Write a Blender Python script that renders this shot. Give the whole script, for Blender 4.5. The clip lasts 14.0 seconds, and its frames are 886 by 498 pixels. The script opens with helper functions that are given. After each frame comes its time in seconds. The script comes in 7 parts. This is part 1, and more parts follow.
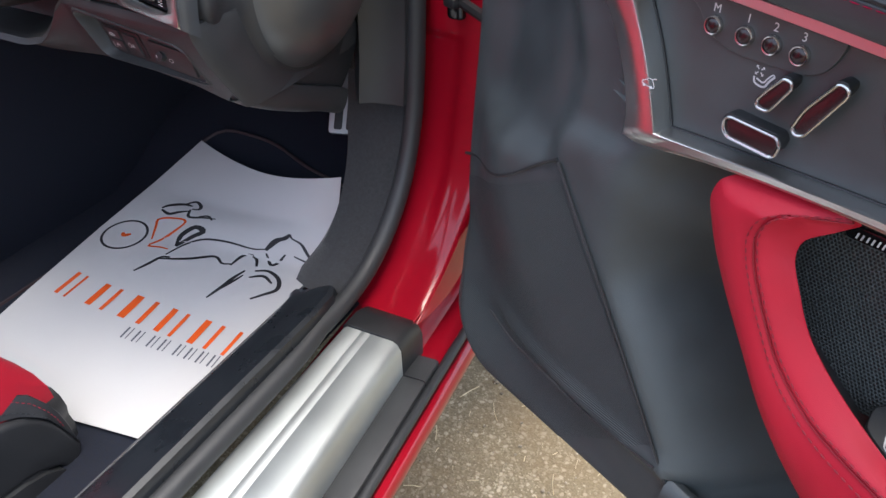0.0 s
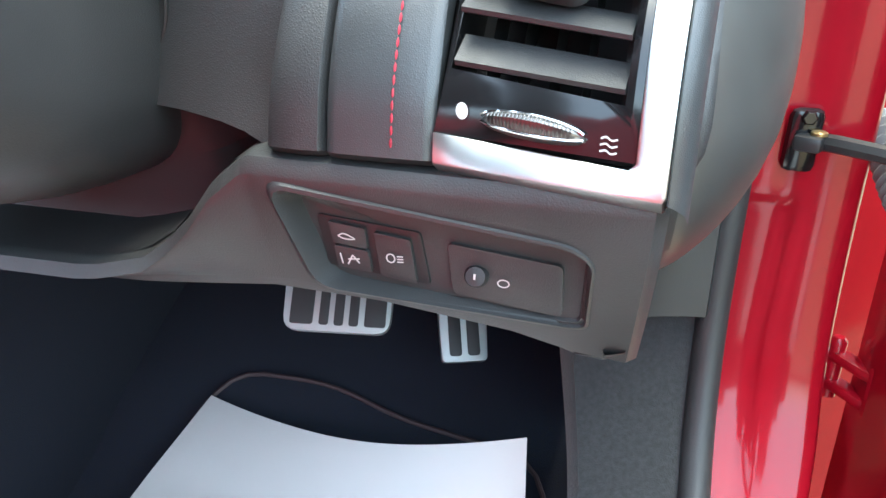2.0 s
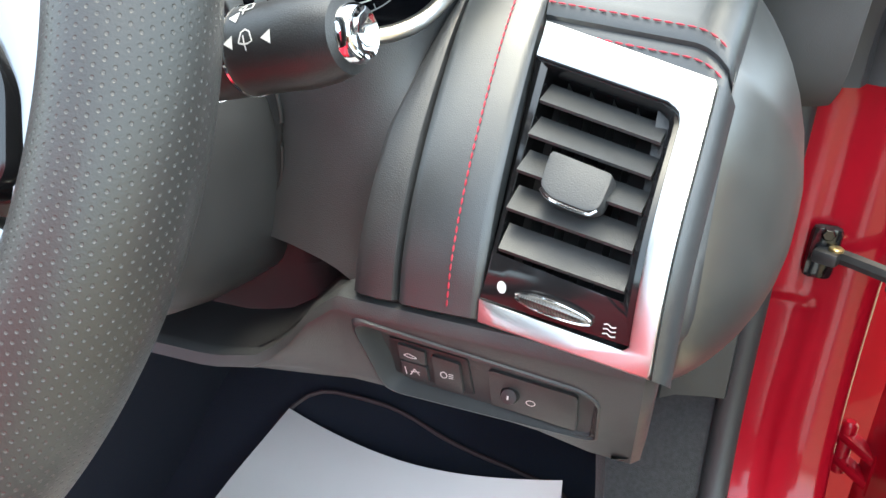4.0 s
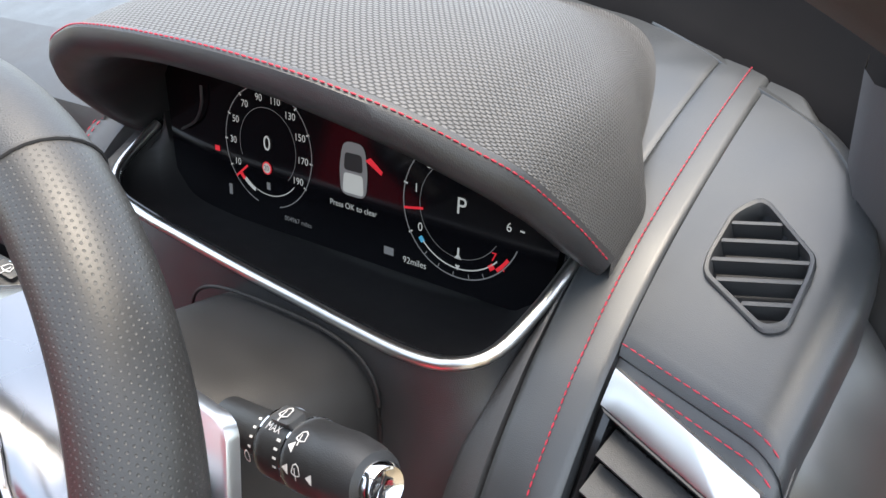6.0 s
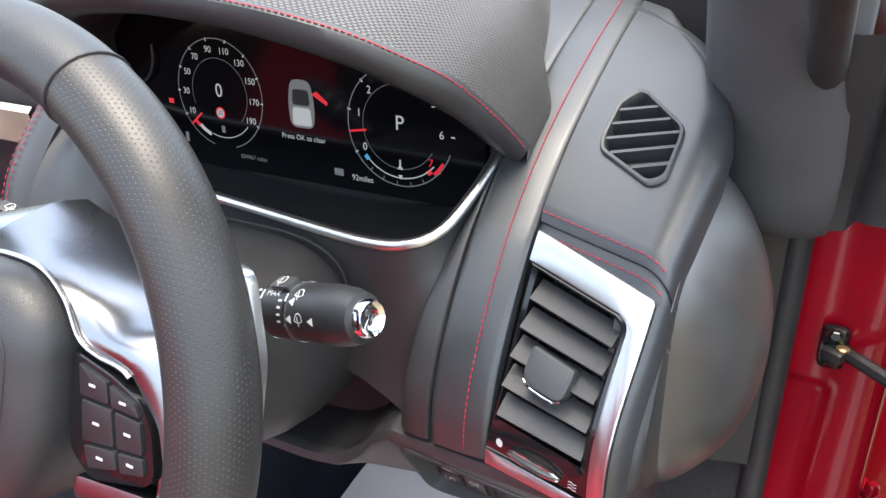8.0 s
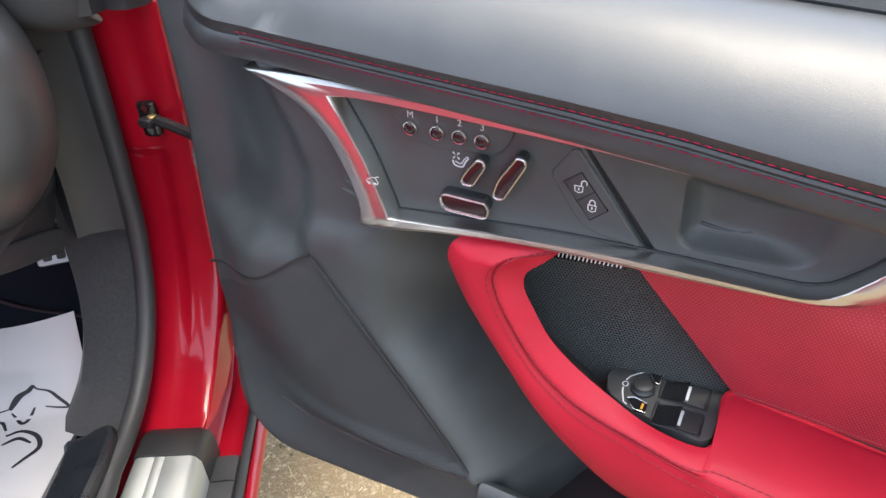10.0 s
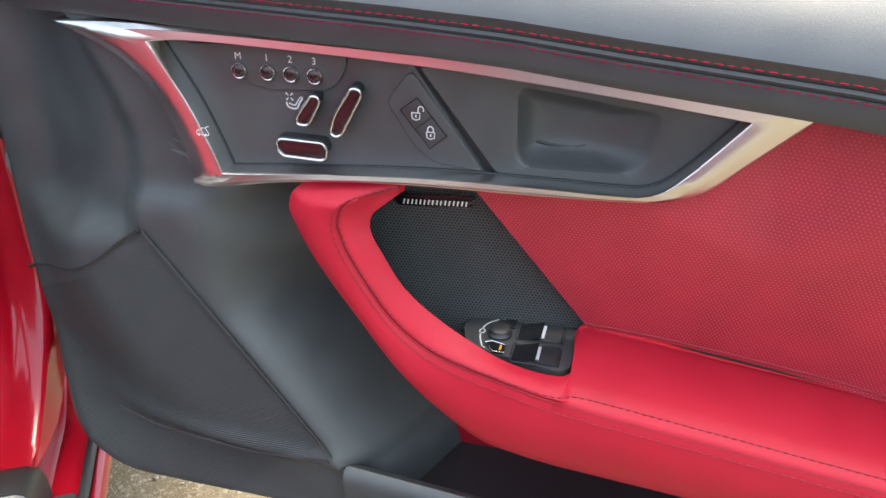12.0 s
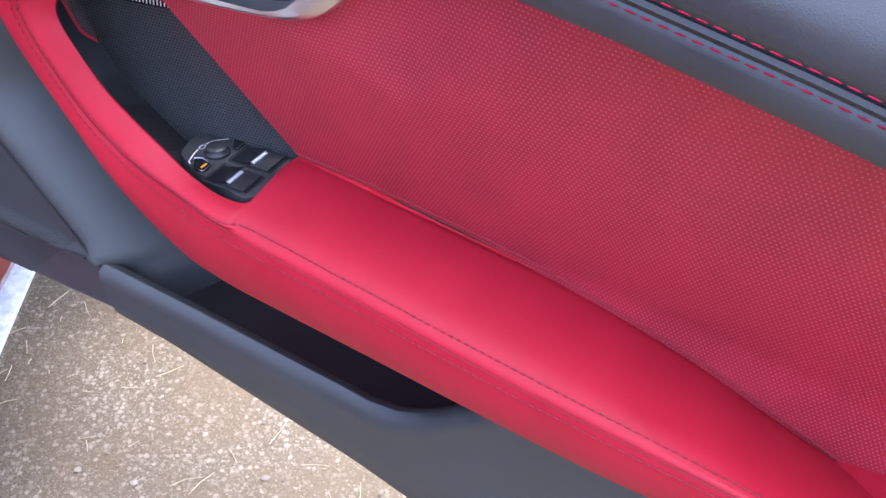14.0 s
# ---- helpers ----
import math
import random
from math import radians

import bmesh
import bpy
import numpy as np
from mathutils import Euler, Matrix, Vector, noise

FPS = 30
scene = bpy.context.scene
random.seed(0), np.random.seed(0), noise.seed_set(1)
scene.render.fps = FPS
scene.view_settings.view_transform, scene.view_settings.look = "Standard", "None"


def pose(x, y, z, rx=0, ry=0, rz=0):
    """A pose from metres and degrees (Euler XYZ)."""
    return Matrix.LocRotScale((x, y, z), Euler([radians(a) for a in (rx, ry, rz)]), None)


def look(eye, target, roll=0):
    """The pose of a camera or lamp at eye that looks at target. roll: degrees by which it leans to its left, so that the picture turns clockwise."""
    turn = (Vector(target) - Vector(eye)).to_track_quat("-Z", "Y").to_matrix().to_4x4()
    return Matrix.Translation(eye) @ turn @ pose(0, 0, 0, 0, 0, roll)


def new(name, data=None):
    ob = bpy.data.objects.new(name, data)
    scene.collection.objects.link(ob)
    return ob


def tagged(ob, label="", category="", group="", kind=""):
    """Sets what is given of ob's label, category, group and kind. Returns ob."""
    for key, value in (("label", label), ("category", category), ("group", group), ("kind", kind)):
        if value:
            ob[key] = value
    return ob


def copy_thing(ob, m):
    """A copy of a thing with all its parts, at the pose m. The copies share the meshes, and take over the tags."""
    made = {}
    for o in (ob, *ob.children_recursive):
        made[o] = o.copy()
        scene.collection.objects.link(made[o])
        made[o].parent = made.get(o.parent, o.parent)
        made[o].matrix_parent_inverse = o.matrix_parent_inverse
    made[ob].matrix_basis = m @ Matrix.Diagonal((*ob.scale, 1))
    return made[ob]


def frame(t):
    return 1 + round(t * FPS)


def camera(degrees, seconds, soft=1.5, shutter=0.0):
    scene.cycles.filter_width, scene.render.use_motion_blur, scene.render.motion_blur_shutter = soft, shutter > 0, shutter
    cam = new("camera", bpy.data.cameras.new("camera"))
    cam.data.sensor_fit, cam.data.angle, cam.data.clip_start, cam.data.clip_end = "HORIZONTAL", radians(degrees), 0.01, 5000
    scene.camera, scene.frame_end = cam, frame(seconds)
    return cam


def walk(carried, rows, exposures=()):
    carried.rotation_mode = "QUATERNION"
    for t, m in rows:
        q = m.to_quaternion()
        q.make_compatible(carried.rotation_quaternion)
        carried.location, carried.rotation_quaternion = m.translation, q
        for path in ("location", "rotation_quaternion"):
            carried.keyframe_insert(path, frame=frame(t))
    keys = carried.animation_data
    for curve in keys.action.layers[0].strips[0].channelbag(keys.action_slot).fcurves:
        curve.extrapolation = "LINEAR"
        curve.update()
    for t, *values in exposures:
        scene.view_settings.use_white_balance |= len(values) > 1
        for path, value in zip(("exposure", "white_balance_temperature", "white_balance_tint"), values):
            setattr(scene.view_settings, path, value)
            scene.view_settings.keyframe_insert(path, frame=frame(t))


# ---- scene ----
cam = camera(59.5, 14.0)
PATH = [
    (0, (0.2128, 0.1721, 1.078), (-0.5107, 1.6317, -0.083), 1.2),
    (0.5, (0.0244, 0.2558, 1.006), (-0.6657, 1.823, -0.027), 1.0),
    (1, (-0.1646, 0.3447, 0.955), (-0.7375, 2.023, 0.032), 0.8),
    (1.5, (-0.2615, 0.3843, 0.928), (-0.7183, 2.1508, 0.109), 1.3),
    (2, (-0.2974, 0.3874, 0.927), (-0.6696, 2.2027, 0.176), 1.7),
    (2.2, (-0.3088, 0.3834, 0.928), (-0.6546, 2.2135, 0.198), 1.9),
    (4.5, (-0.2659, 0.3344, 1.103), (-0.9313, 2.0108, 0.239), 2.9),
    (5, (-0.2503, 0.3863, 1.183), (-1.0578, 1.9647, 0.257), 2.0),
    (5.5, (-0.2273, 0.4194, 1.213), (-1.1721, 1.9205, 0.288), 0.6),
    (6, (-0.2325, 0.4179, 1.221), (-1.2729, 1.8691, 0.32), -0.6),
    (6.5, (-0.2404, 0.4075, 1.219), (-1.336, 1.8364, 0.349), -1.4),
    (7, (-0.2415, 0.3946, 1.22), (-1.3357, 1.8284, 0.355), -2.2),
    (7.5, (-0.236, 0.377, 1.222), (-1.2746, 1.8391, 0.336), -3.0),
    (8, (-0.189, 0.3177, 1.218), (-1.048, 1.8474, 0.257), -3.4),
    (8.5, (-0.0822, 0.219, 1.237), (-0.6946, 1.8024, 0.18), -3.6),
    (9, (0.0847, 0.1652, 1.201), (-0.3058, 1.7714, 0.076), -3.3),
    (9.2, (0.1379, 0.1425, 1.192), (-0.1733, 1.7598, 0.056), -3.2),
    (11.3, (0.1958, 0.1154, 1.093), (0.4698, 1.824, 0.091), -0.5),
    (11.5, (0.1891, 0.1079, 1.079), (0.4899, 1.8252, 0.098), -0.4),
    (12, (0.1866, 0.0901, 1.073), (0.5298, 1.8107, 0.112), -0.4),
    (12.5, (0.2124, 0.0637, 1.068), (0.5638, 1.7746, 0.094), -0.3),
    (13, (0.2711, 0.0235, 1.065), (0.5739, 1.6944, 0.008), 0.1),
    (13.5, (0.3791, 0.008, 1.071), (0.5839, 1.5912, -0.133), 0.7),
    (14, (0.5005, 0.0877, 1.048), (0.5311, 1.6068, -0.252), 2.3),
]
EXPOSURE = [(0, 0.15, 6450, 6), (0.5, 0.5, 6350, 4), (1, 1.12, 6300, -5), (1.5, 1.5, 6300, -7), (2, 1.63, 6350, -7), (4.5, 1.13, 7000, -2), (5, 0.93, 7000, 1), (6.5, 0.41, 7130, 6),
            (7.5, 0.37, 7080, 7), (8.5, 0.95, 6800, 3), (9.2, 0.64, 6880, 6), (11.5, 0.60, 6820, 2), (12.5, 0.66, 6820, 2), (13.5, 0.58, 6150, 14), (14, 0.62, 5600, 19)]
walk(cam, [(t, look(eye, target, roll)) for t, eye, target, roll in PATH], EXPOSURE)
SKY, SUN = 0.72, 0.5
scene.view_settings.exposure = 0.0

# ---- light: bright overcast day, soft high sun ----
world = bpy.data.worlds.new("world")
scene.world = world
world.use_nodes = True
wn = world.node_tree
sky = wn.nodes.new("ShaderNodeTexSky")
sky.sky_type = "NISHITA"
sky.sun_disc = False
sky.sun_elevation = radians(83)
sky.sun_rotation = radians(82)
sky.air_density, sky.dust_density, sky.ozone_density = 1.0, 4.0, 1.0
hue = wn.nodes.new("ShaderNodeHueSaturation")
hue.inputs["Saturation"].default_value = 0.8
wn.links.new(sky.outputs[0], hue.inputs["Color"])
wn.links.new(hue.outputs[0], wn.nodes["Background"].inputs[0])
wn.nodes["Background"].inputs[1].default_value = SKY
sun = new("sun", bpy.data.lights.new("sun", "SUN"))
sun.data.energy, sun.data.angle, sun.data.color = SUN, radians(40), (1.0, 0.98, 0.96)
sun.matrix_world = look((0.35, 0.65, 3.5), (0, 0.6, 0.5))


# ---- materials ----
def base(name, rough, metal):
    m = bpy.data.materials.new(name)
    m.use_nodes = True
    b = m.node_tree.nodes["Principled BSDF"]
    b.inputs["Roughness"].default_value = rough
    b.inputs["Metallic"].default_value = metal
    return m, m.node_tree, b


def put_in(nt, kind, **vals):
    n = nt.nodes.new(kind)
    for k, v in vals.items():
        n.inputs[k].default_value = v
    return n


def math_node(nt, op, a, b=None):
    n = nt.nodes.new("ShaderNodeMath")
    n.operation = op
    for i, v in enumerate((a, b)):
        if v is None:
            continue
        if isinstance(v, (int, float)):
            n.inputs[i].default_value = v
        else:
            nt.links.new(v, n.inputs[i])
    return n.outputs[0]


def mix_colour(nt, fac, a, b):
    n = nt.nodes.new("ShaderNodeMix")
    n.data_type = "RGBA"
    if isinstance(fac, (int, float)):
        n.inputs[0].default_value = fac
    else:
        nt.links.new(fac, n.inputs[0])
    for i, c in ((6, a), (7, b)):
        if isinstance(c, tuple):
            n.inputs[i].default_value = (*c, 1)
        else:
            nt.links.new(c, n.inputs[i])
    return n.outputs[2]


def ramp(nt, fac, lo, hi):
    n = nt.nodes.new("ShaderNodeMapRange")
    n.inputs[1].default_value, n.inputs[2].default_value = lo, hi
    nt.links.new(fac, n.inputs[0])
    return n.outputs[0]


def surface(name, col, rough=0.5, metal=0.0, var=0.12, vscale=25.0, grain=0.0, gscale=900.0, cells=False, coat=0.0, sheen=0.0, rvar=0.12, specular=0.5):
    """A plain surface with stains at one scale and grain at a finer one."""
    m, nt, b = base(name, rough, metal)
    co = nt.nodes.new("ShaderNodeTexCoord").outputs["Object"]
    big = put_in(nt, "ShaderNodeTexNoise", Scale=vscale, Detail=4.0)
    nt.links.new(co, big.inputs["Vector"])
    f = ramp(nt, big.outputs[0], 0.3, 0.7)
    dark = tuple(c * (1 - var) for c in col)
    light = tuple(min(1, c * (1 + var)) for c in col)
    nt.links.new(mix_colour(nt, f, dark, light), b.inputs["Base Color"])
    r = math_node(nt, "MULTIPLY_ADD", f, rvar)
    nt.nodes[-1].inputs[2].default_value = rough - rvar / 2
    nt.links.new(r, b.inputs["Roughness"])
    b.inputs["Coat Weight"].default_value = coat
    b.inputs["Coat Roughness"].default_value = 0.09
    b.inputs["Sheen Weight"].default_value = sheen
    b.inputs["Specular IOR Level"].default_value = specular
    if grain:
        if cells:
            g = put_in(nt, "ShaderNodeTexVoronoi", Scale=gscale)
            g.feature = "DISTANCE_TO_EDGE"
        else:
            g = put_in(nt, "ShaderNodeTexNoise", Scale=gscale, Detail=3.0)
        nt.links.new(co, g.inputs["Vector"])
        bp = put_in(nt, "ShaderNodeBump", Strength=grain, Distance=0.0006)
        nt.links.new(g.outputs[0], bp.inputs["Height"])
        nt.links.new(bp.outputs[0], b.inputs["Normal"])
    return m


def dotted(name, col, spot, pitch, size, rough=0.5, depth=0.6, weave=False, spot_rough=0.5):
    """Leather or cloth with rows of small marks, laid along the mesh's own metres."""
    m, nt, b = base(name, rough, 0.0)
    uv = nt.nodes.new("ShaderNodeUVMap").outputs[0]
    sep = nt.nodes.new("ShaderNodeSeparateXYZ")
    nt.links.new(uv, sep.inputs[0])
    y = math_node(nt, "DIVIDE", sep.outputs[1], pitch * (0.5 if weave else 0.866))
    row = math_node(nt, "FLOOR", y)
    odd = math_node(nt, "MODULO", row, 2.0)
    x = math_node(nt, "DIVIDE", sep.outputs[0], pitch)
    x = math_node(nt, "ADD", x, math_node(nt, "MULTIPLY", odd, 0.5))
    fx = math_node(nt, "SUBTRACT", math_node(nt, "FRACT", x), 0.5)
    fy = math_node(nt, "SUBTRACT", math_node(nt, "FRACT", y), 0.5)
    if weave:
        fx = math_node(nt, "MULTIPLY", fx, 0.85)
        fy = math_node(nt, "MULTIPLY", fy, 0.75)
    else:
        fy = math_node(nt, "MULTIPLY", fy, 0.866)
    d = math_node(nt, "SQRT", math_node(nt, "ADD", math_node(nt, "MULTIPLY", fx, fx), math_node(nt, "MULTIPLY", fy, fy)))
    mask = ramp(nt, d, size * 1.25, size * 0.75)
    co = nt.nodes.new("ShaderNodeTexCoord").outputs["Object"]
    big = put_in(nt, "ShaderNodeTexNoise", Scale=22.0, Detail=5.0)
    nt.links.new(co, big.inputs["Vector"])
    f = ramp(nt, big.outputs[0], 0.3, 0.7)
    plain = mix_colour(nt, f, tuple(c * 0.88 for c in col), tuple(c * 1.1 for c in col))
    nt.links.new(mix_colour(nt, mask, plain, spot), b.inputs["Base Color"])
    rr = nt.nodes.new("ShaderNodeMapRange")
    rr.inputs[3].default_value, rr.inputs[4].default_value = rough, spot_rough
    nt.links.new(mask, rr.inputs[0])
    nt.links.new(rr.outputs[0], b.inputs["Roughness"])
    fine = put_in(nt, "ShaderNodeTexNoise", Scale=1400.0, Detail=2.0)
    nt.links.new(co, fine.inputs["Vector"])
    h = math_node(nt, "ADD", math_node(nt, "MULTIPLY", mask, 1.0 if weave else -1.0), math_node(nt, "MULTIPLY", fine.outputs[0], 0.25))
    bp = put_in(nt, "ShaderNodeBump", Strength=depth, Distance=0.0008)
    nt.links.new(h, bp.inputs["Height"])
    nt.links.new(bp.outputs[0], b.inputs["Normal"])
    return m


def glow(name, col, strength):
    m, nt, b = base(name, 0.4, 0.0)
    b.inputs["Base Color"].default_value = (*[c * 0.2 for c in col], 1)
    b.inputs["Emission Color"].default_value = (*col, 1)
    b.inputs["Emission Strength"].default_value = strength
    return m


LEATHER = surface("black_leather", (0.024, 0.025, 0.027), 0.44, var=0.15, grain=0.35, gscale=900, cells=True)
LEATHER_SOFT = surface("soft_black_leather", (0.029, 0.032, 0.035), 0.37, var=0.1, grain=0.2, gscale=1100, cells=True, specular=0.62)
PLASTIC = surface("black_plastic", (0.016, 0.0165, 0.018), 0.45, grain=0.25, gscale=1500)
PLASTIC_GREY = surface("charcoal_plastic", (0.031, 0.0320, 0.0335), 0.45, grain=0.3, gscale=1300)
PANEL = surface("charcoal_door_panel", (0.039, 0.0455, 0.0480), 0.45, grain=0.3, gscale=1200, specular=0.42)
CONTROL = surface("control_panel_plastic", (0.045, 0.049, 0.050), 0.45, grain=0.3, gscale=1300)
PIANO = surface("gloss_black", (0.008, 0.008, 0.009), 0.12, var=0.05, rvar=0.05)
SCREEN = surface("dark_screen_glass", (0.003, 0.003, 0.004), 0.1, var=0.02, rvar=0.02, specular=0.2)
# near-black that puts the darkness beyond the dash into the colour
DARK_VIEW = surface("matt_black_view", (0.008, 0.0075, 0.008), 0.85, var=0.15, specular=0.08)
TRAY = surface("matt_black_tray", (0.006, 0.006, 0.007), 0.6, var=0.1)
RUBBER = surface("rubber", (0.02, 0.021, 0.023), 0.55, grain=0.3, gscale=700)
ALU = surface("satin_aluminium", (0.60, 0.60, 0.59), 0.30, 1.0, var=0.03, vscale=8, rvar=0.05)
ALU_DULL = surface("brushed_sill_plate", (0.43, 0.455, 0.455), 0.55, 0.9, var=0.06, vscale=14, grain=0.03, gscale=1800, rvar=0.12)
SPOKE_METAL = surface("spoke_metal", (0.27, 0.275, 0.29), 0.28, 1.0, var=0.03, vscale=8, rvar=0.04)
CHROME = surface("chrome", (0.75, 0.75, 0.76), 0.08, 1.0, var=0.03, rvar=0.03)
RED_LEATHER = surface("red_leather", (0.35, 0.010, 0.025), 0.5, var=0.06, grain=0.3, gscale=1000, cells=True, specular=0.24)
DARK_SEAM = surface("dark_red_seam", (0.22, 0.007, 0.016), 0.7)
RED_THREAD = surface("red_thread", (0.30, 0.014, 0.034), 0.7, var=0.2, vscale=300)
RED_PAINT = surface("red_car_paint", (0.26, 0.003, 0.012), 0.3, 0.0, var=0.05, coat=0.65, rvar=0.05, specular=0.1)
BLACK_CARPET = surface("black_carpet", (0.004, 0.006, 0.014), 0.95, var=0.4, vscale=260, grain=0.8, gscale=900)
CARPET = surface("charcoal_carpet", (0.015, 0.016, 0.0185), 0.95, var=0.5, vscale=260, grain=1.0, gscale=900, sheen=0.2)
PAPER = surface("white_paper", (0.545, 0.532, 0.518), 0.45, var=0.02, vscale=9, grain=0.04, gscale=300)
INK = surface("black_ink", (0.02, 0.02, 0.022), 0.6)
INK_GREY = surface("grey_ink", (0.09, 0.09, 0.11), 0.6)
INK_ORANGE = surface("orange_ink", (0.75, 0.1, 0.01), 0.55, var=0.05)
PRINT = surface("white_print", (0.52, 0.52, 0.52), 0.6, var=0.05)
GRILLE = dotted("speaker_cloth_mesh", (0.052, 0.058, 0.059), (0.002, 0.002, 0.002), 0.0028, 0.33, 0.5, 0.8)
RED_HOLES = dotted("perforated_red_leather", (0.32, 0.014, 0.028), (0.47, 0.10, 0.13), 0.0028, 0.17, 0.5, 0.7)
RIM_HOLES = dotted("perforated_wheel_leather", (0.023, 0.0225, 0.022), (0.040, 0.039, 0.038), 0.0026, 0.16, 0.40, 0.4)
WEAVE = dotted("woven_black_cloth", (0.022, 0.022, 0.0225), (0.080, 0.080, 0.081), 0.0042, 0.33, 0.7, 0.8, weave=True, spot_rough=0.5)
GLOW_WHITE = glow("lit_white", (0.75, 0.8, 0.85), 0.26)
GLOW_DIM = glow("lit_grey", (0.3, 0.32, 0.36), 0.2)
GLOW_RED = glow("lit_red", (0.7, 0.02, 0.04), 0.5)
GLOW_BLUE = glow("lit_blue", (0.05, 0.3, 0.55), 0.6)
CHROME_SOFT = surface("soft_chrome", (0.55, 0.53, 0.53), 0.22, 1.0, var=0.03, rvar=0.03)
DOOR_THREAD = surface("door_red_thread", (0.20, 0.006, 0.030), 0.9, var=0.2, vscale=300, specular=0.1)
PALE_TICK = surface("pale_grey_tick", (0.42, 0.44, 0.46), 0.4, var=0.05)
CAP_RED = surface("dark_red_cap", (0.022, 0.009, 0.010), 0.25)
AMBER = surface("amber_mark", (0.6, 0.28, 0.02), 0.5)
WHITE_LINE = surface("worn_white_line", (0.72, 0.72, 0.7), 0.8, var=0.2, vscale=60, grain=0.5, gscale=400)
STONE = surface("gravel_stone", (0.36, 0.32, 0.26), 0.85, var=0.35, vscale=90)
STRAW = surface("dry_straw", (0.5, 0.4, 0.25), 0.8, var=0.3, vscale=60)
BOOT_GREY = surface("grey_boot_rubber", (0.15, 0.155, 0.155), 0.6, grain=0.2, gscale=700)
ARM_THREAD = surface("dark_red_thread", (0.19, 0.005, 0.014), 0.7, var=0.2, vscale=300)
KNURL = surface("knurled_dark_metal", (0.17, 0.165, 0.16), 0.36, 0.9, var=0.1, vscale=200)
BRASS = surface("brass_pivot", (0.42, 0.33, 0.16), 0.35, 0.8)
SUEDE = surface("dark_headlining", (0.052, 0.051, 0.053), 0.9, grain=0.4, gscale=1500)



def ribbed_panel():
    """Charcoal moulding with fine level ribs."""
    m, nt, b = base("ribbed_door_panel", 0.5, 0.0)
    co = nt.nodes.new("ShaderNodeTexCoord").outputs["Object"]
    big = put_in(nt, "ShaderNodeTexNoise", Scale=25.0, Detail=4.0)
    ribs = put_in(nt, "ShaderNodeTexWave", Scale=190.0, Distortion=0.3)
    ribs.wave_type, ribs.bands_direction = "BANDS", "Z"
    for n in (big, ribs):
        nt.links.new(co, n.inputs["Vector"])
    nt.links.new(mix_colour(nt, ramp(nt, big.outputs[0], 0.3, 0.7), (0.031, 0.037, 0.039), (0.037, 0.043, 0.0455)), b.inputs["Base Color"])
    b.inputs["Specular IOR Level"].default_value = 0.3
    bp = put_in(nt, "ShaderNodeBump", Strength=0.5, Distance=0.0008)
    nt.links.new(ribs.outputs[1], bp.inputs["Height"])
    nt.links.new(bp.outputs[0], b.inputs["Normal"])
    return m


RIBBED = ribbed_panel()


def ground_material():
    m, nt, b = base("pale_gravel_ground", 0.9, 0.0)
    co = nt.nodes.new("ShaderNodeTexCoord").outputs["Object"]
    warp = put_in(nt, "ShaderNodeTexNoise", Scale=90.0, Detail=3.0)
    nt.links.new(co, warp.inputs["Vector"])
    shift = nt.nodes.new("ShaderNodeVectorMath")
    shift.operation = "MULTIPLY_ADD"
    shift.inputs[1].default_value = (0.008, 0.008, 0.008)
    nt.links.new(warp.outputs["Color"], shift.inputs[0])
    nt.links.new(co, shift.inputs[2])
    col = None
    height = None
    big = put_in(nt, "ShaderNodeTexNoise", Scale=6.0, Detail=6.0)
    mid = put_in(nt, "ShaderNodeTexNoise", Scale=240.0, Detail=6.0)
    for n in (big, mid):
        nt.links.new(co, n.inputs["Vector"])
    col = mix_colour(nt, ramp(nt, mid.outputs[0], 0.3, 0.7), (0.115, 0.088, 0.050), (0.185, 0.150, 0.090))
    for scale, share, lo, hi in ((260.0, 0.55, (0.12, 0.092, 0.052), (0.32, 0.272, 0.182)), (120.0, 0.45, (0.14, 0.108, 0.063), (0.36, 0.308, 0.218))):
        st = put_in(nt, "ShaderNodeTexVoronoi", Scale=scale, Randomness=1.0)
        nt.links.new(shift.outputs[0], st.inputs["Vector"])
        sep = nt.nodes.new("ShaderNodeSeparateColor")
        nt.links.new(st.outputs["Color"], sep.inputs[0])
        there = math_node(nt, "LESS_THAN", sep.outputs[1], share)
        disc = math_node(nt, "MULTIPLY", there, ramp(nt, st.outputs["Distance"], 0.62, 0.38))
        col = mix_colour(nt, disc, col, mix_colour(nt, sep.outputs[0], lo, hi))
        height = disc if height is None else math_node(nt, "MAXIMUM", height, disc)
    c2 = mix_colour(nt, math_node(nt, "MULTIPLY", ramp(nt, big.outputs[0], 0.4, 0.7), 0.6), col, (0.17, 0.118, 0.060))
    nt.links.new(c2, b.inputs["Base Color"])
    bp = put_in(nt, "ShaderNodeBump", Strength=0.55, Distance=0.0022)
    h = math_node(nt, "ADD", height, mid.outputs[0])
    nt.links.new(h, bp.inputs["Height"])
    nt.links.new(bp.outputs[0], b.inputs["Normal"])
    return m


GROUND = ground_material()

# ---- building tools ----
def thing(name, label, category, m=None, group="", kind=""):
    e = new(name)
    e.empty_display_size = 0.05
    if m is not None:
        e.matrix_world = m
    return tagged(e, label, category, group, kind)


def part(name, me, material, parent=None, label="", smooth=True):
    """Links a mesh (or a bmesh) as one object under a thing or a part."""
    if isinstance(me, bmesh.types.BMesh):
        bm, me = me, bpy.data.meshes.new(name)
        bm.to_mesh(me)
        bm.free()
    me.materials.clear()
    me.materials.append(material)
    if smooth:
        me.polygons.foreach_set("use_smooth", [True] * len(me.polygons))
        me.set_sharp_from_angle(angle=radians(42))
    ob = new(name, me)
    ob.parent = parent
    return tagged(ob, label)


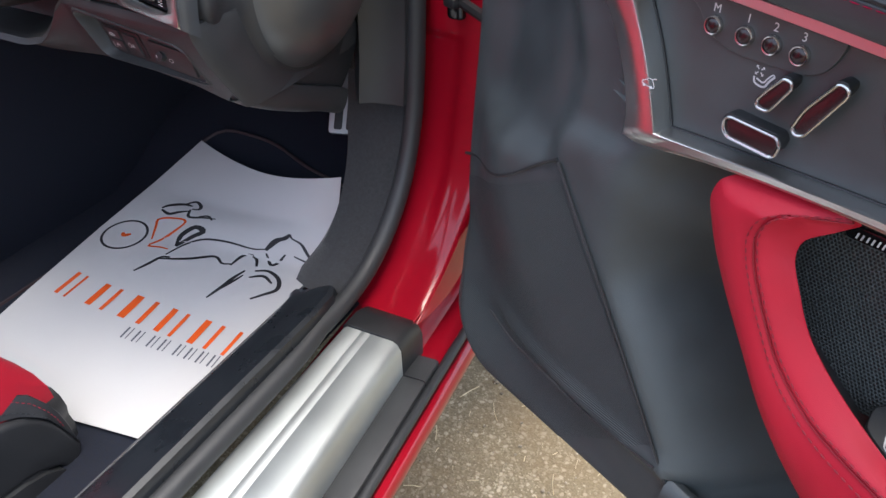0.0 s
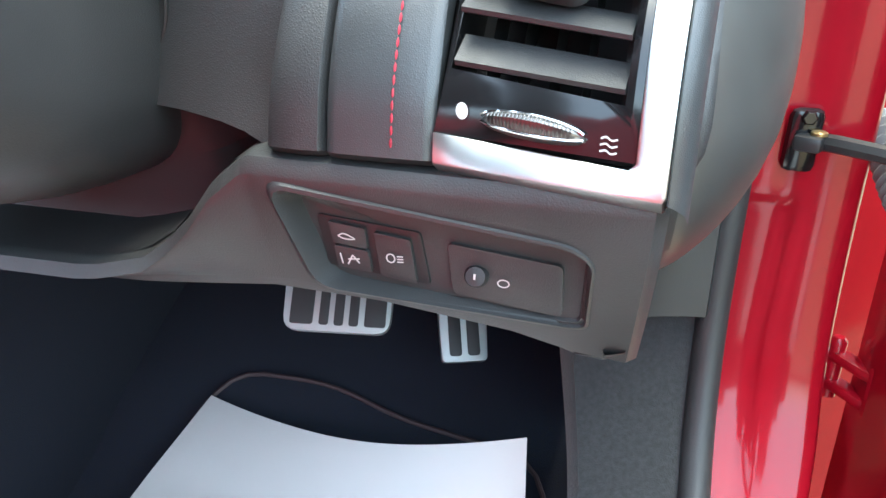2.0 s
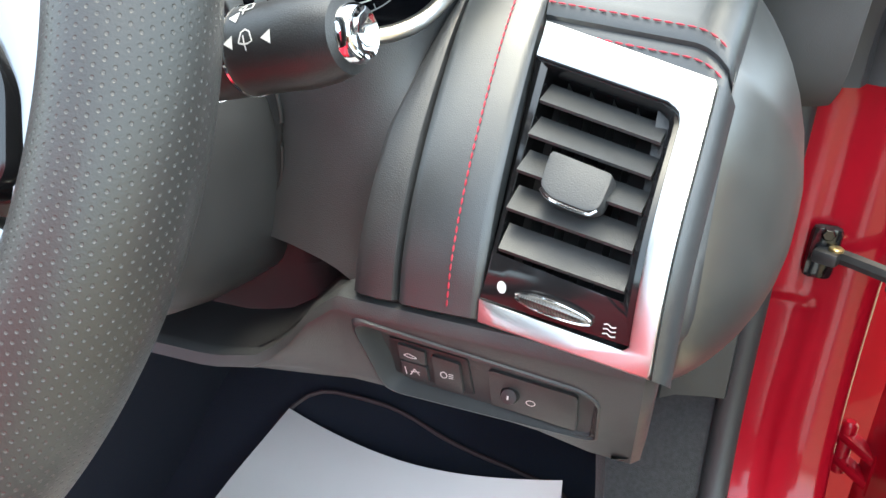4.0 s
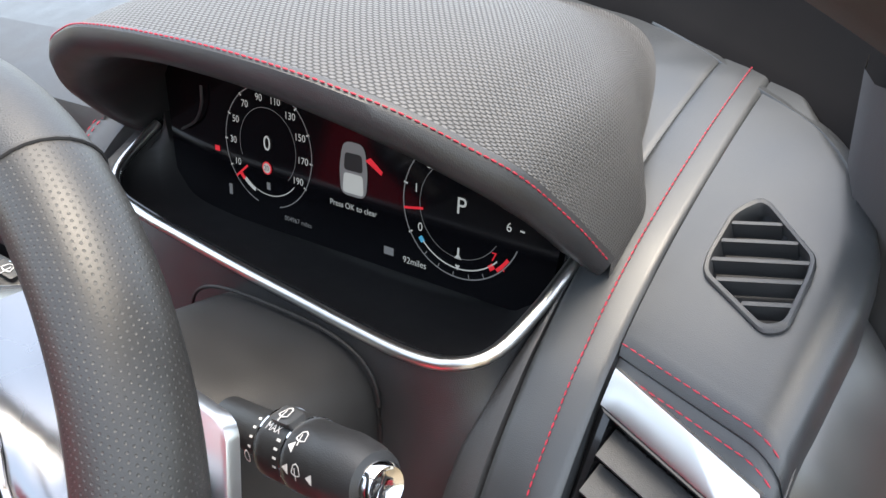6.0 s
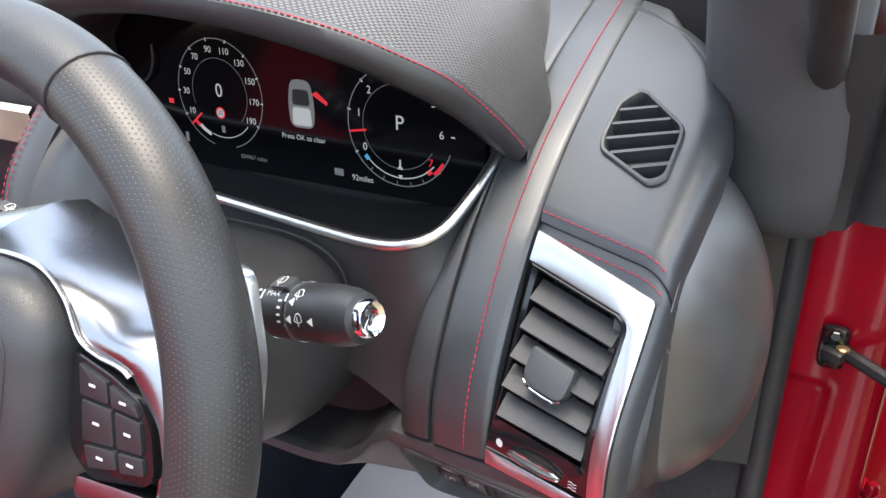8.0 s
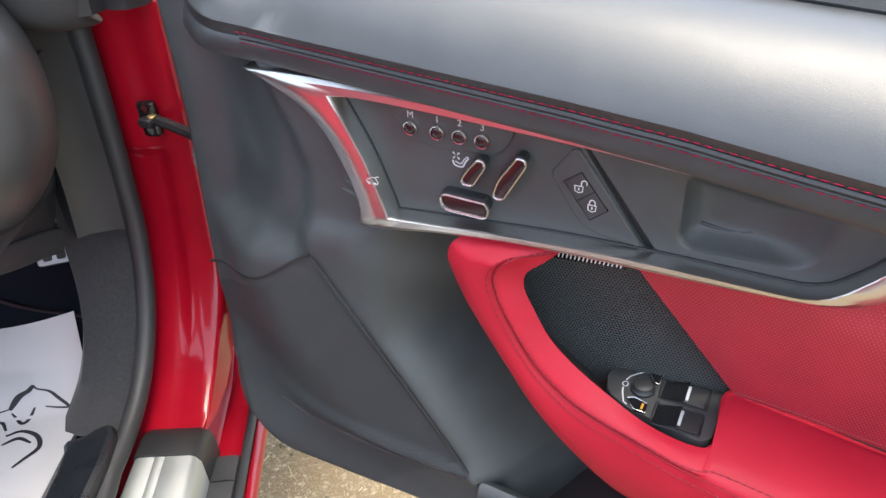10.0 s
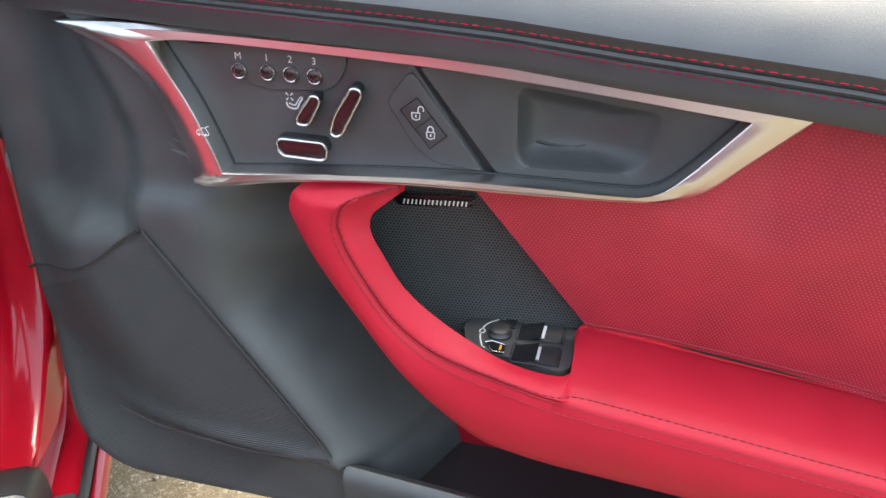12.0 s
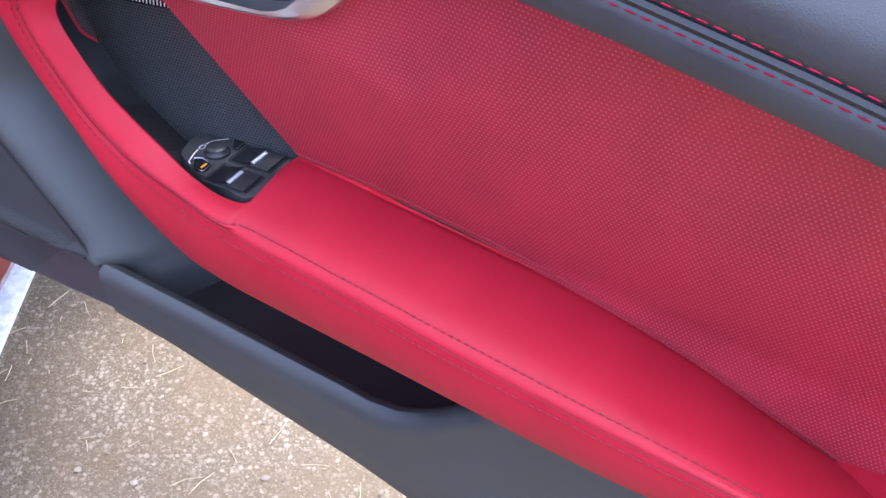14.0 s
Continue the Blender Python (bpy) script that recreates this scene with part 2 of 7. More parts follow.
def curve(points, n):
    """n points on a smooth line through the given ones, evenly spread."""
    p = np.array(points, float)
    e = np.vstack([2 * p[0] - p[1], p, 2 * p[-1] - p[-2]])
    out = []
    for i in range(len(p) - 1):
        a, b, c, d = e[i:i + 4]
        for t in np.linspace(0, 1, 24, endpoint=False):
            out.append(0.5 * (2 * b + (c - a) * t + (2 * a - 5 * b + 4 * c - d) * t ** 2 + (3 * b - a - 3 * c + d) * t ** 3))
    out.append(p[-1])
    return even(out, n)


def even(points, n):
    """The broken line through the points, in n even steps."""
    p = np.array(points, float)
    s = np.concatenate([[0], np.cumsum(np.linalg.norm(np.diff(p, axis=0), axis=1))])
    t = np.linspace(0, s[-1], n)
    return np.stack([np.interp(t, s, p[:, k]) for k in range(p.shape[1])], 1)


def rounded(points, r, n=5):
    """A closed outline with its corners rounded."""
    p = [np.array(q, float) for q in points]
    out = []
    for i, q in enumerate(p):
        a, b = p[i - 1] - q, p[(i + 1) % len(p)] - q
        la, lb = np.linalg.norm(a), np.linalg.norm(b)
        k = min(r, la * 0.45, lb * 0.45)
        s, e = q + a / la * k, q + b / lb * k
        for t in np.linspace(0, 1, n):
            out.append((1 - t) ** 2 * s + 2 * t * (1 - t) * q + t * t * e)
    return np.array(out)


def loft(rings, closed=False, cap=False, around=False):
    """A mesh through rows of points, with its metres as UV. closed: each row is a loop; around: the last row meets the first."""
    R = [np.array(r, float) for r in rings]
    if around:
        R.append(R[0])
    n, m = len(R), len(R[0])
    verts = np.concatenate(R[:-1] if around else R)
    cols = m if closed else m - 1
    rows = n - 1
    vc = n - 1 if around else n
    faces = []
    for i in range(rows):
        for j in range(cols):
            a, b = (i % vc) * m, ((i + 1) % vc) * m
            k = (j + 1) % m
            faces.append((a + j, a + k, b + k, b + j))
    if cap:
        faces.append(tuple(range(m - 1, -1, -1)))
        faces.append(tuple((vc - 1) * m + j for j in range(m)))
    me = bpy.data.meshes.new("loft")
    me.from_pydata(verts.tolist(), [], faces)
    A = np.stack(R)
    du = np.linalg.norm(np.diff(A, axis=0), axis=2).mean(1)
    U = np.concatenate([[0], np.cumsum(du)])
    B = np.concatenate([A, A[:, :1]], 1) if closed else A
    V = np.concatenate([[0], np.cumsum(np.linalg.norm(np.diff(B, axis=1), axis=2).mean(0))])
    uv = me.uv_layers.new(name="UVMap")
    k = 0
    for i in range(rows):
        for j in range(cols):
            for a, b in ((i, j), (i, j + 1), (i + 1, j + 1), (i + 1, j)):
                uv.data[k].uv = (U[a], V[b])
                k += 1
    bm = bmesh.new()
    bm.from_mesh(me)
    bmesh.ops.recalc_face_normals(bm, faces=bm.faces)
    bm.to_mesh(me)
    bm.free()
    return me


def flat_uv(me):
    """Lays the mesh's local x and z, in metres, as its UV."""
    for l in me.loops:
        c = me.vertices[l.vertex_index].co
        me.uv_layers[0].data[l.index].uv = (c.x, c.z)
    return me


def plate(outline, depth, to3, bevel=0.0, segments=2):
    """A plate: the outline's face at depth 0, and its body behind. to3(a, b, d) gives the place, with d counted forwards."""
    bm = bmesh.new()
    front = [bm.verts.new(to3(a, b, 0.0)) for a, b in outline]
    back = [bm.verts.new(to3(a, b, -depth)) for a, b in outline]
    n = len(front)
    bm.faces.new(front)
    bm.faces.new(back[::-1])
    for i in range(n):
        bm.faces.new((front[i], front[(i + 1) % n], back[(i + 1) % n], back[i]))
    bmesh.ops.recalc_face_normals(bm, faces=bm.faces)
    if bevel:
        fs = set(front)
        es = [e for e in bm.edges if e.verts[0] in fs and e.verts[1] in fs]
        bmesh.ops.bevel(bm, geom=es, offset=bevel, segments=segments, profile=0.6, affect="EDGES", clamp_overlap=True)
    uv = bm.loops.layers.uv.new("UVMap")
    for f in bm.faces:
        for l in f.loops:
            c = l.vert.co
            l[uv].uv = (c.x + c.y * 0.3, c.z + c.y * 0.3)
    return bm


def box(w, d, h, bevel=0.0, m=Matrix(), segments=2):
    bm = bmesh.new()
    bmesh.ops.create_cube(bm, size=1.0, matrix=m @ Matrix.Diagonal((w, d, h, 1)))
    if bevel:
        bmesh.ops.bevel(bm, geom=list(bm.edges), offset=bevel, segments=segments, profile=0.5, affect="EDGES", clamp_overlap=True)
    return bm


def tube(path, r, n=10, flat=1.0, cap=True, up=(0.0, 0.0, 1.0)):
    """A round bar along a path; r: one radius or one a point; flat squeezes it along the second axis."""
    p = np.array(path, float)
    rr = np.broadcast_to(np.array(r, float), (len(p),))
    t = np.gradient(p, axis=0)
    t /= np.linalg.norm(t, axis=1)[:, None]
    rings = []
    for q, d, k in zip(p, t, rr):
        a = np.cross(d, up)
        if np.linalg.norm(a) < 1e-4:
            a = np.cross(d, (1.0, 0.0, 0.0))
        a /= np.linalg.norm(a)
        b = np.cross(a, d)
        rings.append([q + k * (math.cos(w) * a + flat * math.sin(w) * b) for w in np.linspace(0, 2 * math.pi, n, endpoint=False)])
    return loft(rings, closed=True, cap=cap)


def turned(profile, m=Matrix(), n=28):
    """A body turned round the local z axis, from rows of (radius, height)."""
    rings = [[m @ Vector((r * math.cos(a), r * math.sin(a), h)) for a in np.linspace(0, 2 * math.pi, n, endpoint=False)] for r, h in profile]
    return loft(rings, closed=True, cap=True)


def stitches(path, material, parent, length=0.005, gap=0.0022, r=0.00055, lift=(0, 0, 0), name="stitching"):
    """A row of short thread stitches along a path, in one mesh."""
    p = np.array(path, float) + np.array(lift)
    s = np.concatenate([[0], np.cumsum(np.linalg.norm(np.diff(p, axis=0), axis=1))])
    verts, faces = [], []
    k = 0.0
    while k + length < s[-1]:
        a, b = (np.array([np.interp(x, s, p[:, i]) for i in range(3)]) for x in (k, k + length))
        d = (b - a) / np.linalg.norm(b - a)
        e = np.cross(d, (0.3, 0.2, 0.93))
        e /= np.linalg.norm(e)
        f = np.cross(d, e)
        o = len(verts)
        for c, q in ((a, 0.3), (a + d * length * 0.3, 1.0), (b - d * length * 0.3, 1.0), (b, 0.3)):
            for w in range(5):
                verts.append(c + r * q * (math.cos(w * 1.2566) * e + math.sin(w * 1.2566) * f))
        for i in range(3):
            for w in range(5):
                faces.append((o + 5 * i + w, o + 5 * i + (w + 1) % 5, o + 5 * i + 5 + (w + 1) % 5, o + 5 * i + 5 + w))
        k += length + gap
    me = bpy.data.meshes.new(name)
    me.from_pydata([tuple(v) for v in verts], [], faces)
    return part(name, me, material, parent, "red thread stitching")


def ribbon(path, width, to3, lift=0.0):
    """A flat stroke of some width along a line in the plane of to3."""
    p = np.array(path, float)
    t = np.gradient(p, axis=0)
    t /= np.linalg.norm(t, axis=1)[:, None] + 1e-9
    w = np.broadcast_to(np.array(width, float), (len(p),))
    a = [to3(*(q + (-d[1] * k / 2, d[0] * k / 2)), lift) for q, d, k in zip(p, t, w)]
    b = [to3(*(q - (-d[1] * k / 2, d[0] * k / 2)), lift) for q, d, k in zip(p, t, w)]
    return loft([a, b])


def flat_shape(points, to3, lift=0.0):
    bm = bmesh.new()
    bm.faces.new([bm.verts.new(to3(a, b, lift)) for a, b in points])
    bmesh.ops.triangulate(bm, faces=bm.faces)
    return bm


def joined(meshes):
    bm = bmesh.new()
    for me in meshes:
        if isinstance(me, bmesh.types.BMesh):
            t = bpy.data.meshes.new("t")
            me.to_mesh(t)
            me.free()
            me = t
        bm.from_mesh(me)
    return bm


def lettering(body, size, to3, at, material, parent, name="lettering", lift=0.0003, align="CENTER", slant=0.0):
    """Words in the built-in font, laid flat on the plane of to3 round the point at."""
    c = bpy.data.curves.new("t", "FONT")
    c.body, c.size, c.align_x, c.align_y, c.shear = body, size, align, "CENTER", slant
    ob = bpy.data.objects.new("t", c)
    scene.collection.objects.link(ob)
    bpy.context.view_layer.update()
    me = bpy.data.meshes.new_from_object(ob.evaluated_get(bpy.context.evaluated_depsgraph_get()))
    bpy.data.objects.remove(ob)
    for v in me.vertices:
        v.co = Vector(to3(at[0] + v.co.x, at[1] + v.co.y, lift))
    return part(name, me, material, parent, smooth=False)


def smooth01(x):
    x = min(1.0, max(0.0, x))
    return x * x * (3 - 2 * x)

# ---- ground ----
def build_ground():
    rng = random.Random(4)
    n = 60
    near = np.linspace(-1, 1, n)
    ax = np.sign(near) * np.abs(near) ** 3 * 40
    rings = [[(x, y + 0.8, 0.006 * noise.noise((x * 3, y * 3, 0.0)) - 0.004) for x in ax] for y in ax]
    tagged(part("ground", loft(rings), GROUND), "pale gravelly tarmac with dry debris", "ground", kind="structure")
    verts, faces = [], []
    for i in range(700):
        x, y = rng.uniform(-0.35, 1.3), rng.uniform(0.15, 1.9)
        r = rng.choice((0.002, 0.002, 0.0025, 0.003, 0.0035, 0.005)) * rng.uniform(0.7, 1.2)
        a0, o = rng.uniform(0, 6.28), len(verts)
        sx = rng.uniform(0.7, 1.3)
        for h, q in ((-0.3, 0.9), (0.35, 1.0), (0.75, 0.55)):
            for k in range(6):
                a = a0 + k * 1.047
                j = rng.uniform(0.8, 1.15)
                verts.append((x + r * q * j * sx * math.cos(a), y + r * q * j * math.sin(a), r * h * 0.8 - 0.001))
        for b in (0, 6):
            for k in range(6):
                faces.append((o + b + k, o + b + (k + 1) % 6, o + b + 6 + (k + 1) % 6, o + b + 6 + k))
        faces.append(tuple(o + 12 + k for k in range(6)))
    me = bpy.data.meshes.new("loose_gravel")
    me.from_pydata(verts, [], faces)
    ob = part("loose_gravel", me, STONE)
    nt = STONE.node_tree
    geo = nt.nodes.new("ShaderNodeNewGeometry")
    b = nt.nodes["Principled BSDF"]
    nt.links.new(mix_colour(nt, geo.outputs["Random Per Island"], (0.09, 0.07, 0.045), (0.33, 0.28, 0.21)), b.inputs["Base Color"])
    tagged(ob, "loose pale grey and brown gravel on the ground", "gravel", kind="stuff")
    verts, faces = [], []
    for i in range(420):
        x, y, a, l = rng.uniform(-0.35, 1.2), rng.uniform(0.15, 1.8), rng.uniform(0, 6.28), rng.uniform(0.01, 0.05)
        bend = rng.uniform(-0.4, 0.4)
        pts = [(x + l * t * math.cos(a + bend * t), y + l * t * math.sin(a + bend * t)) for t in (0, 0.5, 1)]
        o = len(verts)
        for q in pts:
            verts += [(q[0] - 0.0006 * math.sin(a), q[1] + 0.0006 * math.cos(a), 0.004), (q[0] + 0.0006 * math.sin(a), q[1] - 0.0006 * math.cos(a), 0.004), (q[0], q[1], 0.0055)]
        for k in (0, 3):
            for s in range(3):
                faces.append((o + k + s, o + k + (s + 1) % 3, o + k + 3 + (s + 1) % 3, o + k + 3 + s))
    me = bpy.data.meshes.new("dry_needles")
    me.from_pydata(verts, [], faces)
    tagged(part("dry_needles", me, STRAW), "dry straw and pine needles scattered on gravel", "debris", kind="stuff")


def bay_line():
    rows = []
    for y in np.linspace(-1.6, 3.2, 60):
        x = -0.24 - 0.114 * (y - 0.89)
        j = 0.0015 * noise.noise((y * 30, 0.5, 0.0))
        rows.append([(x - 0.1 + j, y, -0.01), (x - 0.1 + j, y, 0.0055), (x - 0.098, y, 0.007), (x - 0.002, y, 0.007), (x + j, y, 0.0055), (x + j, y, -0.01)])
    tagged(part("parking_line", loft(rows), WHITE_LINE), "worn white painted parking bay line on tarmac", "road marking", kind="structure")


build_ground()
bay_line()

# ---- open driver's door: local u along the door, y outwards, z up ----
DOOR = thing("hinged_door", "open red car door with black and red leather trim panel", "car door", pose(0.03, 0.70, 0, 0, 0, -26.45))


def dw(w):
    """Places on a door plane: (u, z) at w metres towards the cabin, d further forwards."""
    return lambda u, z, d=0.0: Vector((u, -(w + d), z))


def dsl(w0, k):
    return lambda u, z, d=0.0: Vector((u, -(w0 + k * u + d), z))


END_U = 1.02


def door_shell():
    out = rounded([(-0.135, 1.0), (-0.135, 0.60), (-0.10, 0.50), (0.0, 0.505), (0.2, 0.50), (0.55, 0.42), (0.96, 0.395), (END_U + 0.03, 0.45), (END_U + 0.05, 0.96), (END_U, 0.985), (0.2, 1.0), (-0.09, 1.0)], 0.05)
    part("outer_shell", plate(out, 0.058, dw(-0.114), 0.012), RED_PAINT, DOOR, "red painted metal door shell")
    rim = curve([(-0.150, -0.082, 0.99), (-0.151, -0.08, 0.75), (-0.151, -0.078, 0.65), (-0.137, -0.074, 0.585), (-0.105, -0.069, 0.53), (-0.05, -0.065, 0.507), (0.05, -0.06, 0.507), (0.3, -0.05, 0.480), (0.6, -0.03, 0.405), (0.95, -0.02, 0.395)], 60)
    part("door_seal", tube([(u, -w, z) for u, w, z in rim], 0.009, 8), RUBBER, DOOR, "black rubber door seal")
    # front face of the shell, running forwards to the hinges
    rows = []
    for z in np.linspace(0, 1, 14):
        rows.append([(u, -w, lo + (1.0 - lo) * z) for u, w, lo in ((-0.13, -0.075, 0.545), (-0.150, -0.088, 0.535), (-0.166, -0.097, 0.53), (-0.176, -0.104, 0.525), (-0.180, -0.112, 0.525), (-0.186, -0.128, 0.52), (-0.205, -0.15, 0.51), (-0.218, -0.172, 0.503), (-0.224, -0.182, 0.50), (-0.222, -0.192, 0.50), (-0.20, -0.198, 0.50), (-0.1, -0.175, 0.50))])
    part("shell_front", loft(rows), RED_PAINT, DOOR, "dark red front face of the door shell")


SEAM = [(0.030, 0.985), (0.048, 0.93), (0.055, 0.885), (0.045, 0.83), (0.031, 0.786), (0.119, 0.663), (0.187, 0.565), (0.2, 0.545), (0.215, 0.485)]


def hollow(u, u0, z):
    """Depth of the hollow behind the pull handle, past the seam at u0."""
    dist = u - u0
    flat = 0.045 * smooth01((z - 0.70) / 0.10)
    deep = (0.066 + 0.05 * smooth01((0.78 - z) / 0.10)) * smooth01((dist - flat) / 0.09)
    deep += 0.02 * smooth01((0.66 - z) / 0.08) * smooth01(dist / 0.12)
    return deep + 0.014 * smooth01((0.572 - z) / 0.02)


def front_panel():
    # front lower part with the ribbed grille field and the crease above its foot
    seam = curve(SEAM, 64)
    edge = curve([(-0.148, 0.99), (-0.145, 0.86), (-0.150, 0.74), (-0.151, 0.65), (-0.138, 0.585), (-0.105, 0.522), (-0.045, 0.492), (0.08, 0.485), (0.215, 0.485)], 64)

    def w(u, z, f):
        top = smooth01((z - 0.80) / 0.15)
        k = -0.052 * (1 - smooth01(f * (1.5 - 0.3 * top))) * smooth01((z - 0.50) / 0.14)
        uc = np.interp(z, [0.79, 0.86, 0.90, 0.95, 0.99], [0.030, 0.040, 0.030, 0.006, -0.03])
        k -= 0.015 * smooth01((uc - u) / 0.028) * smooth01((z - 0.765) / 0.03) * smooth01((u + 0.125) / 0.05)
        k -= 0.012 * math.sin(math.pi * min(1, f)) ** 2 * smooth01((z - 0.76) / 0.05)
        ridge = math.exp(-((z - (0.583 - 0.06 * (u + 0.03))) / 0.008) ** 2) * smooth01((u + 0.06) / 0.06)
        below = smooth01((0.583 - 0.06 * (u + 0.03) - z) / 0.02)
        return k + 0.006 * ridge - 0.004 * below - 0.012 * smooth01((0.505 - z) / 0.02) - 0.01 * (1 - smooth01(f / 0.06)) - 0.013 * smooth01((f - 0.7) / 0.3) * smooth01((z - 0.80) / 0.03)

    rings = []
    for a, b in zip(edge, seam):
        row = []
        for f in np.linspace(0, 1, 44):
            u, z = a * (1 - f) + b * f
            row.append((u, -w(u, z, f), z))
        # past the seam the same moulding dips into the hollow behind the pull handle
        far = float(np.interp(b[1], [0.846, 0.856, 0.87, 0.885, 0.93, 0.985], [0.62, 0.12, 0.09, 0.084, 0.064, 0.045]))
        hold = smooth01((b[1] - 0.78) / 0.03)
        for f in np.linspace(0, 1, 44)[1:] ** 1.3:
            u = b[0] + f * (far - b[0])
            keep = hold + (1 - hold) * (1 - smooth01((u - b[0]) / 0.015))
            row.append((u, -w(b[0], b[1], 1.0) * keep + hollow(u, b[0], b[1]) + 0.012 * smooth01((u - 0.086) / 0.012) * smooth01((b[1] - 0.826) / 0.008), b[1]))
        rings.append([(a[0] - 0.002, 0.09, a[1])] + row)
    pan = part("front_panel", loft(rings), PANEL, DOOR, "charcoal moulded front panel")
    field = []
    for a, b in zip(edge, seam):
        if 0.585 < b[1] < 0.779 and b[0] > 0.032:
            field.append([(u, -w(u, z, f) - 0.0006, z) for f in np.linspace(0.03, 0.98, 36) for u, z in [a * (1 - f) + b * f]])
    part("ribbed_field", loft(field), RIBBED, pan, "finely ribbed charcoal field")
    # soft pleat line over the grille field
    seamline = curve([(-0.149, 0.698), (-0.08, 0.722), (-0.03, 0.745), (0.006, 0.772), (0.028, 0.787)], 24)
    pts = []
    for u, z in seamline:
        f = (u + 0.148) / 0.18
        pts.append((u, 0.052 * (1 - smooth01(1.5 * f)) - 0.0005, z))
    part("panel_seam", tube(pts, 0.0016, 6), PLASTIC, pan)
    pts = [(u, -0.002, z) for u, z in curve([(0.031, 0.786), (0.119, 0.663), (0.187, 0.565), (0.196, 0.548)], 40)]
    part("panel_seam", tube(pts, 0.0014, 6), PLASTIC, pan)

    pts = [(u, -float(np.interp(u, [-0.04, 0.0, 0.17], [-0.001, 0.0045, 0.006])), z) for u, z in curve([(-0.038, 0.588), (0.009, 0.5785), (0.06, 0.5725), (0.111, 0.5705), (0.178, 0.5745)], 30)]
    part("panel_crease", tube(pts, 0.0011, 6), PLASTIC, pan)


def map_pocket():
    rows = [[(u, 0.004, 0.513), (u, 0.05, 0.511), (u, 0.118, 0.514)] for u in np.linspace(0.2, 0.62, 8)]
    part("map_pocket", loft(rows), PLASTIC, DOOR, "black open map pocket")


def lower_panel():
    rows = []
    for u in np.linspace(0.19, END_U, 60):
        lip = np.interp(u, [0.187, 0.3, 0.415, 0.471, 0.503, 0.53, 0.555, 0.6, END_U], [0.566, 0.555, 0.541, 0.535, 0.541, 0.558, 0.582, 0.622, 0.65])
        foot = np.interp(u, [0.19, 0.25, 0.36, 0.56, 0.9, END_U], [0.487, 0.478, 0.449, 0.398, 0.385, 0.38])
        w = 0.002 + 0.05 * max(0, u - 0.45)
        sec = [(-0.018, lip - 0.012), (-0.012, lip - 0.002), (-0.004, lip + 0.001), (0.003, lip - 0.003), (0.006, lip - 0.012), (0.004, lip - 0.022), (0.004, (lip + foot) / 2), (0.0, foot + 0.02), (-0.008, foot + 0.005), (-0.02, foot), (-0.09, foot)]
        rows.append([(u, -(w + a), z) for a, z in sec])
    part("lower_panel", loft(rows), PANEL, DOOR, "charcoal lower panel with pocket lip")


def insert_w(u, z):
    lo = -0.092 + 0.1 * u
    hi = -0.022 + 0.1 * u
    w = lo + (hi - lo) * min(1.0, max(0.0, (z - 0.712) / 0.22)) * 0.9
    return min(w, -0.012) if u < 0.5 else min(w, -0.012 + 0.3 * (u - 0.5))


def red_insert():
    low = curve([(0.386, 0.722), (0.45, 0.722), (0.55, 0.715), (0.61, 0.707), (0.69, 0.692), (0.726, 0.683), (0.77, 0.668), (0.85, 0.645), (END_U, 0.63)], 70)
    up = curve([(0.292, 0.852), (0.35, 0.855), (0.42, 0.858), (0.465, 0.878), (0.505, 0.915), (0.53, 0.938), (0.572, 0.934), (0.66, 0.924), (0.73, 0.911), (0.85, 0.895), (END_U, 0.88)], 70)
    rows = []
    for a, b in zip(low, up):
        rows.append([(u, -insert_w(u, z), z) for u, z in (a * (1 - f) + b * f for f in np.linspace(-0.03, 1, 30))])
    ins = part("door_insert", flat_uv(loft(rows)), RED_HOLES, DOOR, "red perforated leather insert")
    part("insert_piping", tube([(u, -insert_w(u, z) - 0.0005, z + 0.0005) for u, z in low], 0.0008, 6), DARK_SEAM, ins, "dark red seam")
    # speaker mesh
    edge_l = curve([(0.112, 0.848), (0.120, 0.834), (0.129, 0.8255), (0.150, 0.8120), (0.20, 0.74), (0.27, 0.69)], 28)
    edge_r = curve([(0.295, 0.85), (0.308, 0.822), (0.345, 0.772), (0.392, 0.712)], 28)
    seam_u = lambda z: float(np.interp(z, [q[1] for q in SEAM[::-1]], [q[0] for q in SEAM[::-1]]))
    rows = [[(u, min(0.052 + 0.01 * f, hollow(u, seam_u(z), z) + 0.0115 * smooth01((z - 0.80) / 0.03) - 0.001), z) for f, (u, z) in ((f, a * (1 - f) + b * f) for f in np.linspace(0, 1, 16))] for a, b in zip(edge_l, edge_r)]
    spk = part("speaker_grille", flat_uv(loft(rows)), GRILLE, DOOR, "black speaker mesh with brand plate")
    part("speaker_edge", tube([(u, 0.0605, z) for u, z in edge_r], 0.0016, 6), PLASTIC, spk)
    bad = rounded([(0.2274, 0.8185), (0.2955, 0.8228), (0.2938, 0.8138), (0.2320, 0.8095)], 0.003)
    plq = part("brand_plate", plate(bad, 0.003, dw(-0.049), 0.0006), PIANO, spk, "gloss black plate with pale brand mark")
    for k in range(8):
        u, z = 0.2372 + k * 0.0067, 0.8117 + k * 0.00042
        for du in (0.0, 0.0032):
            part("brand_mark", flat_shape([(u + du, z), (u + du + 0.0012, z), (u + du + 0.0020, z + 0.0042), (u + du + 0.0008, z + 0.0042)], dw(-0.049), 0.0004), PRINT, plq, smooth=False)


def paired(points, per=7):
    """A smooth line with the same count of steps between each two given points."""
    return np.vstack([steps(points, i, per) for i in range(len(points) - 1)] + [np.array([points[-1]], float)])


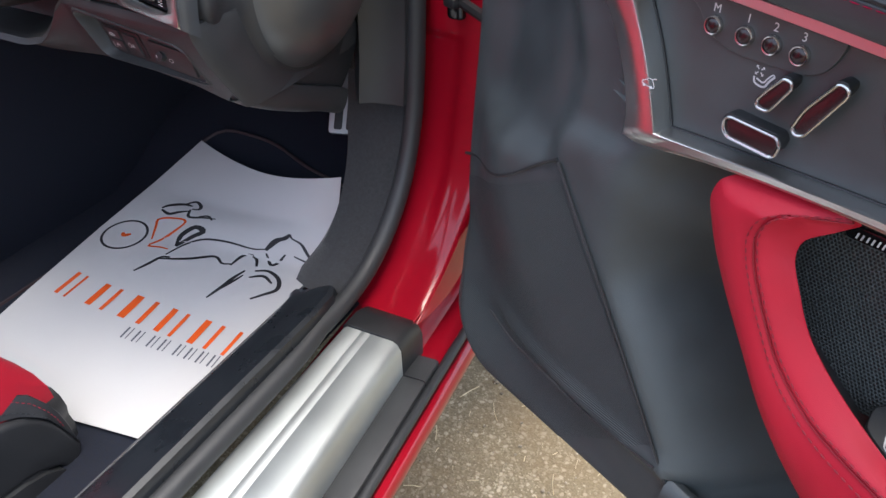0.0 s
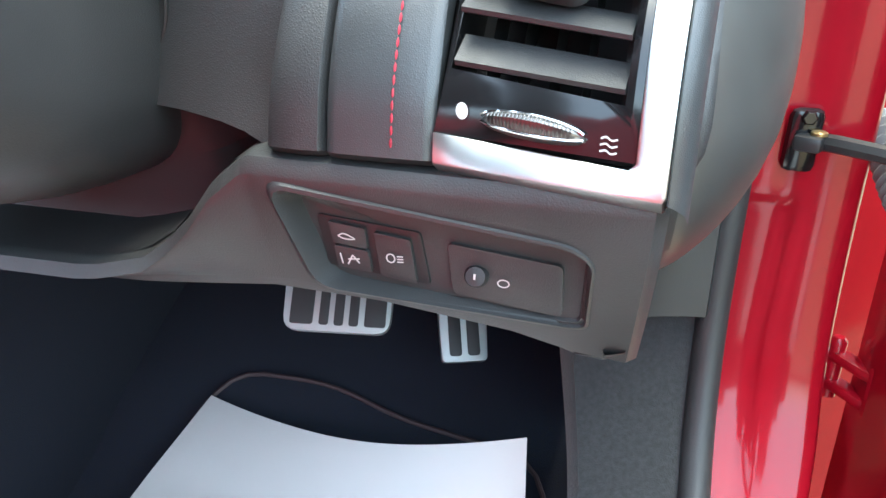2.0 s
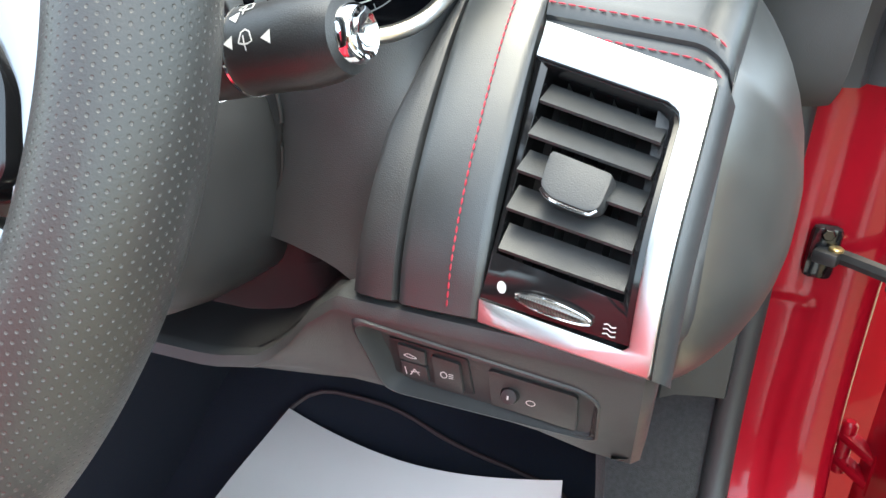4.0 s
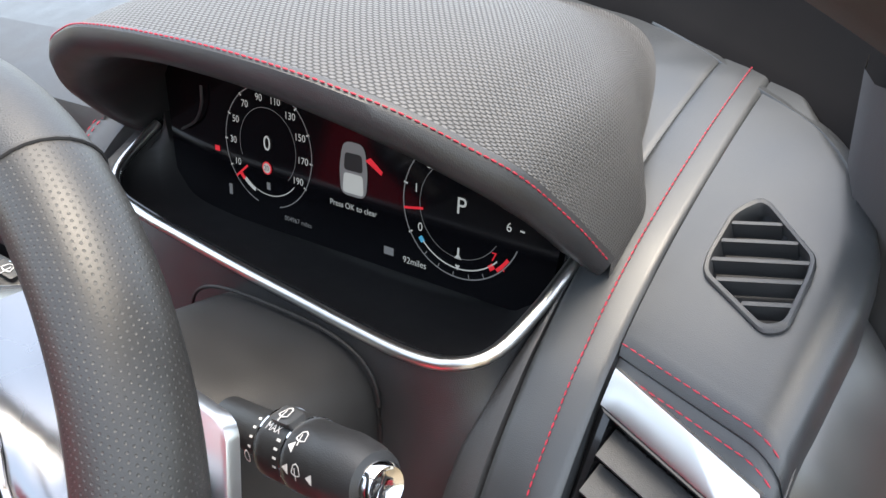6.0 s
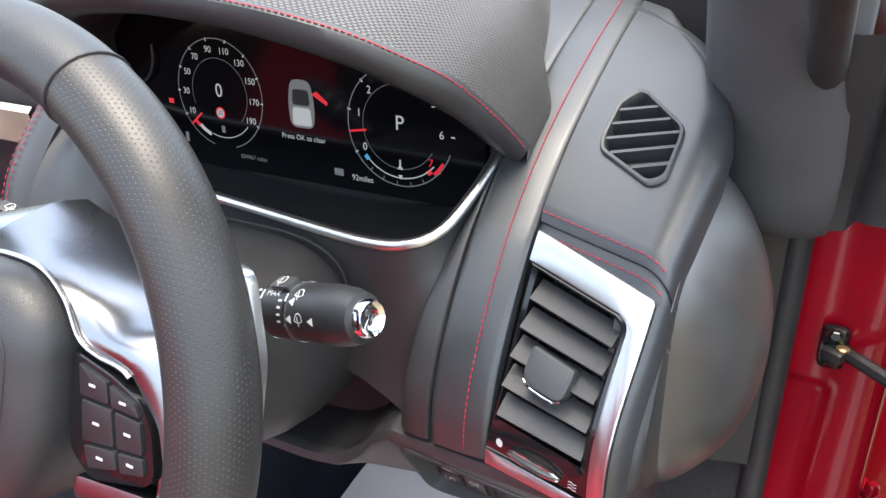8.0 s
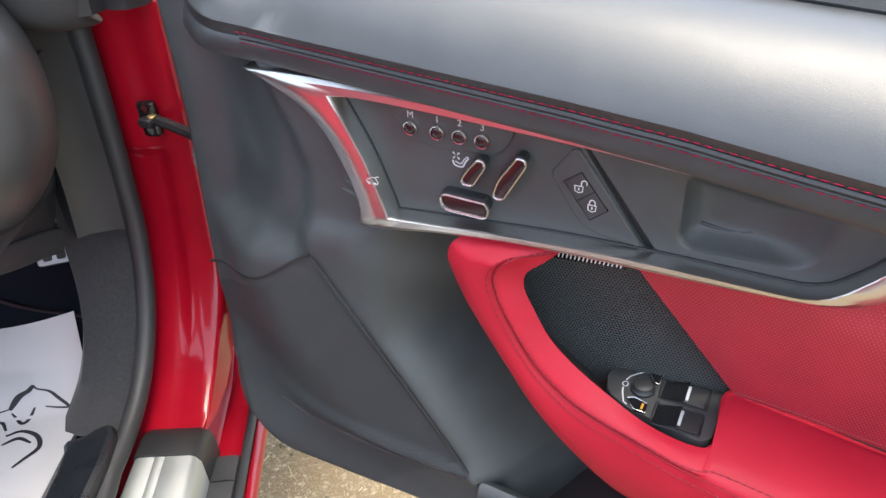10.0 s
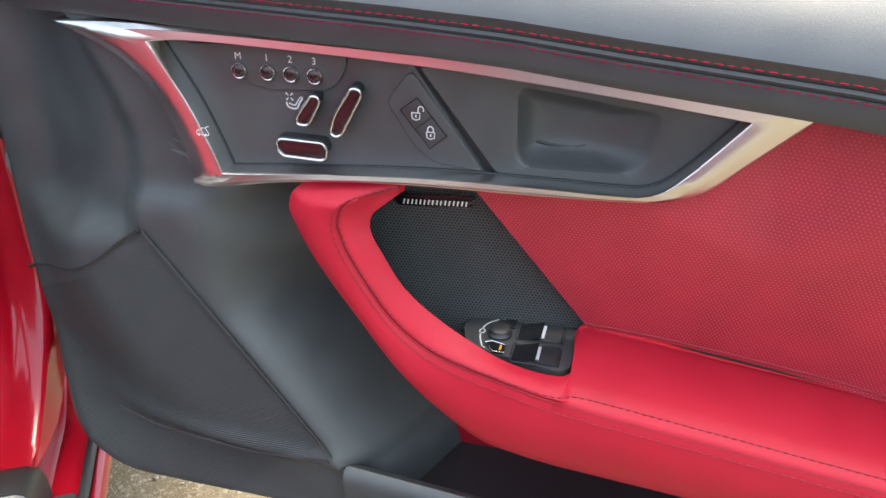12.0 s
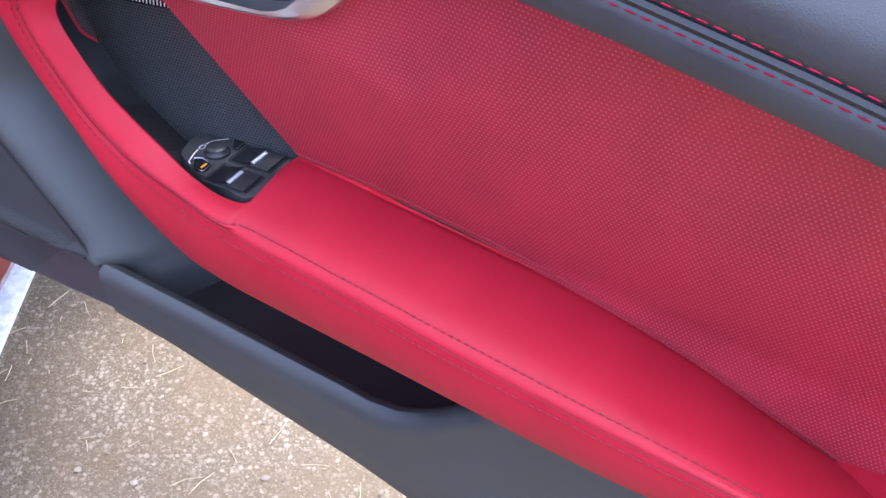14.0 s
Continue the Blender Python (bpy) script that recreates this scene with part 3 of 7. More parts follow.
def steps(points, i, per):
    p = np.array(points, float)
    e = np.vstack([2 * p[0] - p[1], p, 2 * p[-1] - p[-2]])
    a, b, c, d = e[i:i + 4]
    return np.array([0.5 * (2 * b + (c - a) * t + (2 * a - 5 * b + 4 * c - d) * t ** 2 + (3 * b - a - 3 * c + d) * t ** 3) for t in np.linspace(0, 1, per, endpoint=False)])


def armrest():
    # handle rising to the front, then the long rest: lower edge, crease and inner edge
    L = paired([(0.246, 0.0, 0.850), (0.179, 0.0, 0.8385), (0.162, 0.0, 0.820), (0.168, 0.0, 0.797), (0.184, 0.0, 0.768), (0.213, 0.0, 0.728), (0.245, 0.0, 0.686), (0.278, 0.0, 0.657), (0.314, 0.0, 0.635), (0.345, 0.0, 0.629), (0.372, 0.0, 0.627), (0.395, 0.0, 0.627), (0.479, 0.0, 0.628), (0.60, 0.0, 0.629), (0.69, 0.0, 0.634), (0.76, 0, 0.652), (0.86, 0, 0.668), (END_U, 0, 0.672)])
    C = paired([(0.249, 0.0, 0.844), (0.215, 0.0, 0.834), (0.2045, 0.0, 0.819), (0.206, 0.0, 0.805), (0.211, 0.0, 0.791), (0.225, 0.0, 0.765), (0.244, 0.0, 0.737), (0.270, 0.0, 0.716), (0.310, 0.0, 0.7055), (0.35, 0.0, 0.702), (0.375, 0.0, 0.7005), (0.396, 0.0, 0.6995), (0.479, 0.0, 0.696), (0.60, 0.0, 0.690), (0.69, 0.0, 0.689), (0.76, 0, 0.689), (0.86, 0, 0.685), (END_U, 0, 0.68)])
    I = paired([(0.2490, -0.012, 0.838), (0.2355, -0.007, 0.829), (0.2265, -0.006, 0.8195), (0.2255, -0.006, 0.806), (0.234, -0.006, 0.788), (0.2475, -0.008, 0.7625), (0.2690, -0.009, 0.7405), (0.298, -0.007, 0.7225), (0.334, 0.0, 0.7095), (0.369, 0.0045, 0.7068), (0.384, -0.006, 0.7085), (0.3885, -0.060, 0.7165), (0.479, -0.046, 0.712), (0.60, -0.034, 0.703), (0.69, -0.025, 0.687), (0.76, -0.016, 0.667), (0.86, -0.008, 0.64), (END_U, 0.01, 0.62)])
    rows, under, crease, s_a, s_b = [], [], [], [], []
    for l, c, i in zip(L, C, I):
        lw = -0.02 + 0.1 * l[0]
        cw = float(np.interp(c[0], [0.2, 0.26, 0.32, 0.36, 0.40, 1.2], [0.007, 0.006, 0.014, 0.024, 0.030, 0.11]))
        l3, c3, i3 = np.array((l[0], lw, l[2])), np.array((c[0], cw, c[2])), np.array((i[0], i[1], i[2]))
        if i[0] < 0.387:
            g = smooth01((i[2] - 0.722) / 0.04)
            b1, b2 = (-0.012 * g, -0.001 - 0.007 * g, -0.008), (-0.036 * g, -0.002 - 0.022 * g, -0.014)
        else:
            b1, b2 = (0.002, -0.03, -0.006), (0.004, -0.05, -0.012)
        for q in (l3, c3, i3):
            q[1] -= 1.2 * max(0.0, q[2] - 0.832)
        hi = 0.0045 + 0.001 * smooth01((c[0] - 0.30) / 0.3)
        top = c3 * 0.72 + i3 * 0.28 + np.array((0, 0.003, hi))
        top2 = c3 * 0.4 + i3 * 0.6 + np.array((0, 0.0, hi))
        face = l3 * 0.5 + c3 * 0.5 + np.array((-0.001, 0.006, 0))
        f2 = l3 * 0.12 + c3 * 0.88 + np.array((0, 0.003, 0))
        back = 0.045 + 0.055 * smooth01((0.775 - l[2]) / 0.05)
        row = [l3 + (0.012, -back, 0.004), l3 + (0.003, -0.014, 0.0), l3 + (0.0, -0.004, 0.001), l3 + (0, 0, 0.004), l3 * 0.8 + c3 * 0.2 + (0, 0.004, 0), face, f2, c3 + (0, -0.0012, 0),
               c3 * 0.93 + i3 * 0.07 + (0, 0.0022, 0.0022), top, top2, i3 * 0.9 + c3 * 0.1 + (0, 0, 0.003), i3, i3 + (-0.0015, -0.002, -0.002)]
        rows.append([(p[0], -p[1], p[2]) for p in row])
        under.append([(p[0], -p[1], p[2]) for p in (i3 + (-0.0010, -0.0015, -0.0015), i3 + b1, i3 + b2, l3 + (0.014, -back + 0.004, 0.004))])
        crease.append((c3[0], -c3[1] - 0.0006, c3[2]))
        q = c3 * 0.88 + i3 * 0.12 + (0, 0.0032, 0.0035)
        s_a.append((q[0], -q[1], q[2]))
        q = l3 * 0.10 + c3 * 0.90 + (0, 0.0036, 0)
        s_b.append((q[0], -q[1], q[2]))
    arm = part("armrest", loft(rows), RED_LEATHER, DOOR, "red leather armrest and pull handle")
    part("handle_back", loft(under), PLASTIC, arm, "black back of the pull handle")
    part("crease", tube(crease, 0.00045, 6), DARK_SEAM, arm)
    stitches(s_a, ARM_THREAD, arm, 0.0042, 0.0014, 0.0006)
    stitches(s_b, ARM_THREAD, arm, 0.0042, 0.0014, 0.0006)
    return arm




def window_switches():
    # switch pack sunk in the front of the rest: u, w on a level plane
    def lv(z):
        return lambda u, w, d=0.0: Vector((u, -w, z - 0.0015 + d))
    out = rounded([(0.288, -0.045), (0.294, -0.024), (0.315, -0.012), (0.345, -0.006), (0.372, 0.0), (0.3805, -0.006), (0.386, -0.074), (0.312, -0.076), (0.297, -0.063)], 0.006)
    pk = part("window_switch_pack", plate(out, 0.012, lv(0.7105), 0.0014), PLASTIC_GREY, DOOR, "charcoal plastic window switch pack")
    for w0, w1 in ((-0.0585, -0.0325), (-0.0290, -0.0035)):
        c = (w0 + w1) / 2
        part("switch_frame", tube([lv(0.7108)(u, w) for u, w in rounded([(0.3335, w0), (0.3335, w1), (0.3715, w1), (0.3715, w0)], 0.003).tolist() + [(0.3335, w0 + 0.003)]], 0.0006, 5), TRAY, pk)
        sw = part("window_switch", plate(rounded([(0.352, w0 + 0.0015), (0.352, w1 - 0.0015), (0.370, w1 - 0.0015), (0.370, w0 + 0.0015)], 0.002), 0.004, lv(0.7128), 0.001), PLASTIC, pk, "black rocker window switch")
        rows = [[lv(0.7108)(u, w0 + 0.0015 + (w1 - w0 - 0.003) * b, 0.0042 * ((u - 0.335) / 0.019) ** 2) for b in np.linspace(0, 1, 5)] for u in np.linspace(0.335, 0.354, 7)]
        part("finger_scoop", loft(rows), PIANO, sw, "gloss black finger scoop")
        part("switch_tick", plate([(0.3528, w0 + 0.0055), (0.3528, w1 - 0.004), (0.3562, w1 - 0.004), (0.3562, w0 + 0.0055)], 0.002, lv(0.7142), 0.0003), PALE_TICK, sw, "pale grey finger tick")
    kn = Matrix.Translation(lv(0.7105)(0.320, -0.0375))
    part("mirror_knob", turned([(0.0100, 0), (0.0100, 0.002), (0.0088, 0.003), (0.0082, 0.006), (0.0064, 0.0072), (0.0, 0.0066)], kn), PLASTIC, pk, "black round mirror knob")
    for pts in ([(0.3095, -0.0170), (0.3060, -0.0270), (0.3048, -0.0330)], [(0.3050, -0.0420), (0.3082, -0.0494), (0.3183, -0.0590), (0.3230, -0.0605)], [(0.3095, -0.0170), (0.3125, -0.0150)]):
        part("dial_mark", ribbon(curve(pts, 12), 0.0011, lv(0.7107), 0.0006), PRINT, pk, smooth=False)
    ring = [(0.3055 + 0.0022 * math.cos(a), -0.0375 + 0.0030 * math.sin(a)) for a in np.linspace(0, 6.28, 12)]
    part("dial_mark", ribbon(ring, 0.0008, lv(0.7107), 0.0006), PRINT, pk, smooth=False)
    for pts in ([(0.3110, -0.0215), (0.3165, -0.0245), (0.3275, -0.0215), (0.3285, -0.0105), (0.3190, -0.0112)], [(0.3195, -0.0590), (0.3310, -0.0590), (0.3312, -0.0470), (0.3270, -0.0475)]):
        fb = part("fold_button", plate(rounded(pts, 0.002), 0.003, lv(0.7124), 0.0008), PIANO, pk, "gloss black mirror fold button")
        part("button_edge", tube([lv(0.7123)(u, w) for u, w in pts + pts[:1]], 0.0004, 5), CHROME_SOFT, fb)
        if pts[0][0] < 0.315:
            part("amber_tick", plate([(0.3238, -0.0195), (0.3238, -0.0135), (0.3255, -0.0135), (0.3255, -0.0195)], 0.0006, lv(0.7130)), AMBER, fb, "small amber light", smooth=False)


def trim_frame():
    outer = np.vstack([curve([(-0.012, 0.951), (0.028, 0.934), (0.056, 0.911), (0.075, 0.876), (0.083, 0.85), (0.083, 0.832)], 26)[:-1],
                       curve([(0.083, 0.832), (0.10, 0.8305), (0.16, 0.841), (0.24, 0.8485), (0.34, 0.851), (0.41, 0.8535), (0.44, 0.858), (0.458, 0.867), (0.48, 0.888), (0.517, 0.923)], 46)[:-1],
                       curve([(0.517, 0.923), (0.467, 0.928), (0.397, 0.936), (0.318, 0.944), (0.262, 0.947), (0.185, 0.950), (0.12, 0.952), (0.05, 0.953), (-0.012, 0.951)], 46)[:-1]])
    inner = np.vstack([curve([(0.069, 0.940), (0.092, 0.899), (0.105, 0.868), (0.113, 0.845)], 26)[:-1],
                       curve([(0.113, 0.845), (0.168, 0.850), (0.255, 0.8565), (0.32, 0.8585), (0.40, 0.8585), (0.418, 0.860), (0.431, 0.866), (0.449, 0.884), (0.474, 0.9145)], 46)[:-1],
                       curve([(0.474, 0.9145), (0.398, 0.9235), (0.323, 0.931), (0.26, 0.936), (0.159, 0.941), (0.1, 0.9425), (0.069, 0.940)], 46)[:-1]])
    def lay(p, w):
        return [(u, -w, z) for u, z in p]
    mix = lambda f: outer * (1 - f) + inner * f
    rings = [lay(outer, -0.020), lay(outer, -0.004), lay(mix(0.04), -0.002), lay(mix(0.10), -0.0010), lay(mix(0.36), -0.0002), lay(mix(0.40), 0.0004), lay(mix(0.93), 0.0010), lay(mix(0.97), 0.0004), lay(inner, -0.0025), lay(inner, -0.018)]
    part("bright_trim", loft(rings, closed=True), ALU, DOOR, "satin aluminium trim frame")
    part("trim_gap", tube(lay(np.vstack([inner, inner[:1]]), -0.0165), 0.0011, 6), TRAY, DOOR, "dark gap inside the trim")
    # small sign of a car with its boot lid up
    for pts in ([(0.0962, 0.8752), (0.0968, 0.8775), (0.0992, 0.8782), (0.1012, 0.8800), (0.1042, 0.8798), (0.1052, 0.8780)], [(0.0962, 0.8752), (0.1000, 0.8746), (0.1056, 0.8742), (0.1066, 0.8756), (0.1052, 0.8780)], [(0.1040, 0.8798), (0.1062, 0.8812), (0.1074, 0.8808)]):
        part("boot_mark", ribbon(even(pts, 14), 0.0006, dw(0.0014), 0.0003), PRINT, DOOR, smooth=False)
    for u in (0.0982, 0.1040):
        part("boot_mark", flat_shape([(u + 0.0010 * math.cos(a), 0.8745 + 0.0011 * math.sin(a)) for a in np.linspace(0, 6.28, 10, endpoint=False)], dw(0.0014), 0.0004), PRINT, DOOR, smooth=False)
    return inner


def controls(inner):
    split_t, split_b = (0.2545, 0.9365), (0.3135, 0.857)
    # seat control field and door release field
    left = [p for p in inner if (p[0] - split_b[0]) * (split_t[1] - split_b[1]) < (split_t[0] - split_b[0]) * (p[1] - split_b[1]) - 2e-5]
    left = sorted(left + [split_t, split_b], key=lambda p: math.atan2(p[1] - 0.895, (p[0] - 0.18) * 0.4))
    pan = part("control_panel", plate(left, 0.006, dw(-0.017)), CONTROL, DOOR, "charcoal seat control panel", smooth=False)
    step = rounded([(0.0881, 0.9368), (0.1161, 0.9284), (0.1252, 0.9150), (0.138, 0.9098), (0.1511, 0.9077), (0.194, 0.9094), (0.2038, 0.9150), (0.2095, 0.9244), (0.212, 0.9355), (0.15, 0.9390)], 0.006)
    part("panel_step", plate(step, 0.004, dw(-0.0145), 0.0022, 3), CONTROL, pan)
    for u, z, t in ((0.1297, 0.9203, "M"), (0.1518, 0.9203, "1"), (0.1697, 0.9203, "2"), (0.1876, 0.9200, "3")):
        m = pose(u, 0.0147, z, 90)
        b = part("memory_button", turned([(0.0060, 0), (0.0060, 0.0028), (0.0054, 0.0036), (0.0047, 0.0034), (0.0044, 0.002)], m, 24), CHROME_SOFT, pan, "small round button with chrome ring")
        part("button_cap", turned([(0.0044, 0), (0.0044, 0.0026), (0.0030, 0.0036), (0.0, 0.0038)], m, 20), CAP_RED, b, "dark red button cap")
        lettering(t, 0.0072, dw(-0.0145), (u - 0.0004, z + 0.0098), PRINT, pan, "button_letter")
    for pts, r in (([(0.1745, 0.8863), (0.1823, 0.8856), (0.1925, 0.9032), (0.1918, 0.9072), (0.1868, 0.9080), (0.1790, 0.8985), (0.1735, 0.8900)], 0.004),
                   ([(0.1988, 0.8822), (0.2020, 0.8792), (0.2070, 0.8806), (0.2236, 0.9102), (0.2232, 0.9145), (0.2172, 0.9158), (0.2030, 0.8950)], 0.005),
                   ([(0.1560, 0.8715), (0.1600, 0.8741), (0.1925, 0.8733), (0.1953, 0.8690), (0.1940, 0.8622), (0.1905, 0.8602), (0.1605, 0.8610), (0.1568, 0.8650)], 0.004)):
        o = rounded(pts, r)
        c = o.mean(0)
        sw = part("seat_switch", plate(c + (o - c) * 1.03 + (-0.0012, 0.0014), 0.012, dw(-0.0075), 0.0015), PLASTIC, pan, "black seat switch with chrome rim")
        part("switch_rim", tube([(u, 0.0062, z) for u, z in np.vstack([o, o[:2]])], 0.0011, 8), CHROME_SOFT, sw, "chrome rim")
        part("switch_cap", plate(c + (o - c) * 0.92, 0.004, dw(-0.0064), 0.0012), CAP_RED, sw, "dark red switch cap")
    # seat sign beside the switches: cushion, backrest and four arrows
    for pts, wd in (([(0.1622, 0.8985), (0.1634, 0.8950), (0.1680, 0.8938), (0.1706, 0.8945)], 0.0012), ([(0.1640, 0.8978), (0.1684, 0.8965), (0.1702, 0.8980)], 0.0010), ([(0.1706, 0.8945), (0.1725, 0.8985), (0.1752, 0.9020)], 0.0013), ([(0.1700, 0.8982), (0.1722, 0.9012), (0.1740, 0.9030), (0.1752, 0.9020)], 0.0008)):
        part("seat_mark", ribbon(curve(pts, 10), wd, dw(-0.017), 0.0005), PRINT, pan, smooth=False)
    for du, dz in ((-1, 1), (-1, -1), (1, -1), (1, 1)):
        part("seat_mark", ribbon(even([(0.1650 + du * 0.0008, 0.9026 + dz * 0.0008), (0.1650 + du * 0.0024, 0.9026 + dz * 0.0024)], 3), 0.0007, dw(-0.017), 0.0005), PRINT, pan, smooth=False)
        part("seat_mark", flat_shape([(0.1650 + du * 0.0028, 0.9026 + dz * 0.0028), (0.1650 + du * 0.0028, 0.9026 + dz * 0.0012), (0.1650 + du * 0.0012, 0.9026 + dz * 0.0028)][::int(du * dz)], dw(-0.017), 0.0005), PRINT, pan, smooth=False)
    isle = rounded([(0.2385, 0.9045), (0.2540, 0.9255), (0.2585, 0.9262), (0.3085, 0.8590), (0.2728, 0.8630), (0.2600, 0.8720)], 0.005)
    part("panel_step", plate(isle, 0.003, dw(-0.0152), 0.0014, 3), CONTROL, pan)
    for q, open_ in ((np.array([(0.2612, 0.9094), (0.2716, 0.8965), (0.2590, 0.8866), (0.2487, 0.9000)]), True), (np.array([(0.2716, 0.8965), (0.2819, 0.8835), (0.2696, 0.8732), (0.2590, 0.8866)]), False)):
        c = q.mean(0)
        lk = part("lock_switch", plate(rounded(c + (q - c) * 0.965, 0.0014), 0.003, dw(-0.0146), 0.0007), PLASTIC_GREY, pan)
        part("switch_gap", tube([(u, 0.01515, z) for u, z in np.vstack([c + (q - c) * 1.01, c + (q[:1] - c) * 1.01])], 0.0005, 5), TRAY, lk)
        u, z = c
        part("lock_mark", ribbon(np.array([(u - 0.0030, z + 0.0008), (u - 0.0026, z - 0.0034), (u, z - 0.0044), (u + 0.0026, z - 0.0034), (u + 0.0030, z + 0.0008), (u - 0.0030, z + 0.0008)]), 0.0008, dw(-0.0146), 0.0004), PRINT, lk, smooth=False)
        part("lock_mark", ribbon(even([(u, z - 0.0005), (u, z - 0.0026)], 3), 0.0010, dw(-0.0146), 0.0004), PRINT, lk, smooth=False)
        sh = [(u - 0.0020, z + 0.001), (u - 0.0018, z + 0.0038), (u, z + 0.0050), (u + 0.0018, z + 0.0038), (u + 0.0020, z + 0.001)]
        if open_:
            sh = [(u + 0.0016, z + 0.001), (u + 0.0020, z + 0.0046), (u + 0.0040, z + 0.0056), (u + 0.0056, z + 0.0042), (u + 0.0054, z + 0.0020)]
        part("lock_mark", ribbon(curve(sh, 12), 0.0008, dw(-0.0146), 0.0004), PRINT, lk, smooth=False)
    # door release: plate with a hollow and a lever
    right = [p for p in inner if (p[0] - split_b[0]) * (split_t[1] - split_b[1]) >= (split_t[0] - split_b[0]) * (p[1] - split_b[1]) - 2e-5]
    right = sorted(right + [(split_t[0] + 0.004, split_t[1]), (split_b[0] + 0.004, split_b[1])], key=lambda p: math.atan2((p[1] - 0.895) * 3, p[0] - 0.35))
    c = np.array((0.358, 0.893))
    rr = np.array(right)
    rim = rounded([(0.330, 0.921), (0.331, 0.872), (0.338, 0.866), (0.405, 0.868), (0.418, 0.876), (0.425, 0.909)], 0.008)
    rim = even(np.vstack([rim, rim[:1]]), 61)[:-1]
    ang = lambda p: math.atan2((p[1] - c[1]) * 2.2, p[0] - c[0])
    tgt = [ang(p) for p in rim]
    dense = even(np.vstack([rr, rr[:1]]), 600)
    da = np.array([ang(p) for p in dense])
    out = np.array([dense[np.argmin(np.abs((da - t + math.pi) % (2 * math.pi) - math.pi))] for t in tgt])
    lay = lambda p, w: [(u, -w, z) for u, z in p]
    c2 = np.array((0.356, 0.891))
    sink = lambda k, w: lay(c2 + (rim - c2) * k, w)
    rel = part("release_panel", loft([lay(out, -0.017), lay(out * 0.15 + rim * 0.85, -0.017), lay(rim, -0.0185), sink(0.95, -0.021), sink(0.84, -0.0255), sink(0.70, -0.030), sink(0.55, -0.033), sink(0.3, -0.0345), sink(0.002, -0.0345)], closed=True), CONTROL, DOOR, "charcoal door release recess")
    part("release_lever", tube([(u, 0.0325 + 0.05 * (u - 0.345), z) for u, z in curve([(0.342, 0.8795), (0.352, 0.8775), (0.366, 0.8768), (0.376, 0.879)], 12)], 0.0012, 6), PLASTIC, rel, "edge of the pull lever")
    part("panel_gap", ribbon(even([split_t, split_b], 4), 0.016, dw(-0.0215), 0.0003), TRAY, DOOR, smooth=False)


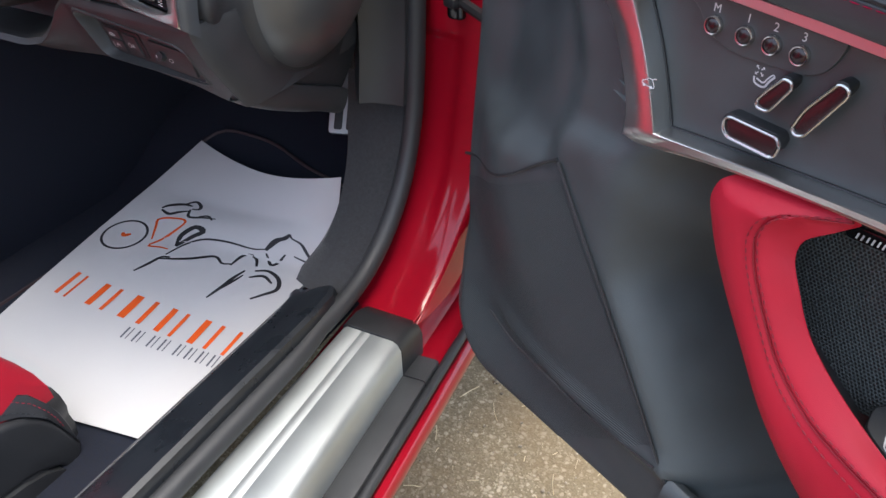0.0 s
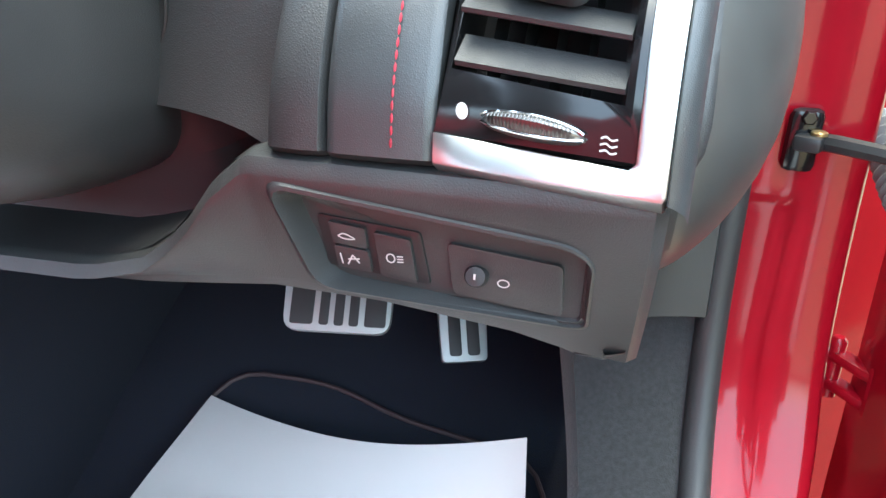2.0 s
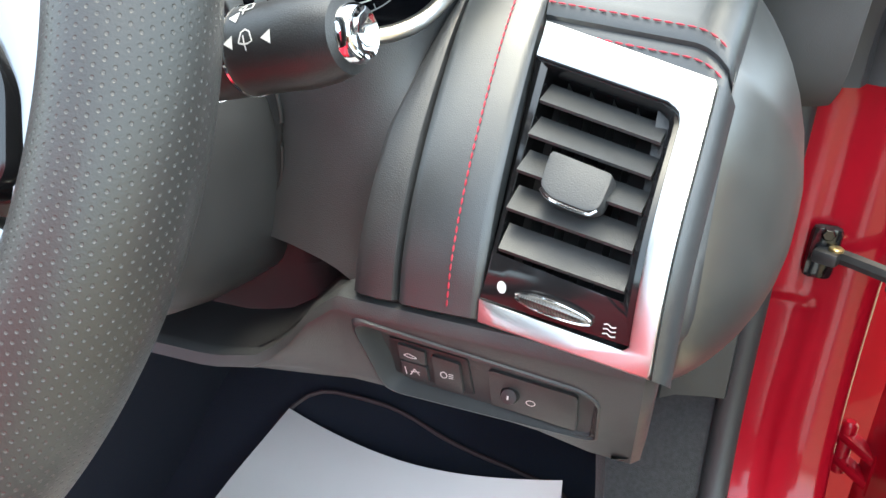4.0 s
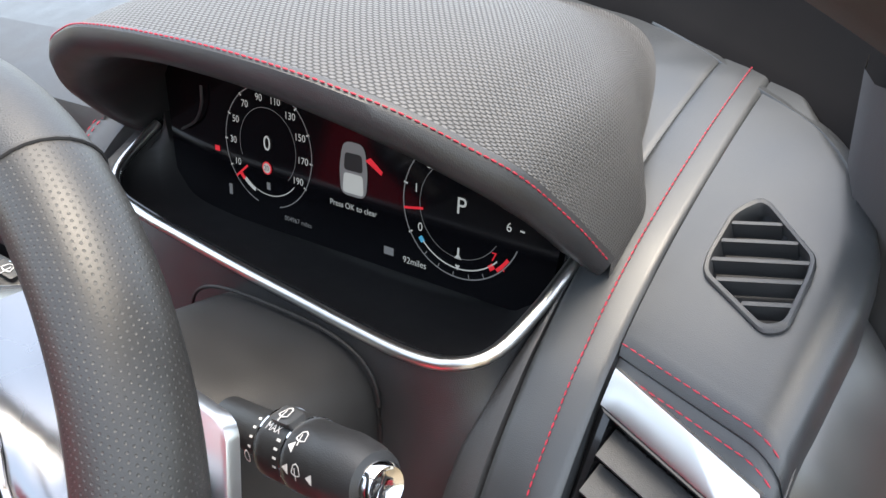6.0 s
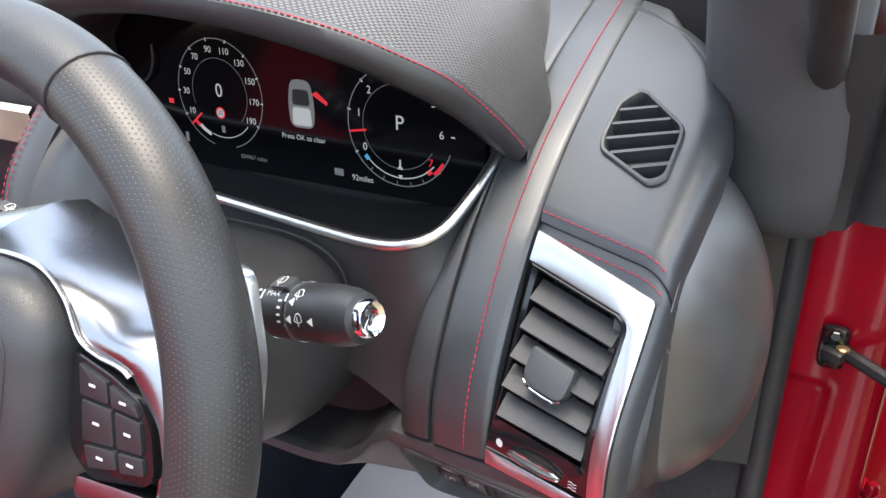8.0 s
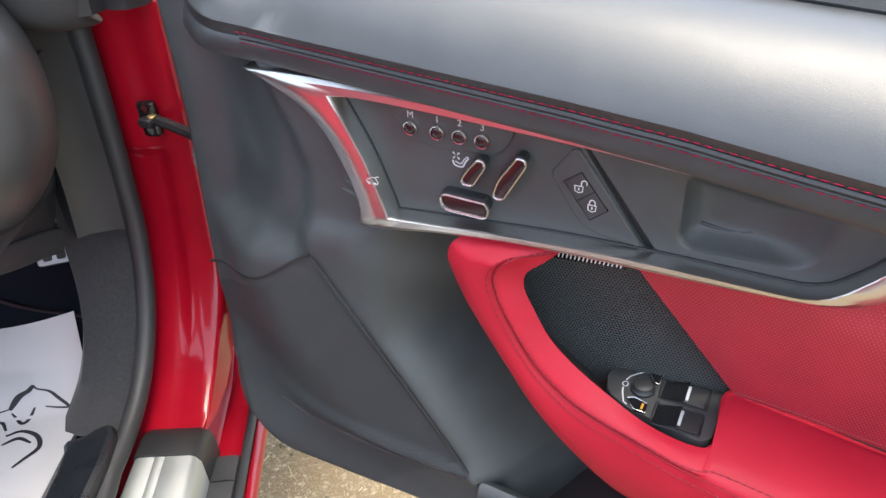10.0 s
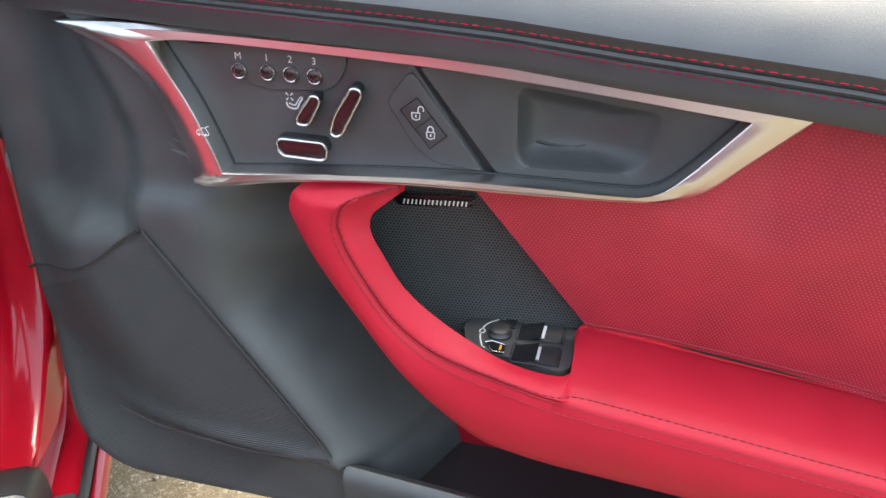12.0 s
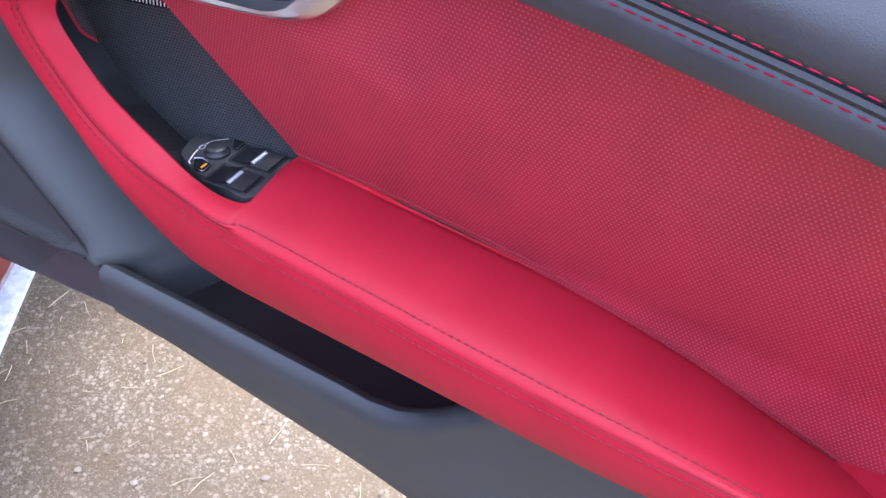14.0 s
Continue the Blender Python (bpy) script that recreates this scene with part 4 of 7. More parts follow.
def top_pad():
    rows, s1, s2, pipe = [], [], [], []
    for u in [-0.106, -0.1055, -0.104, -0.100] + list(np.linspace(-0.094, END_U, 92)):
        low = np.interp(u, [-0.112, -0.09, -0.03, 0.11, 0.26, 0.33, 0.40, 0.47, 0.524, 0.572, 0.63, 0.707, 0.8, END_U], [0.976, 0.974, 0.967, 0.963, 0.959, 0.956, 0.950, 0.945, 0.941, 0.934, 0.927, 0.914, 0.896, 0.855])
        w = -0.004 + 0.1 * max(0, u) - 0.066 * smooth01((-0.035 - u) / 0.12)
        top = np.interp(u, [-0.112, -0.082, -0.03, 0.0, 0.06, 0.3, END_U], [1.010, 1.020, 1.015, 1.018, 1.035, 1.03, 1.0])
        k = top - low
        w -= 0.035 * (1 - math.sqrt(max(0.0, 1 - (max(0.0, -0.094 - u) / 0.012) ** 2)))
        sec = [(-0.03, low - 0.012), (-0.002, low - 0.010), (0.002, low - 0.004), (0.0025, low + 0.006), (0.0, low + 0.0088), (0.0035, low + 0.012), (0.008, low + 0.02), (0.006, low + 0.35 * k), (-0.004, low + 0.55 * k), (-0.020, low + 0.78 * k), (-0.040, low + 0.93 * k), (-0.062, low + 0.99 * k), (-0.078, low + k), (-0.084, low + 0.93 * k)]
        stiff = 1 - smooth01((u + 0.08) / 0.12)
        rows.append([(u + 0.016 * stiff * (z - low) / k, -(w + a * (1 - 0.5 * stiff * (0 < i < 10)) - 0.02 * max(0, u) * (z - low) / 0.1), z) for i, (a, z) in enumerate(sec)])
        if u > -0.013:
            s1.append((u, -(w + 0.0032), low + 0.0052))
            s2.append((u, -(w + 0.0065), low + 0.0145))
            pipe.append((u, -(w + 0.001), low + 0.0090))
    pad = part("top_pad", loft(rows), LEATHER_SOFT, DOOR, "black leather upper door pad")
    stitches(s1, DOOR_THREAD, pad, 0.0052, 0.0016, 0.00042)
    stitches(s2, DOOR_THREAD, pad, 0.0052, 0.0016, 0.00042)
    part("piping", tube(pipe, 0.0022, 6), LEATHER, pad)
    rail = [(u, 0.088 - 0.08 * max(0, u), np.interp(u, [-0.11, 0.0, 0.3, END_U], [1.032, 1.042, 1.032, 1.002])) for u in np.linspace(0.075, END_U, 30)]
    part("window_seal", tube(rail, 0.008, 8), RUBBER, DOOR, "black rubber window seal")
    # black front edge of the door, and the mirror corner that rolls over above it
    strip = rounded([(-0.112, 0.53), (-0.138, 0.585), (-0.143, 0.64), (-0.146, 0.90), (-0.152, 0.98), (-0.163, 1.005), (-0.160, 1.02), (-0.125, 1.02), (-0.122, 0.93), (-0.122, 0.64), (-0.10, 0.555)], 0.012)
    part("front_edge", plate(strip, 0.035, dw(-0.078), 0.008, 3), PLASTIC, DOOR, "black front edge of the door")
    lines = []
    for w, line in ((-0.135, [(-0.165, 0.95), (-0.178, 1.012), (-0.176, 1.048), (-0.115, 1.082), (0.0, 1.098), (0.13, 1.035)]),
                    (-0.092, [(-0.165, 0.95), (-0.180, 1.012), (-0.178, 1.050), (-0.118, 1.084), (0.0, 1.102), (0.135, 1.035)]),
                    (-0.088, [(-0.160, 0.95), (-0.171, 1.012), (-0.168, 1.046), (-0.114, 1.084), (0.0, 1.103), (0.132, 1.035)]),
                    (-0.066, [(-0.146, 0.95), (-0.1417, 1.018), (-0.137, 1.037), (-0.107, 1.080), (0.0, 1.104), (0.125, 1.036)]),
                    (-0.056, [(-0.138, 0.95), (-0.130, 1.010), (-0.122, 1.034), (-0.093, 1.074), (0.0, 1.102), (0.12, 1.037)]),
                    (-0.052, [(-0.128, 0.95), (-0.115, 1.005), (-0.104, 1.034), (-0.078, 1.066), (0.0, 1.094), (0.105, 1.04)]),
                    (-0.056, [(-0.110, 0.95), (-0.095, 1.000), (-0.082, 1.028), (-0.055, 1.058), (0.01, 1.082), (0.09, 1.042)]),
                    (-0.075, [(-0.08, 0.95), (-0.06, 0.99), (-0.04, 1.02), (-0.02, 1.04), (0.01, 1.05), (0.06, 1.04)])):
        lines.append([(u, -w, z) for u, z in curve(line, 40)])
    part("mirror_corner", loft(lines), PANEL, DOOR, "charcoal mirror corner cover")
    # tweeter pod in the mirror corner
    m = pose(-0.002, 0.046, 1.043, 52, -13, 0) @ Matrix.Diagonal((1.32, 0.64, 0.45, 1))
    pod = part("tweeter_pod", turned([(0.060, -0.03), (0.058, 0.0), (0.054, 0.006), (0.049, 0.007), (0.046, 0.004), (0.0, 0.004)], m, 40), PLASTIC, DOOR, "black oval tweeter surround")
    part("tweeter_ring", turned([(0.046, 0.003), (0.0455, 0.007), (0.042, 0.0075), (0.041, 0.004)], m, 40), PLASTIC_GREY, pod)
    me = turned([(0.040, 0.004), (0.034, 0.008), (0.018, 0.011), (0.0, 0.012)], m, 40)
    part("tweeter_mesh", me, RUBBER, pod)


door_shell()
front_panel()
map_pocket()
lower_panel()
red_insert()
armrest()
window_switches()
controls(trim_frame())
top_pad()

# ---- car body round the door opening ----
BODY = thing("sports_car", "red car body with black sill, carpet and seals", "car")


def swept(section, y0, y1, n=12):
    """A bar along the car from rows of (x, z, drift of x a metre of y)."""
    return loft([[(x - k * (y - 0.77), y, z) for x, z, k in section] for y in np.linspace(y0, y1, n)])


OUT = 0.07
SEAL = [(0.62, 0.490), (0.70, 0.490), (0.76, 0.492), (0.815, 0.506), (0.865, 0.538), (0.903, 0.585), (0.925, 0.64), (0.935, 0.70), (0.938, 0.80), (0.937, 0.90), (0.93, 0.97), (0.90, 1.03), (0.80, 1.10), (0.62, 1.21), (0.43, 1.31)]


def sill():
    part("sill_side_carpet", swept([(-0.30, 0.365, 0), (-0.292, 0.43, 0), (-0.279, 0.478, 0), (-0.272, 0.482, 0)], -0.6, 0.80), CARPET, BODY, "charcoal carpet")
    tr = [(-0.274, 0.47, 0), (-0.272, 0.484, 0), (-0.266, 0.490, 0), (-0.252, 0.494, 0), (-0.222, 0.511, 0), (-0.213, 0.515, 0), (-0.207, 0.513, 0), (-0.204, 0.505, 0), (-0.204, 0.47, 0)]
    a = [[(x - k * (y - 0.77) - 0.012 * smooth01((y - 0.73) / 0.03), y, z - 0.006 * smooth01((y - 0.74) / 0.02)) for x, z, k in tr] for y in (-0.6, -0.2, 0.2, 0.4, 0.6, 0.7, 0.74, 0.752, 0.758)]
    part("sill_trim", loft(a, cap=True), surface("sill_trim_black", (0.009, 0.011, 0.014), 0.3, rvar=0.15), BODY, "gloss black inner sill trim")
    pl = [(-0.199, 0.455, 0.02), (-0.198, 0.468, 0.02), (-0.194, 0.4715, 0.03), (-0.176, 0.4725, 0.05), (-0.1745, 0.4715, 0.05), (-0.173, 0.4725, 0.05), (-0.164, 0.473, 0.05), (-0.1625, 0.472, 0.05), (-0.161, 0.473, 0.05), (-0.134, 0.474, OUT), (-0.127, 0.471, OUT), (-0.122, 0.463, OUT), (-0.120, 0.425, OUT)]
    part("sill_plate", loft([[(x - k * (y - 0.77), y, z) for x, z, k in pl] for y in np.linspace(-0.6, 0.741, 14)], cap=True), ALU_DULL, BODY, "brushed metal sill plate")
    bl = [(-0.2, 0.44, 0), (-0.199, 0.470, 0), (-0.193, 0.4745, 0), (-0.134, 0.4765, 0), (-0.124, 0.472, 0), (-0.119, 0.462, 0), (-0.117, 0.42, 0)]
    part("sill_end_cap", loft([[(x, y, z - 0.01 * smooth01((y - 0.775) / 0.02)) for x, z, k in bl] for y in (0.7415, 0.745, 0.77, 0.785, 0.790)], cap=True), PLASTIC, BODY, "black plastic end cap")
    part("sill_strip", loft([[(x - k * (y - 0.77), y, z) for x, z, k in [(-0.121, 0.41, OUT), (-0.120, 0.4265, OUT), (-0.118, 0.428, OUT), (-0.094, 0.431, OUT), (-0.09, 0.43, OUT), (-0.088, 0.41, OUT)]] for y in (-0.6, 0.0, 0.4, 0.70, 0.735, 0.7385)], cap=True), PLASTIC_GREY, BODY, "charcoal outer sill strip")
    part("sill_strip_end", loft([[(x - k * (y - 0.77), y, z) for x, z, k in [(-0.121, 0.41, OUT), (-0.120, 0.4265, OUT), (-0.118, 0.428, OUT), (-0.094, 0.431, OUT), (-0.09, 0.43, OUT), (-0.088, 0.41, OUT)]] for y in (0.7405, 0.743, 0.775, 0.778)], cap=True), PLASTIC_GREY, BODY, "charcoal strip end")
    part("outer_seal", tube([(-0.0845 - OUT * (y - 0.77), y, 0.420) for y in np.linspace(-0.6, 1.0, 20)], 0.0062, 10), RUBBER, BODY, "black rubber sill seal")
    rs = [(-0.118, 0.405, OUT), (-0.085, 0.407, OUT), (-0.079, 0.411, OUT), (-0.073, 0.409, OUT), (-0.0685, 0.402, OUT), (-0.068, 0.392, OUT), (-0.073, 0.375, OUT), (-0.088, 0.33, OUT), (-0.115, 0.26, OUT), (-0.15, 0.2, OUT), (-0.22, 0.16, OUT), (-0.4, 0.15, OUT)]
    part("outer_sill", swept(rs, -0.6, 1.12, 20), RED_PAINT, BODY, "red painted outer sill")
    path = curve([(-0.197, -0.6, 0.490), (-0.198, 0.2, 0.490), (-0.200, 0.62, 0.490)] + [(-0.205, y - 0.004, z + 0.002) for y, z in SEAL[1:]], 120)
    part("door_opening_seal", tube(path, 0.0115, 12, up=(1.0, 0.0, 0.1)), RUBBER, BODY, "grey-black rubber door opening seal")


def front_post():
    S = curve([(0.785, 0.462), (0.825, 0.474), (0.87, 0.503), (0.914, 0.56), (0.942, 0.62), (0.954, 0.70), (0.957, 0.80), (0.956, 0.89), (0.955, 0.935), (0.962, 0.945)], 120)
    rows = []
    for y, z in S:
        k = smooth01((z - 0.47) / 0.12)
        xo = -0.126 + 0.012 * k
        dent = 0.006 * smooth01((0.764 - z) / 0.014) * smooth01((z - 0.50) / 0.08)
        edge = -0.158 - 0.004 * smooth01((0.757 - z) / 0.13)
        sec = [(-0.215, 0.012), (-0.203, 0.004 + dent), (-0.190, dent), (edge - 0.014, dent), (edge - 0.006, 0.8 * dent), (edge, 0.25 * dent - 0.001), (edge + 0.006, -0.003), (-0.143, -0.005), (xo - 0.012, -0.006), (xo - 0.005, -0.0045), (xo - 0.001, 0.0), (xo, 0.008), (xo + 0.004, 0.03), (xo + 0.006, 0.08)]
        rows.append([(x, y + a, z) for x, a in sec])
    part("front_post", loft(rows), RED_PAINT, BODY, "glossy red painted door post")
    # step in front of the sill strip
    rows = []
    for y in np.linspace(0.779, 1.0, 12):
        up = 0.05 * smooth01((y - 0.90) / 0.12)
        d = -OUT * (y - 0.77)
        rows.append([(-0.128 + d * 0.3, y, 0.47 + 2 * up), (-0.124 + d, y, 0.428 + up), (-0.120 + d, y, 0.422 + up), (-0.098 + d, y, 0.424 + up), (-0.09 + d, y, 0.42 + up), (-0.088 + d, y, 0.40)])
    part("post_back", loft([[(-0.25, 1.065, z), (-0.16, 1.055, z), (-0.108, 1.045, z), (-0.085, 1.05, z), (-0.03, 1.06, z)] for z in (0.28, 0.45, 0.6, 0.95)]), RED_PAINT, BODY, "red painted inner post panel")
    part("post_foot", loft(rows), RED_PAINT, BODY, "red painted foot of the post")
    rows = [[(-0.112, 1.03, z), (-0.105, 1.08, z), (-0.085, 1.12, z), (-0.06, 1.13, z), (-0.045, 1.12, z), (-0.03, 1.115, z), (-0.01, 1.15, z), (0.02, 1.17, z), (0.024, 1.2, z), (0.027, 1.29, z)] for z in (0.47, 0.6, 0.8, 0.93, 0.99, 1.01)]
    part("front_wing", loft(rows), RED_PAINT, BODY, "red painted front wing edge")
    # added black sheet: stands in for the shade in the wing gap, hides the ground
    rows = [[(-0.122, 1.0, z), (-0.1, 1.035, z), (-0.06, 1.06, z), (-0.02, 1.07, z), (0.02, 1.1, z)] for z in (0.93, 0.99, 1.05, 1.14)]
    part("wing_gap_shade", loft(rows), RUBBER, BODY, "black sheet standing in for shade in the wing gap")
    rows = [[(-0.44, y, 1.0), (-0.30, y, 0.998), (-0.15, y, 0.992), (-0.03, y, 0.98), (0.012, y, 0.962), (0.024, y, 0.94), (0.026, y, 0.90)] for y in (1.05, 1.12, 1.2, 1.33)]
    part("wing_top", loft(rows), RED_PAINT, BODY, "red painted top of the front wing")
    for z in (0.622, 0.925):
        h = part("door_hinge", joined([box(0.088, 0.015, 0.009, 0.003, pose(-0.102, 0.968, z + 0.012, 0, 3, -53)), box(0.088, 0.015, 0.009, 0.003, pose(-0.102, 0.968, z - 0.012, 0, 3, -53)), box(0.014, 0.016, 0.052, 0.004, pose(-0.126, 1.0, z, 0, 0, -53)), box(0.014, 0.02, 0.044, 0.004, pose(-0.078, 0.936, z, 0, 0, -53))]), RED_PAINT, BODY, "red painted twin hinge arms")
        part("hinge_pin", turned([(0.0065, -0.024), (0.0065, 0.024), (0.004, 0.027)], pose(-0.103, 0.969, z), 14), RED_PAINT, h)
    st = part("check_strap", tube(curve([(-0.160, 0.950, 0.803), (-0.145, 0.936, 0.805), (-0.11, 0.910, 0.804), (-0.085, 0.891, 0.802), (-0.060, 0.872, 0.799)], 24), [0.0062] * 15 + [0.0085, 0.0092] + [0.0092] * 7, 8), PLASTIC, BODY, "black metal door check strap")
    part("strap_bracket", box(0.023, 0.012, 0.046, 0.007, pose(-0.163, 0.951, 0.803, 6, 0, 0)), PIANO, st, "gloss black strap bracket")
    part("strap_clevis", box(0.019, 0.022, 0.011, 0.003, pose(-0.160, 0.942, 0.804, 0, 0, -25)), PLASTIC, st)
    part("strap_pivot", turned([(0.0055, 0), (0.0055, 0.002), (0.004, 0.003), (0.0, 0.003)], pose(-0.156, 0.939, 0.8095), 12), BRASS, st, "small brass pivot head")
    part("strap_bolt", turned([(0.0055, 0), (0.0055, 0.003), (0.004, 0.005), (0.0, 0.005)], pose(-0.163, 0.9455, 0.820, 90), 6), PIANO, st, "dark bolt head")
    cp = curve([(-0.126, 1.006, 0.812), (-0.110, 0.990, 0.810), (-0.103, 0.965, 0.798), (-0.100, 0.940, 0.782), (-0.095, 0.912, 0.768), (-0.077, 0.886, 0.757)], 130)
    part("cable_boot", tube(cp, [0.0125 + 0.0022 * math.sin(i * 0.9) for i in range(130)], 14), BOOT_GREY, BODY, "ribbed grey rubber cable boot")


def kick_panel():
    S = curve(SEAL[2:9], 40)
    rows = []
    for y, z in S:
        if z < 0.705:
            k = smooth01((z - 0.48) / 0.2)
            rows.append([(-0.206, y + 0.004, z), (-0.214, y - 0.004, z), (-0.235, y - 0.004, z), (-0.262, y - 0.002, z), (-0.282 - 0.024 * k, y + 0.006, z), (-0.291 - 0.029 * k, y + 0.03, z), (-0.296 - 0.03 * k, 1.05, z), (-0.30 - 0.025 * k, 1.3, z)])
    part("kick_panel", loft(rows), CARPET, BODY, "charcoal carpet kick panel")
    rows = []
    for z in np.linspace(0.678, 1.02, 14):
        y = np.interp(z, [0.685, 0.74, 0.9, 1.02], [0.925, 0.931, 0.931, 0.90])
        rows.append([(-0.206, y + 0.004, z), (-0.212, y - 0.011, z), (-0.226, y - 0.013, z), (-0.25, y - 0.02, z), (-0.262, y - 0.03, z), (-0.272, y - 0.02, z), (-0.30, y + 0.02, z)])
    part("post_trim", loft(rows), PLASTIC, BODY, "black plastic post trim")
    # added black wall: rises from the dash's outer edge, imitates the dark view beyond
    line = curve([(-0.2755, 0.862, 1.048), (-0.2785, 0.8705, 1.0525), (-0.2865, 0.892, 1.0585), (-0.309, 0.925, 1.0665), (-0.340, 0.954, 1.0722), (-0.375, 0.981, 1.0785), (-0.422, 1.022, 1.0875), (-0.489, 1.071, 1.0962), (-0.560, 1.102, 1.102), (-0.75, 1.20, 1.112)], 60)
    rows = []
    for i, a in enumerate(line):
        q = i / 59
        out = 0.008 * smooth01((0.42 - q) / 0.2)
        a = a + np.array((out, out, -0.2 * out))
        h = 0.085 + 0.05 * (1 - smooth01((q - 0.06) / 0.2))
        b = a + np.array((0.025, 0.025, h))
        rows.append([tuple(a + (0.0, 0.0, -0.03)), tuple(a + (0.0, 0.0, -0.001)), tuple(a * 0.85 + b * 0.15 + (0.004, 0.004, 0.0)), tuple(a * 0.5 + b * 0.5 + (0.005, 0.005, 0.0)), tuple(b), tuple(b + (0.03, 0.02, -0.02)), tuple(a + (0.06, 0.06, 0.0)), tuple(a + (0.06, 0.06, -0.04))])
    part("dark_view_wall", loft(rows, cap=True), DARK_VIEW, BODY, "black wall added for the dark view beyond the dash")
    edge = line[:30]
    rows = [[tuple(p + np.array(o)) for o in ((0.0, 0.0, -0.012), (0.0003, 0.0003, -0.0005), (0.001, 0.001, 0.0014), (0.0035, 0.0035, 0.0017), (0.007, 0.0065, 0.0), (0.009, 0.0085, -0.006), (0.010, 0.0095, -0.02))] for p in edge]
    part("corner_cover", loft(rows), LEATHER_SOFT, BODY, "grey-black cover at the foot of the pillar")
    rows = []
    for z in (0.918, 0.921, 0.93, 0.945, 0.97, 1.01, 1.05, 1.09, 1.12):
        k = z - 0.93
        tuck = 0.03 * max(0.0, (0.945 - z) / 0.027) ** 2
        rows.append([(x, y - 0.35 * k + tuck, z) for x, y in ((-0.292, 0.985), (-0.288, 0.945), (-0.278, 0.912), (-0.258, 0.892), (-0.235, 0.881), (-0.215, 0.880), (-0.197, 0.887), (-0.187, 0.897), (-0.184, 0.91), (-0.19, 0.93))])
    beam = curve([(-0.185, 1.32, 0.965), (-0.215, 1.12, 1.06), (-0.232, 0.97, 1.118), (-0.255, 0.82, 1.176), (-0.295, 0.62, 1.248), (-0.335, 0.43, 1.315)], 40)
    part("pillar_beam", tube(beam, 0.046, 16, 0.85), SUEDE, BODY, "dark raked windscreen pillar")
    part("pillar_trim", loft(rows), SUEDE, BODY, "dark grey pillar trim with rounded foot")
    rows = []
    for z in np.linspace(0.936, 1.10, 8):
        k = 0.6 * max(0, z - 0.97) + 0.014
        rows.append([(-0.225, 0.935 - k, z), (-0.205, 0.918 - k, z), (-0.19, 0.913 - k, z), (-0.175, 0.92 - k, z), (-0.168, 0.94 - k, z), (-0.16, 0.935 - k, z), (-0.145, 0.935 - k, z), (-0.13, 0.95 - k, z), (-0.118, 1.02, z), (-0.11, 1.2, z)])
    part("pillar_foot_seal", loft(rows), RUBBER, BODY, "thick black pillar seal")


def cabin_shell():
    floor = [[(x, y, 0.372 + 0.004 * noise.noise((x * 9, y * 9, 1)) + 0.10 * smooth01((y - 0.92) / 0.22) + 0.45 * max(0, y - 1.12)) for x in np.linspace(-0.83, -0.27, 20)] for y in np.linspace(-0.7, 1.5, 40)]
    part("floor_carpet", loft(floor), BLACK_CARPET, BODY, "black cabin carpet")
    far = [[(x - 0.79, y, z) for x, y, z in row] for row in floor]
    part("floor_carpet", loft(far), BLACK_CARPET, BODY, "black passenger carpet")
    rows = [[(-0.80, y, 0.36), (-0.795, y, 0.55), (-0.81, y, 0.64), (-0.84, y, 0.68), (-1.05, y, 0.69), (-1.06, y, 0.36)] for y in (-0.7, 0.0, 0.5, 0.8, 1.5)]
    part("centre_tunnel", loft(rows), BLACK_CARPET, BODY, "black carpeted centre tunnel")
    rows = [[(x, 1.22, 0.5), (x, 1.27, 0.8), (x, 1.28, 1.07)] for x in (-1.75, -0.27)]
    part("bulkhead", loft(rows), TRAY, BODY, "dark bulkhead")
    # flat matt black sheet, added to close the dashboard from below
    part("under_dash_cover", loft([[(x, 0.80, 0.90), (x, 1.27, 0.90)] for x in (-1.75, -0.24)]), TRAY, BODY, "plain black sheet added under the dashboard")
    # far side and back of the cabin
    rows = [[(-1.62, y, 0.2), (-1.64, y, 0.6), (-1.62, y, 1.0)] for y in (-0.8, 0.3, 1.3)]
    part("far_side", loft(rows), LEATHER, BODY, "dark far door lining")
    rows = [[(x, -0.78, 0.2), (x, -0.80, 0.8), (x, -0.70, 1.12)] for x in (-1.62, -0.25)]
    part("cabin_back", loft(rows), LEATHER, BODY, "dark cabin back")


def screen_frame():
    """Windscreen header and rear quarter of the open-topped car."""
    head = curve([(-0.33, 0.43, 1.315), (-0.60, 0.40, 1.34), (-0.93, 0.39, 1.345), (-1.26, 0.40, 1.34), (-1.53, 0.43, 1.315)], 30)
    part("screen_header", tube(head, 0.026, 12, 0.6), PLASTIC, BODY, "black windscreen header")
    rows = [[(-0.13 - 0.16 * f, -0.62 - 0.1 * f, z), (-0.10 - 0.16 * f, -0.75 - 0.1 * f, z), (-0.08 - 0.16 * f, -1.3, z)] for z, f in ((0.2, 0.0), (0.6, 0.0), (0.9, 0.1), (1.0, 0.5))]
    part("rear_quarter", loft(rows), RED_PAINT, BODY, "red painted rear quarter behind the opening")


